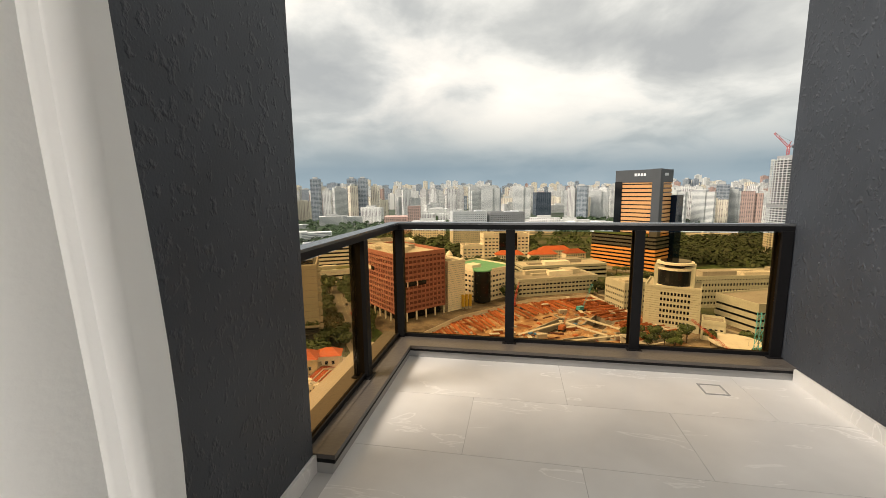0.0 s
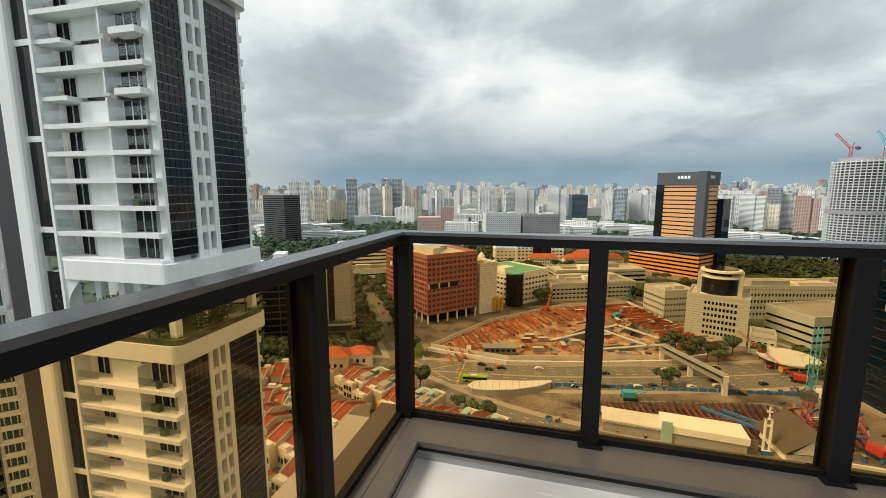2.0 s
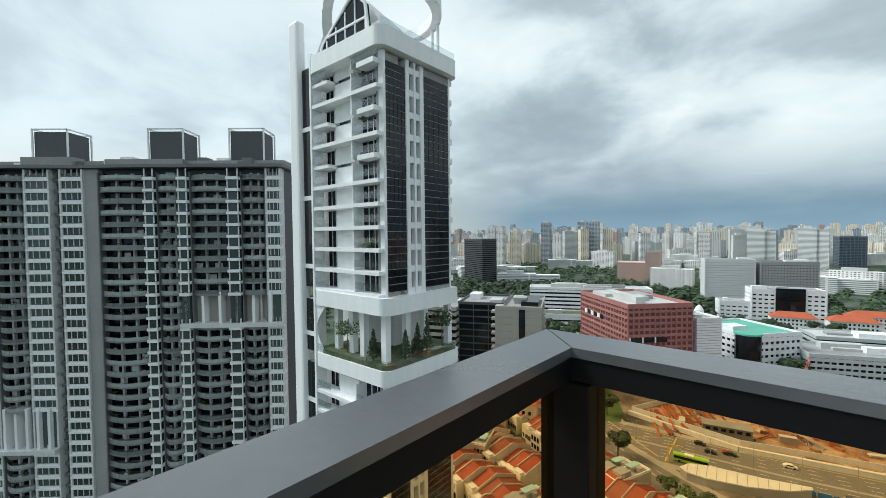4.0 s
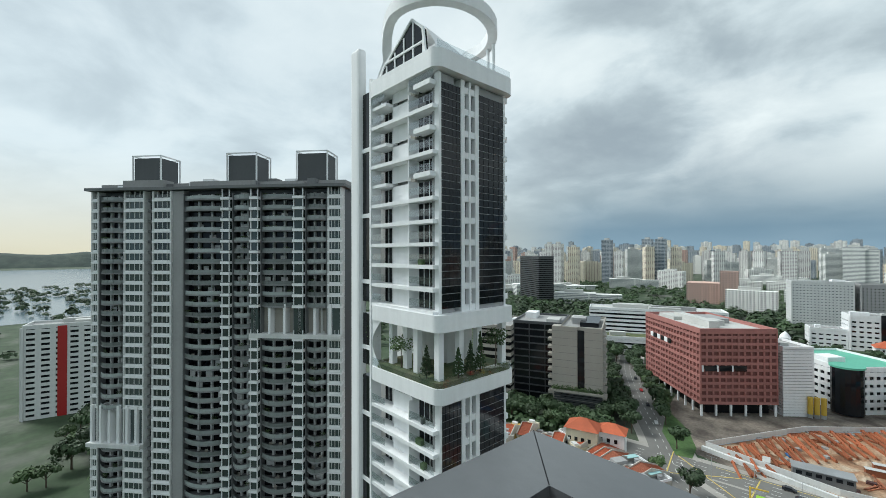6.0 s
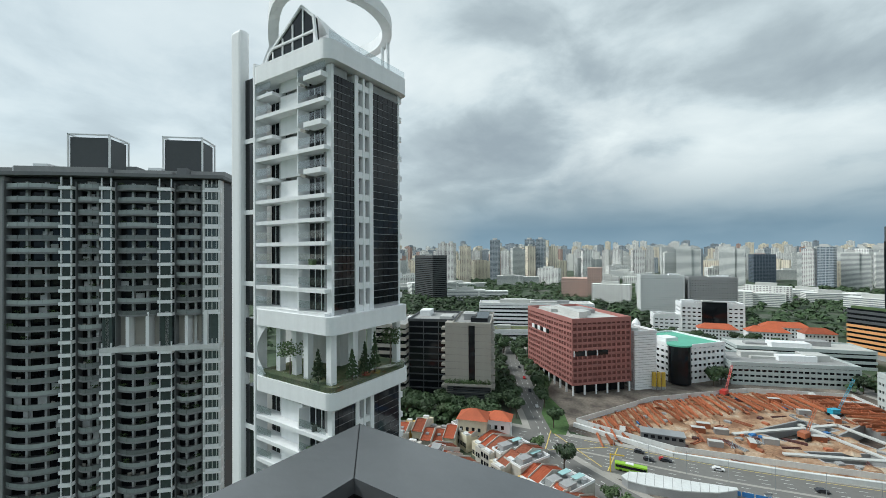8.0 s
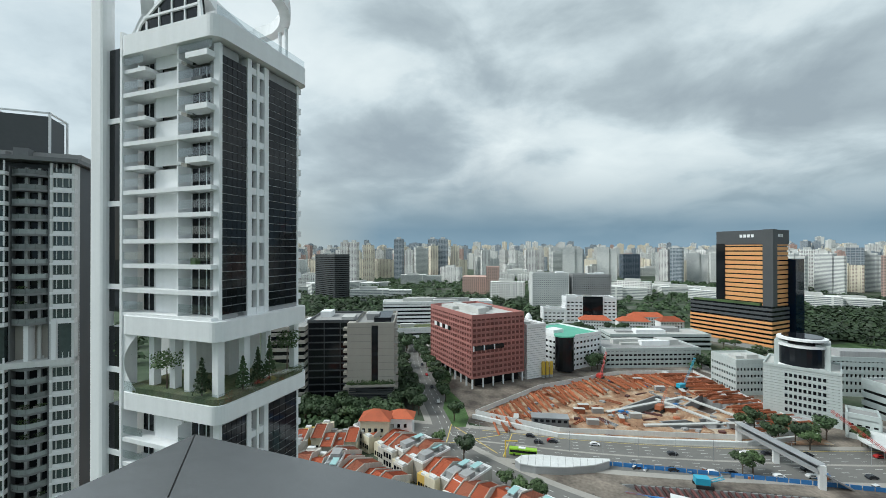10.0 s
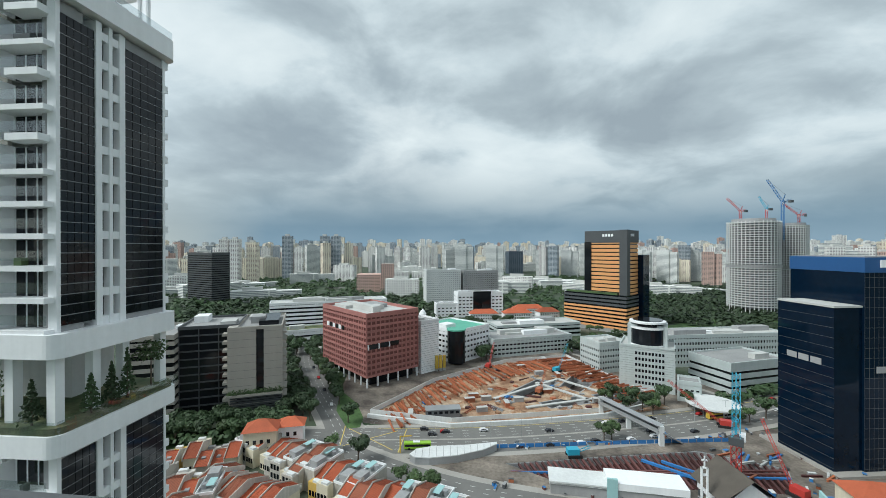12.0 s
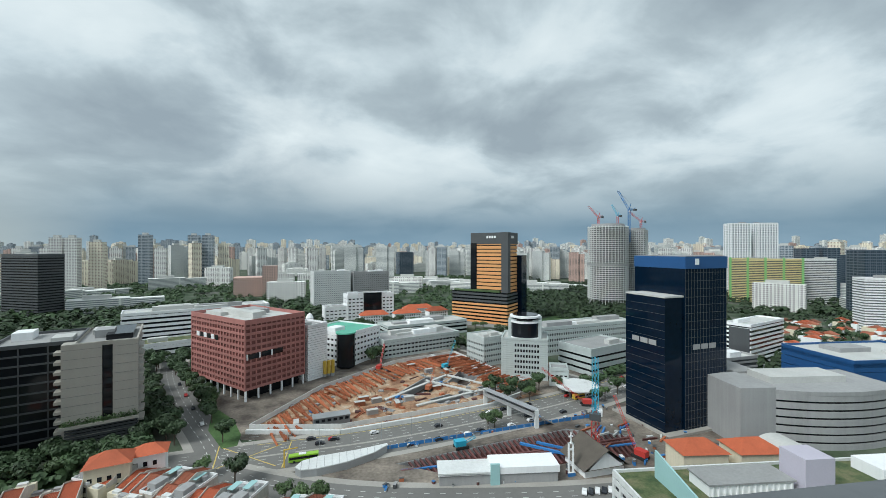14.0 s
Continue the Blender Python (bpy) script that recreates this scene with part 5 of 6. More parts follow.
# ---- white condominium tower next door ----
tw = thing("white_tower", pose(-44.25, 37.08, GZ - 2.8, 0, 0, 91.6) @ Matrix.Diagonal((0.985, 0.98, 1.03, 1)), "white residential tower with balconies, dark glass and sky garden", "tower")
FH = 3.2
LO, HI = [8 + i * FH for i in range(20)], [82.0 + i * FH for i in range(11)]
part("core", box(2.6, 2.0, 0, 14.4, 22.5, 70), M["offwhite"], tw)
part("core", box(2.6, 2.0, 81, 14.4, 22.5, 116), M["offwhite"], tw)
part("garden_core", box(7.5, 6.5, 70, 13.5, 21, 81), M["offwhite"], tw)
# dark glass strips on the east face
for z0, z1 in ((0, 69.6), (81.6, 115.4)):
    for x0, x1 in ((0.35, 3.1), (8.3, 14.5)):
        part("glass_backing", box(x0, 0.12, z0, x1, 2.0, z1), M["grey"], tw)
    part("corner_pier", box(-0.1, -0.1, z0, 0.35, 0.9, z1), M["white"], tw)
    part("centre_pier", box(4.4, -0.15, z0, 5.15, 2.0, z1), M["white"], tw)
    part("centre_pier", box(6.1, -0.15, z0, 6.55, 2.0, z1), M["white"], tw)
    part("centre_pier", box(7.5, -0.15, z0, 8.3, 2.0, z1), M["white"], tw)
    part("slot_glass", box(5.15, 0.7, z0, 7.5, 1.2, z1), M["glass"], tw)
    part("end_pier", box(14.5, -0.05, z0, 14.9, 2.0, z1), M["white"], tw)
cross = box(5.15, 0.0, 0, 7.5, 1.0, 0.9).mesh("cross_sill", M["white"])
stub = box(14.9, 0.4, 0, 16.0, 3.4, 0.9).mesh("side_balcony", M["white"])
for z in LO[:-1] + HI:
    if z > 66.5 and z < 80:
        continue
    place("cross_sill", cross, tw, shift(0, 0, z - 0.4))
    place("side_balcony", stub, tw, shift(0, 0, z + 0.6))
pane_a = box(0.045, 0.03, 0.045, 0.77, 0.14, 1.0).mesh("pane", M["glass"])
pane_b = box(0.045, 0.03, 0.045, 1.2, 0.14, 1.0).mesh("pane", M["glass"])
for r in range(30):
    for c in range(5):
        place("pane", pane_a, tw, shift(0.35 + c * 0.81, 0, 82.2 + r * 1.067))
        place("pane", pane_b, tw, shift(8.3 + c * 1.24, 0, 82.2 + r * 1.067))
low = MB()
for r in range(63):
    for c in range(5):
        low.box(0.38 + c * 0.81, 0.03, 1.5 + r * 1.067, 1.13 + c * 0.81, 0.13, 2.5 + r * 1.067)
        low.box(8.33 + c * 1.24, 0.03, 1.5 + r * 1.067, 9.51 + c * 1.24, 0.13, 2.5 + r * 1.067)
tagged(part("lower_panes", low, M["glass"], tw), kind="stuff")
grid = MB()
for z0, n in ((81.9, 32), (1.2, 64)):
    for r in range(n):
        grid.box(0.35, 0.0, z0 + r * 1.067 + 0.27, 4.4, 0.05, z0 + r * 1.067 + 0.30)
        grid.box(8.3, 0.0, z0 + r * 1.067 + 0.27, 14.5, 0.05, z0 + r * 1.067 + 0.30)
tagged(part("glazing_bars", grid, M["steelgrey"], tw), kind="stuff")
# balconies on the south face
slabm = box(-1.1, 0.2, 0, 2.7, 16.6, 0.55).mesh("balcony_slab", M["white"])
win_a = box(1.0, 0.6, 0, 1.12, 6.0, 2.6).mesh("window_wall", M["glass"])
mul_a = MB()
for k in range(5):
    mul_a.box(0.92, 0.6 + k * 1.33, 0, 1.02, 0.72 + k * 1.33, 2.6)
mul_a = mul_a.mesh("window_frame", M["white"])
wall_b = box(0.55, 7.2, 0, 0.8, 12.3, 2.7).mesh("blank_wall", M["white"])
jamb = box(-0.9, 6.1, 0, 2.6, 6.35, 2.7).mesh("partition", M["white"])
win_c = box(1.6, 12.4, 0, 1.75, 16.2, 2.6).mesh("window_wall", M["glass"])
mul_c = MB().box(1.5, 12.4, 0, 1.62, 14.0, 2.6).box(1.5, 15.0, 0, 1.62, 15.1, 2.6).mesh("window_frame", M["offwhite"])
par_a = box(-1.05, 0.1, 0.5, -1.0, 5.9, 1.5).mesh("parapet_glass", M["clear"])
par_c = box(-1.05, 12.6, 0.5, -1.0, 16.4, 1.5).mesh("parapet_glass", M["clear"])
ledge_m = box(-1.3, 0.6, 0, 0.6, 4.4, 0.7).mesh("half_ledge", M["white"])
for i, z in enumerate(LO[:-1] + HI):
    if 66.5 < z < 80 or z > 114:
        continue
    upper = z > 97
    full = not (upper and i % 2)
    place("balcony_slab", slabm, tw, shift(0, 0, z - 0.55)) if full else place("half_ledge", ledge_m, tw, shift(0, 0, z - 0.4))
    if not full:
        part("half_slab", box(-0.9, 12.3, z - 0.5, 2.6, 16.5, z), M["white"], tw)
    for nm, me in (("window_wall", win_a), ("window_frame", mul_a), ("blank_wall", wall_b), ("partition", jamb), ("window_wall", win_c), ("window_frame", mul_c), ("parapet_glass", par_a), ("parapet_glass", par_c)):
        place(nm, me, tw, shift(0, 0, z))
    rq = random.Random(i)
    if rq.random() < 0.6:
        part("furniture", MB().box(-0.6, 2 + rq.random() * 2, z, 0.1, 3 + rq.random() * 2, z + 0.8), M[rq.choice(["dkgrey", "leaf2", "beige"])], tw)
part("soffit_wall", box(0.5, 6.3, 82, 0.9, 7.4, 115), M["beige"], tw)
# rounded white frame: column, glass strip, bands
for z0, z1 in ((0, 69.6), (71.5, 80), (82, 117)):
    part("stair_glass", box(-1.0, 16.95, z0, 1.0, 19.4, z1), M["glass"], tw)
part("edge_frame", box(-1.2, 16.5, 0, 0.9, 16.95, 119), M["white"], tw)
part("side_column", box(-1.9, 19.4, 0, -0.2, 22.2, 125), M["white"], tw, "tall white side column", 0.5)
for zc_ in (57, 88, 112):
    hook = [(22.4 + 1.5 * math.sin(math.pi * i / 12), zc_ + 7.5 * math.cos(math.pi * i / 12)) for i in range(13)]
    for (ya, za), (yb_, zb) in zip(hook, hook[1:]):
        part("bracket", MB().beam((0.4, ya, za), (0.4, yb_, zb), 1.6, 0.5, (1, 0, 0)), M["white"], tw, "curved white bracket on the side column")
for z in list(range(8, 116, 11)):
    part("strip_band", box(-1.2, 16.96, z, -0.9, 19.4, z + 0.7), M["white"], tw)


def rounded(x0, y0, x1, y1, r, n=6):
    pts = []
    for cx_, cy_, a in ((x1 - r, y1 - r, 0), (x0 + r, y1 - r, 90), (x0 + r, y0 + r, 180), (x1 - r, y0 + r, 270)):
        for k in range(n + 1):
            t = radians(a + 90 * k / n)
            pts.append((cx_ + r * math.cos(t), cy_ + r * math.sin(t)))
    return pts


part("belt", MB().prism(rounded(-1.3, -1.3, 16, 16.95, 1.5), 79.2, 81.6), M["white"], tw, "white rounded belt above the sky garden")
part("belt", MB().prism(rounded(-1.3, -1.3, 16, 16.95, 1.5), 69.4, 71.6), M["white"], tw, "white rounded belt under the sky garden")
part("cornice", MB().prism(rounded(-1.5, -1.1, 16.2, 16.95, 1.5), 115.6, 118.2), M["white"], tw, "white rounded cornice")
for x_, y_ in ((0.4, 0.6), (0.6, 5.8), (14.6, 0.6), (9, 1.0), (5, 1.0), (1, 9), (1, 13)):
    part("garden_column", box(x_ - 0.5, y_ - 0.5, 71.6, x_ + 0.5, y_ + 0.5, 79.3), M["white"], tw)
fl = MB()
for k in range(12):
    a = radians(90 * k / 11)
    b = radians(90 * (k + 1) / 11)
    for zc, sg in ((76.8, 1),):
        fl.add([(-1.0, 16.5 - 0.0, 71.6 + 0.35 * k * 2), (-1.0, 16.5 - 0.2 - 3.0 * (1 - math.cos(a)) * 0 - 2.8 * (1 - math.sin(radians(180 * k / 11))), 71.6 + 0.7 * k),
                (-1.0, 16.5 - 0.2 - 2.8 * (1 - math.sin(radians(180 * (k + 1) / 11))), 71.6 + 0.7 * (k + 1)), (-1.0, 16.5, 71.6 + 0.7 * (k + 1))], [(0, 1, 2, 3)])
part("round_arch", fl, M["white"], tw, "rounded white arch jamb")
part("garden_bed", MB().prism(rounded(-1.0, -1.0, 15.6, 16, 1.3), 71.6, 72.3), M["turf"], tw, "planted garden floor")
for e in (((-1.15, -1.0), (-1.15, 16.0)), ((-1.0, -1.15), (15.8, -1.15))):
    part("parapet_glass", MB().beam((*e[0], 72.4), (*e[1], 72.4), 0.06, 1.3), M["clear"], tw)
# penthouse and the tilted roof ring
part("penthouse", MB().add([(0, 1, 118.3), (13, 1, 118.3), (13, 15, 118.3), (0, 15, 118.3), (2, 3, 121), (12, 3, 121), (12, 14, 121), (2, 14, 121), (2, 5.5, 124.5), (11, 5.5, 122.5)],
                           [(0, 1, 5, 4), (1, 2, 6, 5), (3, 0, 4, 7), (2, 3, 7, 6), (4, 5, 9, 8), (5, 6, 9), (6, 7, 8, 9), (7, 4, 8)]), M["white"], tw)
gab = [(2.4, 118.3), (14.6, 118.3), (13.6, 119.8), (5.6, 124.6), (3.0, 122.4)]
part("penthouse_glass", MB().add([(-0.5, y, z) for y, z in gab] + [(0.1, y, z) for y, z in gab], [(4, 3, 2, 1, 0), (5, 6, 7, 8, 9)] + [(i, (i + 1) % 5, 5 + (i + 1) % 5, 5 + i) for i in range(5)]), M["glass"], tw, "glazed gable of the penthouse")
for (ya, za), (yb, zb) in zip(gab, gab[1:] + gab[:1]):
    part("penthouse_frame", MB().beam((-0.55, ya, za), (-0.55, yb, zb), 0.35), M["white"], tw)
for k in range(5):
    part("penthouse_frame", MB().beam((-0.6, 2.9 + k * 2.4, 118.3), (-0.6, 2.9 + k * 2.4, 122.6 + 1.9 * (k == 1) - max(0, k - 2) * 1.35), 0.2), M["white"], tw)
part("penthouse_frame", MB().beam((-0.6, 2.6, 120.4), (-0.6, 13.0, 120.4), 0.3), M["white"], tw)
part("roof_edge_rail", MB().beam((-0.9, -0.6, 118.9), (15.6, -0.6, 118.9), 0.06, 1.1), M["clear"], tw)
ringm = MB()
NR = 48
for i in range(NR + 1):
    t = 2 * math.pi * i / NR
    ux, uy = math.cos(t), math.sin(t)
    zc = 126.2 - 9.0 * max(0, uy) ** 2.4 - 0.8 * ux
    for ro, zz in ((1.0, 0.9), (1.0, -0.9), (0.84, -0.9), (0.84, 0.9)):
        ringm.v.append((7.2 + 9.5 * ro * ux, 8.0 + 10.2 * ro * uy, zc + zz))
for i in range(NR):
    for j in range(4):
        a, b = i * 4 + j, i * 4 + (j + 1) % 4
        ringm.f.append((a, b, b + 4, a + 4))
part("roof_ring", ringm, M["white"], tw, "great white ring over the roof")
part("ring_leg", MB().beam((-0.6, 16.2, 116), (1.2, 15.2, 121.6), 1.5, 1.3), M["white"], tw)
for x_, y_ in ((15.2, 4.0), (14.6, 2.2)):
    part("ring_post", MB().cyl(x_, y_, 118, 126, 0.3), M["white"], tw)

# ---- the broad dark condominium behind it ----
def leaf_cloud_small(rng):
    mb = MB()
    for _ in range(40):
        c = Vector((rng.gauss(0, 0.3), rng.gauss(0, 0.22), rng.uniform(0.2, 1.4)))
        u = Vector((rng.gauss(0, 1), rng.gauss(0, 1), rng.gauss(0, 1))).normalized()
        v = u.orthogonal().normalized()
        mb.add([c - u * 0.2, c - v * 0.12, c + u * 0.2, c + v * 0.12], [(0, 1, 2, 3)])
    return mb


cd = thing("balcony_condominium", pose(-157.2, -1.4, GZ, 0, 0, 43), "broad dark condominium with stacked curved balconies", "condominium")
CF, CN = 3.0, 36
part("core", box(0, 3.2, 0, 76, 20, 108), M["dkgrey"], cd)
bays = [(0, 2.4, "w"), (2.4, 10.5, "b"), (10.5, 17, "w"), (17, 19.5, "r"), (19.5, 25.5, "w"), (25.5, 29, "s"), (29, 41.5, "b"), (41.5, 44, "c"), (44, 50, "b"), (50, 52.4, "c"), (52.4, 62.5, "b"), (62.5, 65.5, "c"), (65.5, 72, "b"), (72, 76, "w")]
for x0, x1, k in bays:
    wd = x1 - x0
    if k == "w":
        part("bay_glass", box(x0 + 0.3, 1.2, 0, x1 - 0.3, 3.4, 107), M["bayglass"], cd)
        for xx in (x0, x1 - 0.45):
            part("bay_pier", box(xx, 0.8, 0, xx + 0.45, 3.4, 108), M["offwhite"], cd)
        me = MB().box(0, 0.75, 0, wd, 2.2, 0.5).box(0, 0.9, 0.5, wd, 2.2, 1.05).mesh("bay_band", M["white"])
        mu = MB()
        for q in range(1, 4):
            mu.box(wd * q / 4 - 0.07, 1.05, 1.25, wd * q / 4 + 0.07, 1.3, 3.0)
        mu = mu.mesh("bay_mullion", M["offwhite"])
    elif k == "c":
        part("bay_glass", box(x0 + 0.2, 0.2, 0, x1 - 0.2, 3.4, 106), M["bayglass"], cd)
        me = MB().box(-0.1, -0.45, 0, wd + 0.1, 3.3, 0.75).box(0.1, -0.1, 0.9, 0.3, 0.2, 2.9).box(wd - 0.3, -0.1, 0.9, wd - 0.1, 0.2, 2.9).mesh("bay_band", M["white"])
        mu = None
    elif k == "b":
        arc = [(wd * q / 10, 1.6 - 2.0 * math.sin(math.pi * q / 10)) for q in range(11)]
        me = MB().prism(arc + [(wd, 3.4), (0, 3.4)], 0, 0.42).mesh("balcony_slab", M["slabgrey"])
        mu = MB().prism([(ax, ay + 0.06) for ax, ay in arc] + [(ax, ay + 0.16) for ax, ay in arc[::-1]], 0.42, 1.35)
        for ax, ay in arc[1:-1:2]:
            mu.box(ax - 0.05, ay - 0.02, 0.42, ax + 0.05, ay + 0.2, 1.45)
        mu = mu.mesh("parapet_glass", M["parapet"])
        part("bay_glass", box(x0, 3.0, 0, x1, 3.35, 107), M["glass"], cd)
        # party screens and tall white posts between the flats
        for xx in (x0 + 0.05, x1 - 0.3):
            part("party_screen", box(xx, 0.9, 0, xx + 0.25, 3.2, 107), M["midgrey"], cd)
        for xx in (x0 + wd * 0.3, x0 + wd * 0.62):
            part("bay_pier", box(xx, 2.2, 0, xx + 0.5, 3.3, 107), M["offwhite"], cd)
    elif k == "s":
        part("stair_wall", box(x0, 1.4, 0, x1, 3.4, 108), M["grey"], cd)
        continue
    else:
        me = box(0, 2.2, 0, wd, 3.3, 0.8).mesh("bay_band", M["midgrey"])
        mu = None
    for f_ in range(CN):
        z = f_ * CF
        if 50 <= x0 + 0.01 and 68 < z < 75:
            continue
        if x0 < 17 and 35 < z < 45 and k != "r":
            continue
        place("balcony" if k == "b" else "bay_band", me, cd, shift(x0, 0, z))
        if mu:
            place("parapet" if k == "b" else "mullion", mu, cd, shift(x0, 0, z))
pl = random.Random(8)
pot = [MB().box(-0.5, -0.25, 0, 0.5, 0.25, 0.5).mesh("planter", M["offwhite"]), leaf_cloud_small(pl).mesh("balcony_plant", M["leaf2"]), MB().box(-0.4, -0.4, 0, 0.4, 0.4, 0.45).box(-0.4, 0.3, 0.45, 0.4, 0.4, 0.9).mesh("balcony_chair", M["beige"]), MB().box(-0.9, -0.05, 0, 0.9, 0.05, 1.9).mesh("blind", M["offwhite"])]
for _ in range(230):
    x0, x1, _k = pl.choice([q for q in bays if q[2] == "b"])
    k = pl.randrange(4)
    if x1 - x0 < 3:
        continue
    zf = pl.randint(8, 35) * CF
    if (x0 >= 50 and 66 < zf < 76) or (x0 < 17 and 33 < zf < 46):
        continue
    place(pot[k].name.split(".")[0], pot[k], cd, shift(pl.uniform(x0 + 1.2, x1 - 1.2), 1.4 if k < 3 else 2.7, zf + 0.42, pl.uniform(-20, 20)))
for x0, x1, z0, z1 in ((50, 76, 67.5, 76), (0, 17, 35, 46)):
    part("garden_back", box(x0, 2.7, z0, x1, 3.0, z1), M["beige"], cd)
    for q in range(6):
        xx = x0 + (x1 - x0) * (q + 0.2) / 6
        part("garden_fin", box(xx, 0.2, z0, xx + 0.7, 3, z1), M["white"], cd)
    part("garden_ledge", box(x0, -0.6, z0 - 0.8, x1, 3, z0 + 0.3), M["offwhite"], cd)
part("roof_slab", MB().prism([(-1, -0.5), (15, -0.5), (24, 0.5), (40, -0.6), (60, -0.6), (77, -0.2), (77, 20), (-1, 20)], 108.2, 109), M["midgrey"], cd)
pr_ = random.Random(61)
for q in range(16):
    xx = 2 + q * 4.6 + pr_.uniform(-1, 1)
    part("roof_box", box(xx, 2 + pr_.uniform(0, 4), 109, xx + pr_.uniform(1.5, 3.5), 8, 109 + pr_.uniform(0.8, 2.6)), M[pr_.choice(["offwhite", "grey", "midgrey", "white"])], cd)
part("crown", MB().box(0, 4, 109, 76, 18, 110.6).box(9, 2, 109, 22, 6, 111.4).box(30, 2.5, 109, 50, 6, 110.8), M["roofgrey"], cd)
for xx in (9, 39.5, 61):
    part("roof_tank", box(xx, 6, 109, xx + 8.6, 13, 118.8), M["dkgrey"], cd, "dark rooftop plant box")
    fr_ = MB()
    for px_ in (xx - 0.4, xx + 8.8):
        for py_ in (5.5, 13.2):
            fr_.box(px_, py_, 109, px_ + 0.35, py_ + 0.35, 119.6)
    fr_.box(xx - 0.4, 5.5, 119.3, xx + 9.1, 5.8, 119.6).box(xx - 0.4, 13.2, 119.3, xx + 9.1, 13.5, 119.6).box(xx - 0.4, 5.5, 119.3, xx - 0.1, 13.5, 119.6).box(xx + 8.8, 5.5, 119.3, xx + 9.1, 13.5, 119.6)
    part("tank_frame", fr_, M["white"], cd, "white frame round the plant box")
hb = block("red_striped_flats", "white flats with red painted stripes", -330, -12, 78, 60, 18, 50, "offwhite", "glass", 2.9, 1.6, 6, 2.4, plant=2)
part("stripe", box(14, -0.6, 0, 18, 0.2, 50), M["carr"], hb, "red painted stripe")
part("stripe", box(40, -0.6, 0, 44, 0.2, 50), M["carr"], hb, "red painted stripe")
block("port_shed", "low pale port shed with blue roof", -620, 60, 70, 160, 60, 18, "offwhite", "glass", 6, 4, 0, roof="skyblue", plant=0)


# ---- trees ----
def leaf_cloud(rng, r, h, n, size, squash=0.7):
    mb = MB()
    lobes = [(Vector((rng.uniform(-0.55, 0.55) * r, rng.uniform(-0.55, 0.55) * r, h + rng.uniform(-0.25, 0.35) * r)), rng.uniform(0.38, 0.62) * r) for _ in range(9)]
    for _ in range(n):
        c, lr = rng.choice(lobes)
        d = Vector((rng.gauss(0, 1), rng.gauss(0, 1), rng.gauss(0, 1))).normalized()
        p = c + Vector((d.x, d.y, d.z * squash)) * lr * rng.uniform(0.75, 1.05)
        nrm = (d + Vector((rng.uniform(-0.6, 0.6), rng.uniform(-0.6, 0.6), rng.uniform(-0.2, 0.8)))).normalized()
        a = nrm.orthogonal().normalized()
        a.rotate(Matrix.Rotation(rng.uniform(0, 6.28), 3, nrm))
        b = nrm.cross(a)
        s = size * rng.uniform(0.6, 1.3)
        mb.add([p - a * s, p - b * s * 0.6, p + a * s, p + b * s * 0.6], [(0, 1, 2, 3)])
    return mb, lobes


def make_tree(seed, r, h, material, n=820):
    rng = random.Random(seed)
    ob = thing("tree", resting(0, -900 - seed * 20), "leafy green street tree with rounded crown", "tree", "city trees")
    mb, lobes = leaf_cloud(rng, r, h, n, r * 0.14)
    tk = MB().taper((0, 0, 0), (0, 0, h * 0.7), r * 0.07, r * 0.045, 7)
    for c, lr in lobes[:6]:
        tk.taper((0, 0, h * rng.uniform(0.4, 0.65)), c, r * 0.035, r * 0.012, 5)
    part("trunk", tk, M["bark"], ob)
    part("crown", mb, M[material], ob)
    return ob


protos = [make_tree(1, 5.0, 7.5, "leaf"), make_tree(2, 4.2, 6.5, "leaf2"), make_tree(3, 6.2, 8.5, "leaf"), make_tree(4, 3.4, 5.5, "leaf2")]
spots = [(-8, 340, 2), (-4, 346, 2), (-74, 213, 0), (-56, 174, 0), (53, 207, 1), (57, 209, 1), (81, 372, 2), (88, 366, 2), (96, 360, 0), (90, 380, 2), (78, 358, 0), (72, 262, 0), (66, 256, 1), (80, 256, 0), (-34, 158, 3), (-28, 155, 3), (-22, 153, 1),
         (74, 244, 0), (84, 248, 0), (92, 254, 1), (100, 260, 0), (88, 244, 1), (112, 258, 1), (126, 236, 3), (134, 240, 3), (146, 247, 0), (158, 254, 3), (172, 186, 3), (182, 184, 0), (176, 178, 3), (190, 180, 1), (170, 190, 3),
         (70, 376, 0), (84, 390, 0), (100, 376, 2), (106, 390, 2), (-70, 182, 3)]
tr_ = random.Random(9)
for i in range(13):
    a = i / 12
    spots += [(-106 - 68 * a + tr_.uniform(-2, 2), 204 - 18 * a * 0.9 + tr_.uniform(-2, 2), tr_.choice([0, 2])), (-100 - 80 * a, 196 - 20 * a + tr_.uniform(-2, 2), tr_.choice([0, 1, 2]))]
for i in range(22):
    a = i / 21
    spots += [(-95 - 82 * a + tr_.uniform(-3, 1), 214 + 130 * a, tr_.choice([0, 0, 2])), (-106 - 76 * a + tr_.uniform(-3, 2), 214 + 120 * a, tr_.choice([0, 2]))]
    if i > 5:
        spots.append((-74 - 84 * a + tr_.uniform(-2, 3), 226 + 124 * a, tr_.choice([0, 1])))
for i in range(46):
    spots.append((tr_.uniform(-240, -110), tr_.uniform(345, 400), tr_.choice([0, 1, 2])))
    spots.append((tr_.uniform(-60, 120), tr_.uniform(400, 520), tr_.choice([0, 1, 2, 3])))
for i in range(24):
    spots.append((tr_.uniform(-300, -210), tr_.uniform(-10, 40), tr_.choice([0, 1, 2])))
    spots.append((tr_.uniform(300, 480), tr_.uniform(300, 420), tr_.choice([0, 1, 2])))
for i, (x_, y_, k) in enumerate(spots):
    copy_thing(protos[k], resting(x_, y_, (i * 67) % 360, 0))
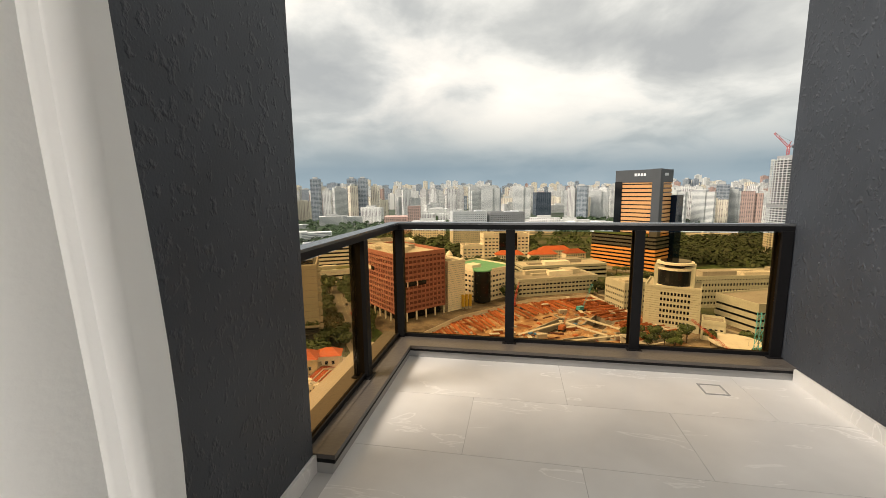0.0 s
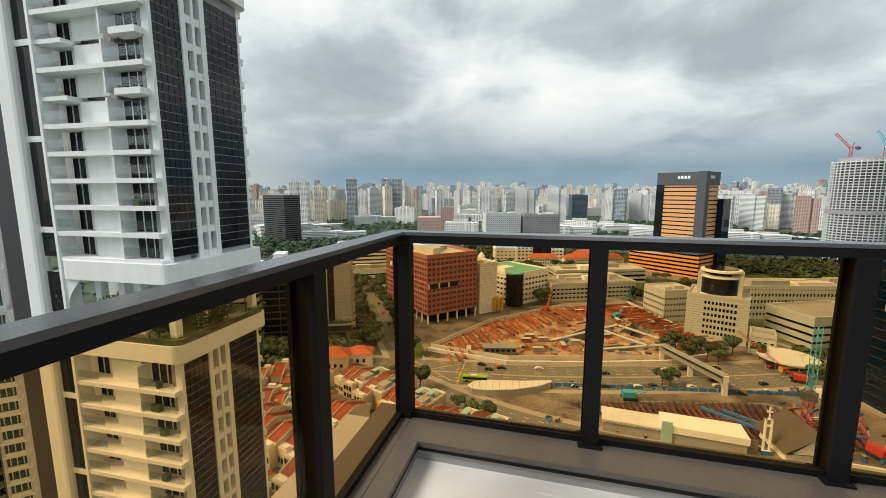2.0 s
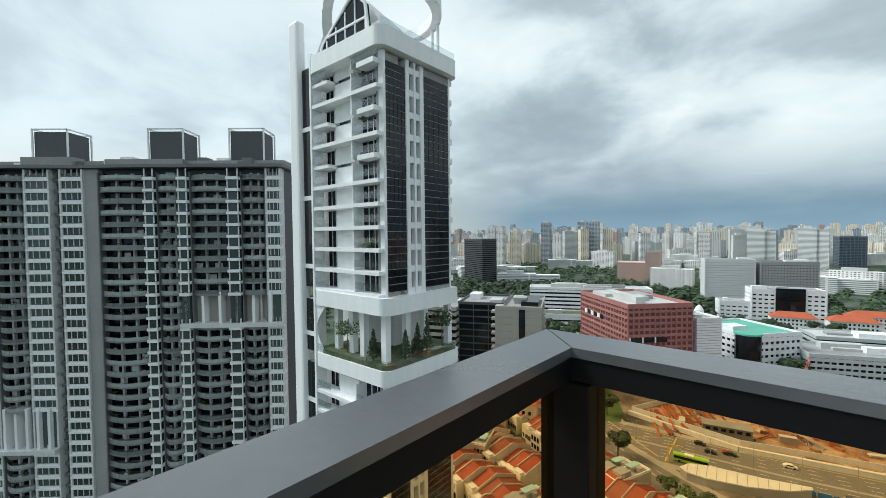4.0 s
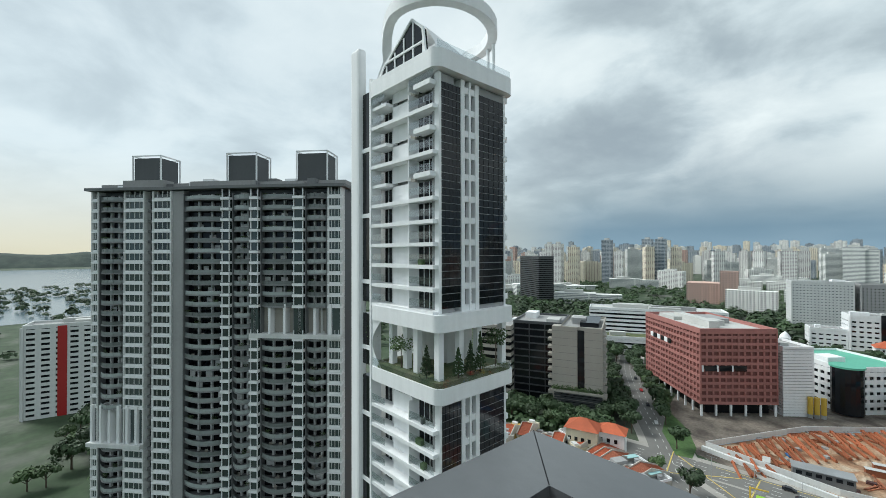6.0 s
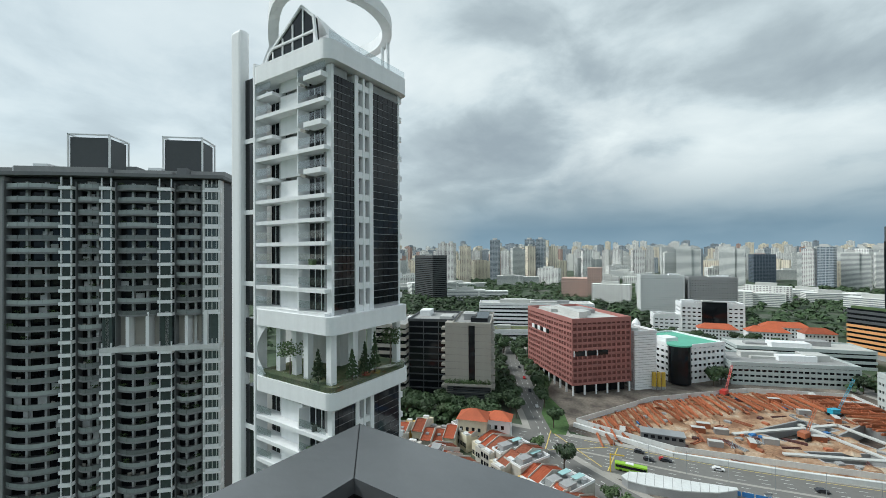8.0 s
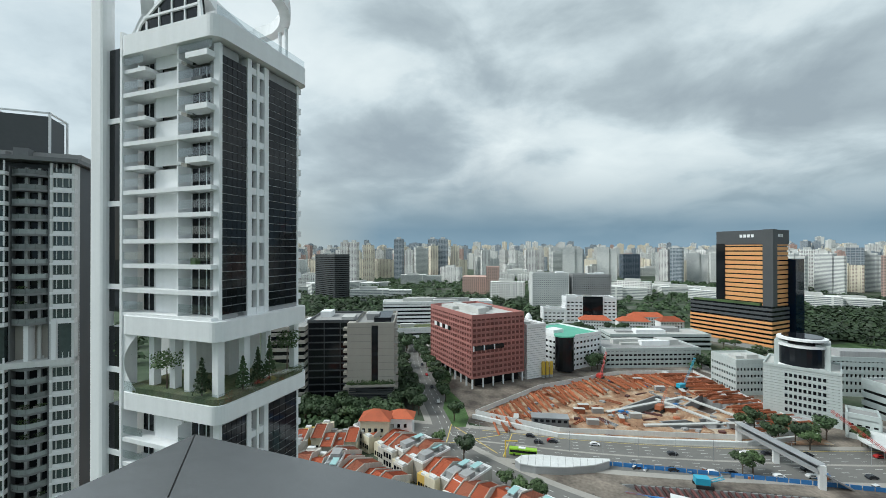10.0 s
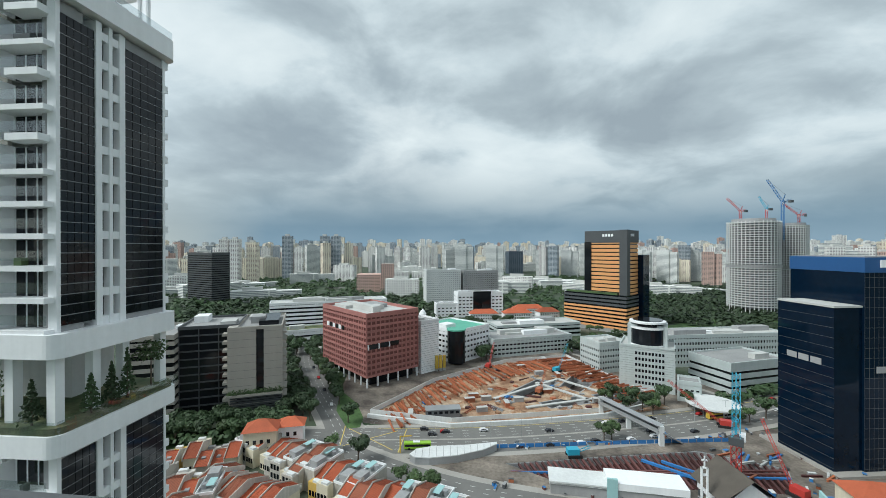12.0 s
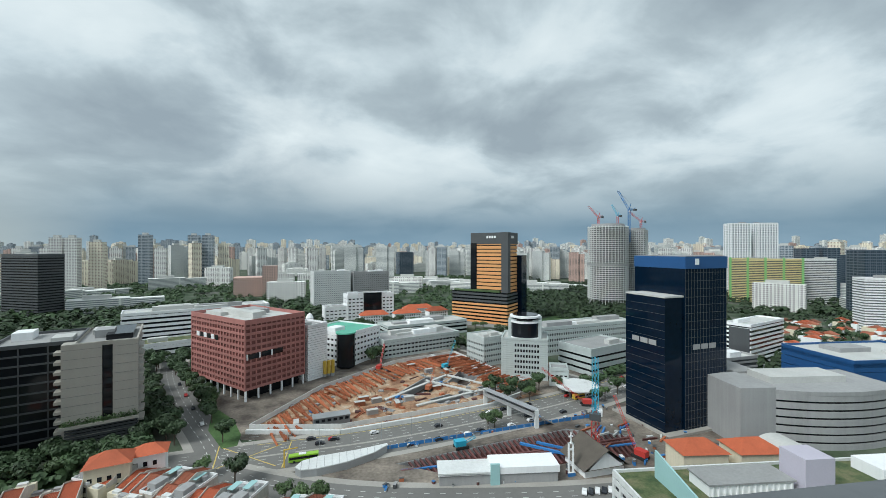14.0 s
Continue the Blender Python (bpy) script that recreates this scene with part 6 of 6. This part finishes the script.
for k, p in enumerate(protos):
    p.matrix_basis = resting(-88 - k * 6, 238 + k * 11)

woods_rng = random.Random(21)


def woods(name, n, region, label, rmin=4, rmax=8):
    mb = MB()
    for _ in range(n):
        x_, y_ = region(woods_rng)
        r = woods_rng.uniform(rmin, rmax)
        for _ in range(34):
            d = Vector((woods_rng.gauss(0, 1), woods_rng.gauss(0, 1), abs(woods_rng.gauss(0, 1)))).normalized()
            p = Vector((x_, y_, GZ + r * 0.55)) + Vector((d.x * r, d.y * r, d.z * r * 0.95)) * woods_rng.uniform(0.75, 1.1)
            a = (d + Vector((woods_rng.uniform(-0.5, 0.5), woods_rng.uniform(-0.5, 0.5), 0.5))).normalized()
            u = a.orthogonal().normalized()
            v = a.cross(u)
            s = r * 0.33
            mb.add([p - u * s, p - v * s, p + u * s, p + v * s], [(0, 1, 2, 3)])
    tagged(place(name, mb.mesh(name, M["leaf"])), label, "woods", "", "stuff")


def polar(a0, a1, r0, r1):
    def f(rng):
        a, r = radians(rng.uniform(a0, a1)), math.sqrt(rng.uniform(r0 * r0, r1 * r1))
        return -r * math.sin(a), r * math.cos(a)
    return f


def street_green(rng):
    k, a = rng.randrange(5), rng.random()
    return city(*((-190 + 84 * a, 172 + 20 * a + rng.uniform(-3, 3)), (130 + 110 * a, 264 + 62 * a + rng.uniform(-3, 3)), (60 + 60 * a, 392 + rng.uniform(-18, 24)), (rng.uniform(110, 240), rng.uniform(376, 460)), (rng.uniform(196, 300), rng.uniform(222, 330)))[k])


woods("street_woods", 230, street_green, "green street and courtyard trees among the offices", 2.5, 4.5)
woods("park_woods", 1100, polar(-42, -20, 540, 1050), "dense dark green park trees in the distance")
woods("city_woods", 1700, polar(-22, 48, 560, 1250), "dark green trees between distant buildings")
woods("hill_woods", 420, polar(8, 46, 470, 760), "dark green wooded slope beyond the hospital")
woods("west_woods", 700, polar(45, 100, 400, 1500), "dark green trees towards the port")
woods("east_woods", 520, polar(-75, -42, 330, 1000), "dark green trees between old roofs")


# ---- shophouses ----
def shophouse(seed, w, d, h, wall, roof, rich=True):
    rng = random.Random(seed)
    ob = thing("shophouse", resting(0, -800 - seed * 20), "narrow shophouse with orange clay tile roof", "shophouse", "shophouses")
    part("wall", box(0, 0, 0, w, d, h), M[wall], ob)
    rd = d * 0.82
    part("roof", MB().add([(0.1, -0.7, h), (w - 0.1, -0.7, h), (w - 0.1, rd / 2, h + 2.6), (0.1, rd / 2, h + 2.6), (w - 0.1, rd, h), (0.1, rd, h)], [(0, 1, 2, 3), (3, 2, 4, 5), (0, 3, 5), (1, 4, 2)]), M[roof], ob)
    if not rich:
        return ob
    rib = MB()
    for i in range(int(w / 0.45)):
        x = 0.3 + i * 0.45
        rib.beam((x, -0.7, h + 0.06), (x, rd / 2, h + 2.66), 0.12, 0.1)
        rib.beam((x, rd, h + 0.06), (x, rd / 2, h + 2.66), 0.12, 0.1)
    part("tile_ribs", rib, M[roof], ob)
    for x in (-0.12, w - 0.14):
        part("party_wall", MB().add([(x, -0.8, h - 1), (x, -0.8, h + 0.5), (x, rd / 2, h + 3.2), (x, rd + 0.3, h + 0.5), (x, rd + 0.3, h - 1), (x + 0.26, -0.8, h - 1), (x + 0.26, -0.8, h + 0.5), (x + 0.26, rd / 2, h + 3.2), (x + 0.26, rd + 0.3, h + 0.5), (x + 0.26, rd + 0.3, h - 1)],
                                    [(0, 1, 2, 3, 4), (9, 8, 7, 6, 5), (0, 5, 6, 1), (1, 6, 7, 2), (2, 7, 8, 3), (3, 8, 9, 4)]), M["weathered"], ob, "pale weathered party wall coping")
    part("rear_roof", MB().add([(0.2, rd + 0.4, h + 0.1), (w - 0.2, rd + 0.4, h + 0.1), (w - 0.2, d, h - 1.2), (0.2, d, h - 1.2)], [(0, 1, 2, 3)]).box(0.4, d - 2, h - 1, w * 0.6, d - 0.2, h + 0.8), M[rng.choice(["grey", "offwhite", roof, "roofgrey"])], ob)
    wm = box(0, -0.1, 0, w * 0.2, 0.05, 1.9).mesh("window", M["glass"])
    for f_ in range(int(h / 3.3)):
        for i in range(3):
            place("window", wm, ob, shift(w * (0.1 + 0.3 * i), 0, 0.9 + f_ * 3.3))
            if f_:
                place("window", wm, ob, shift(w * (0.3 + 0.3 * i), d, 0.9 + f_ * 3.3, 180))
    if rng.random() < 0.5:
        part("skylight", box(w * 0.3, rd * 0.2, h + 1.0, w * 0.6, rd * 0.36, h + 1.8), M["steelgrey"], ob)
    return ob


shops = [shophouse(1, 5.2, 17, 9.5, "cream", "rooftile"), shophouse(2, 5.0, 16, 8.5, "weathered", "rooftile"), shophouse(3, 5.6, 18, 10.2, "weathered", "rooftile2"), shophouse(4, 4.8, 16, 9.0, "ochre", "rooftile")]
sr = random.Random(5)


def flat_house(seed):
    ob = thing("flat_house", resting(0, -600 - seed * 20), "grey flat-roofed house with rooftop tanks and sheds", "house", "flat houses")
    part("wall", box(0, 0, 0, 5.4, 16, 10), M["weathered"], ob)
    part("parapet", MB().box(0, 0, 10, 5.4, 0.25, 10.9).box(0, 15.75, 10, 5.4, 16, 10.9).box(0, 0.25, 10, 0.25, 15.75, 10.9).box(5.15, 0.25, 10, 5.4, 15.75, 10.9), M["white"], ob)
    part("roof", box(0.25, 0.25, 10, 5.15, 15.75, 10.1), M["roofgrey"], ob)
    part("roof_shed", box(0.8, 9, 10.1, 4.4, 14, 12.3), M["grey"], ob)
    part("tank", MB().cyl(1.6, 4, 10.1, 11.8, 0.9), M["steelgrey"], ob)
    part("awning", box(2.6, 2, 11.8, 5, 7, 11.95), M["teal"], ob)
    for i in range(3):
        part("window", box(0.7 + 1.5 * i, -0.08, 6.8, 1.7 + 1.5 * i, 0.05, 8.6), M["glass"], ob)
    return ob


shops.append(flat_house(1))


def row(x, y, rot, n):
    c, s = math.cos(radians(rot)), math.sin(radians(rot))
    t = 0.0
    for i in range(n):
        k = sr.choice([0, 1, 1, 2, 2, 0, 1, 2, 0, 3, 4, 4])
        j = sr.uniform(-2.2, 2.2)
        copy_thing(shops[k], resting(x + t * c - j * s, y + t * s + j * c, rot, -sr.choice([1.2, 1.6, 2.2, 2.8, 3.6])))
        t += (5.2, 5.0, 5.6, 4.8, 5.5)[k] + sr.choice([0, 0, 0, 0, 2.5])


row(-128, 152, 18, 5)
row(-132, 136, 18, 3)
row(-92, 152, 155, 1)
row(-62, 168, 155, 8)
row(-40, 156, 158, 8)
row(-66, 140, 158, 6)
row(-2, 139, 163, 9)
row(-14, 118, 163, 8)
row(-60, 118, 160, 8)
row(-78, 100, 160, 7)
row(-20, 96, 163, 10)
row(38, 128, 168, 7)
row(30, 108, 168, 9)
for k, o in enumerate(shops):
    o.matrix_basis = resting(-118 + k * 5.4, 122 + k * 1.7, 18)
hc = hipped("corner_house", "cream three-storey corner house with orange hipped roof", -104, 168, 18, 13, 10, 13, 3.6, "cream")
hipped("corner_house", "white house with orange hipped roof", -94, 177, 18, 11, 8, 12, 3.0, "white")
hipped("corner_house", "white arched house with broad orange roof", -104, 96, 50, 17, 14, 10, 4.5, "white")
plain = [shophouse(11, 5.2, 17, 9.0, "white", "rooftile", False), shophouse(12, 9, 16, 8.5, "cream", "rooftile2", False)]
for k, o in enumerate(plain):
    o.matrix_basis = resting(340 + k * 14, 262, 20)
for i in range(110):
    x_, y_ = sr.uniform(320, 640), sr.uniform(250, 430)
    copy_thing(plain[i % 2], resting(x_, y_, sr.choice([20, 110, 24])))


# ---- vehicles ----
def car(seed, paint):
    ob = thing("car", resting(0, -700 - seed * 10), "small parked car on the asphalt", "car", "cars")
    prof = [(-2.1, 0.35), (2.1, 0.35), (2.15, 0.75), (1.3, 0.9), (0.7, 1.42), (-1.2, 1.45), (-1.9, 0.95), (-2.15, 0.85)]
    n = len(prof)
    mb = MB().add([(x, -0.85, z) for x, z in prof] + [(x, 0.85, z) for x, z in prof], [tuple(range(n)), tuple(range(2 * n - 1, n - 1, -1))] + [(i, i + n, (i + 1) % n + n, (i + 1) % n) for i in range(n)])
    part("body", mb, M[paint], ob)
    part("window_band", box(-1.2, -0.87, 0.95, 0.75, 0.87, 1.32), M["glass"], ob)
    for x in (-1.3, 1.3):
        for y in (-0.8, 0.8):
            part("wheel", MB().beam((x, y - 0.1, 0.32), (x, y + 0.1, 0.32), 0.6, 0.6), M["rubber"], ob)
    return ob


def bus(x, y, rot, paint, label):
    ob = thing("bus", resting(x, y, rot, 0.1), label, "bus", "buses")
    part("body", box(-6, -1.25, 0.4, 6, 1.25, 3.1), M[paint], ob, "", 0.15)
    part("window_band", box(-5.7, -1.29, 1.5, 5.7, 1.29, 2.5), M["glass"], ob)
    part("roof_unit", box(-2, -0.8, 3.1, 1, 0.8, 3.35), M["white"], ob)
    for xx in (-3.8, 3.6):
        for yy in (-1.15, 1.15):
            part("wheel", MB().cyl(0, 0, -0.15, 0.15, 0.5).mesh("wheel", M["rubber"]) and MB().beam((xx, yy - 0.12, 0.5), (xx, yy + 0.12, 0.5), 0.9, 0.9), M["rubber"], ob)


bus(-33, 188.5, 8, "lime", "lime green single-deck bus on the road")
bus(128, 246, 25, "carw", "white coach by the canopy")
bus(120, 243, 20, "yellow", "yellow bus by the canopy")
cars = [car(1, "carw"), car(2, "card"), car(3, "carr"), car(4, "card")]
cr = random.Random(12)
for i in range(34):
    q = cr.choice(MAIN[26:58])
    j = MAIN.index(q)
    d = Vector(MAIN[j + 1]) - Vector(q)
    d.normalize()
    o_ = cr.choice([-10.5, -7.5, -4.5, 4.5, 7.5, 10.5])
    copy_thing(cars[cr.choice([0, 1, 3, 0, 1, 3, 0, 2])], resting(q[0] - d.y * o_ + cr.uniform(-3, 3) * d.x, q[1] + d.x * o_ + cr.uniform(-3, 3) * d.y, math.degrees(math.atan2(d.y, d.x)), 0.1))
for i in range(7):
    copy_thing(cars[i % 2], resting(75 + i * 2.6, 148.5, 60, 0.1))
for i in range(14):
    copy_thing(cr.choice(cars), resting(158 + i * 2.8, 258 + i * 1.1, 110, 0.1))
for k, o in enumerate(cars):
    o.matrix_basis = resting(-92 - k * 14, 236 + k * 24, 118, 0.1)
for i in range(16):
    ob = thing("street_lamp", resting(*MAIN[24 + i * 2]), "thin grey street lamp on the median", "lamp", "street lamps") if i == 0 else None
    if ob:
        lamp0 = ob
        part("pole", MB().cyl(0, 0, 0, 9, 0.1, 0.06), M["steelgrey"], ob)
        part("arm", MB().beam((-2, 0, 9), (2, 0, 9), 0.1), M["steelgrey"], ob)
    else:
        copy_thing(lamp0, resting(*MAIN[24 + i * 2], 16))


# ---- garden trees on the tower ----
def garden_tree(x, y, z, h, r, kind):
    p = tw.matrix_basis @ Vector((x, y, z))
    ob = thing("garden_tree", Matrix.Translation(p), "dark conical garden tree in the sky terrace" if kind else "small spreading garden tree in the sky terrace", "tree", "sky garden trees")
    rng = random.Random(int(x * 10 + y))
    part("trunk", MB().taper((0, 0, 0), (0, 0, h * 0.8), 0.12, 0.04), M["bark"], ob)
    mb = MB()
    for _ in range(420):
        t = rng.random() ** 0.7
        zz = h * (0.12 + 0.88 * (1 - t)) if kind else h * (0.6 + 0.4 * rng.random())
        rad = (r * t if kind else r) * math.sqrt(rng.random()) * rng.uniform(0.8, 1.15)
        a = rng.uniform(0, 6.28)
        c = Vector((rad * math.cos(a), rad * math.sin(a), zz))
        u = Vector((rng.gauss(0, 1), rng.gauss(0, 1), rng.gauss(0, 1))).normalized()
        v = u.orthogonal().normalized()
        s = 0.2
        mb.add([c - u * s, c - v * s * 0.6, c + u * s, c + v * s * 0.6], [(0, 1, 2, 3)])
    part("crown", mb, M["leaf"] if kind else M["leaf2"], ob)


for x_, y_, h_, r_, k_ in ((-0.3, 2.6, 5.0, 1.2, 1), (3.4, -0.4, 4.6, 1.1, 1), (6.0, -0.4, 5.2, 1.1, 1), (8.2, -0.4, 6.4, 1.0, 1), (0.2, 9.6, 5.0, 1.9, 0), (12.6, 0.2, 6.0, 2.0, 0), (0.4, 18, 6.5, 1.4, 0)):
    garden_tree(x_, y_, 72.2, h_, r_, k_)

# ---- the skyline ----
def tower_block(name, w, d, h, material, style):
    ob = thing(name, resting(0, -1500), "pale distant apartment tower", "tower", "skyline towers")
    part("body", box(0, 0, 0, w, d, h), M[material], ob)
    if style % 2:
        part("wing", box(w * 0.9, d * 0.2, 0, w * 1.6, d * 0.8, h * 0.94), M[material], ob)
    part("roof_house", box(w * 0.25, d * 0.25, h, w * 0.7, d * 0.7, h + 5), M["rooflight"], ob)
    return ob


kinds = []
for k, (w_, d_, h_, m_) in enumerate(((24, 20, 92, "far_a"), (30, 18, 84, "far_f"), (22, 22, 104, "far_b"), (46, 16, 70, "far_f"), (20, 20, 112, "far_a"), (40, 18, 62, "far_b"), (28, 24, 96, "far_c"), (26, 22, 80, "far_d"), (60, 20, 44, "far_a"), (70, 30, 30, "far_f"), (24, 24, 124, "far_c"), (34, 16, 100, "far_f"))):
    kinds.append(tower_block("distant_tower", w_, d_, h_, m_, k))
kr = random.Random(33)
for x_, y_, k in ((-645, 945, 4), (-617, 942, 4), (-590, 968, 2), (-582, 1127, 10), (-545, 1122, 0), (-487, 1162, 10), (-452, 1158, 10), (-425, 1190, 2), (-700, 1000, 0), (-720, 960, 3)):
    copy_thing(kinds[k], resting(x_, y_, 10))
for i in range(200):
    a = radians(kr.uniform(-60, 62))
    r = kr.uniform(1150, 1800)
    k = kr.choice([0, 1, 2, 3, 5, 1, 3, 5, 8, 9, 11, 6, 7, 0])
    copy_thing(kinds[k], resting(-r * math.sin(a), r * math.cos(a), kr.uniform(-30, 30) + math.degrees(a)))
for i in range(34):
    a = radians(kr.uniform(-52, 50))
    r = kr.uniform(760, 1200)
    copy_thing(kinds[kr.choice([8, 9, 9])], resting(-r * math.sin(a), r * math.cos(a), kr.uniform(-20, 30) + math.degrees(a), -kr.uniform(4, 18)))
for mk in ("far_a", "far_b", "far_c", "far_f", "far_d"):
    mb = MB()
    for i in range(150 if mk != "far_d" else 40):
        a, r = radians(kr.uniform(-62, 64)), kr.uniform(1700, 3400)
        x_, y_, w_, d_, h_ = -r * math.sin(a), r * math.cos(a), kr.uniform(18, 50), kr.uniform(16, 24), 45 + (r - 1000) * 0.03 + kr.uniform(-15, 30) + (kr.random() < 0.12) * 30
        mb.box(x_, y_, 0, x_ + w_, y_ + d_, h_).box(x_ + w_ * 0.3, y_ + 3, h_, x_ + w_ * 0.6, y_ + d_ - 3, h_ + 4)
    tagged(place("far_city", mb.mesh("far_city", M[mk]), None, resting(0, 0)), "countless pale apartment blocks along the horizon", "skyline", "", "stuff")
for k, o in enumerate(kinds):
    o.matrix_basis = resting(-500 + k * 120, 1900 + (k % 3) * 60, 5 * k)
hl = MB()
NH = 60
for j in range(5):
    for i in range(NH + 1):
        a = radians(20 + 90 * i / NH)
        r = 3600 + j * 150
        hh = (0, 0.7, 1, 0.7, 0)[j] * (55 + 45 * noise.noise((i * 0.18, 3, 0)) + 30 * noise.noise((i * 0.5, 9, 0)))
        hl.v.append((-r * math.sin(a), r * math.cos(a), GZ + 30 * (j > 0) * (j < 4) + hh))
hl.f = [(j * (NH + 1) + i, j * (NH + 1) + i + 1, (j + 1) * (NH + 1) + i + 1, (j + 1) * (NH + 1) + i) for j in range(4) for i in range(NH)]
tagged(place("far_hills", hl.mesh("far_hills", M["hill"], smooth=True)), "low wooded hills on the horizon", "hill", "", "structure")

# ---- floor tiles ----
def tile_mesh(w, d):
    return box(0.0015, 0.0015, -0.016, w - 0.0015, d - 0.0015, 0.0).mesh("tile", M["tile"], 0.001)


floor = tagged(place("floor", box(-0.3, -8.2, -0.018, 3.15, -0.1, -0.0015).mesh("floor", M["grout"])), "pale grey veined stone tile floor", "floor", "", "structure")
tm = tile_mesh(1.2, 0.6)
th = tile_mesh(0.6, 0.6)
for j in range(14):
    x0 = 0.085 - (0.6 if j % 2 else 0.0)
    for i in range(4):
        x_ = x0 + i * 1.2
        if x_ < 0.08:
            place("tile", th, floor, shift(0.085, -0.8 - j * 0.6 + 0.02, 0))
        elif x_ < 2.85:
            place("tile", tm if x_ + 1.2 < 2.9 else tile_mesh(2.898 - x_, 0.6), floor, shift(x_, -0.8 - j * 0.6 + 0.02, 0))
structure("floor_1", MB().box(-2.4, -8.2, -0.03, 5.2, -3.3, -0.0185), M["tile"], "pale tile floor of the room", "floor")
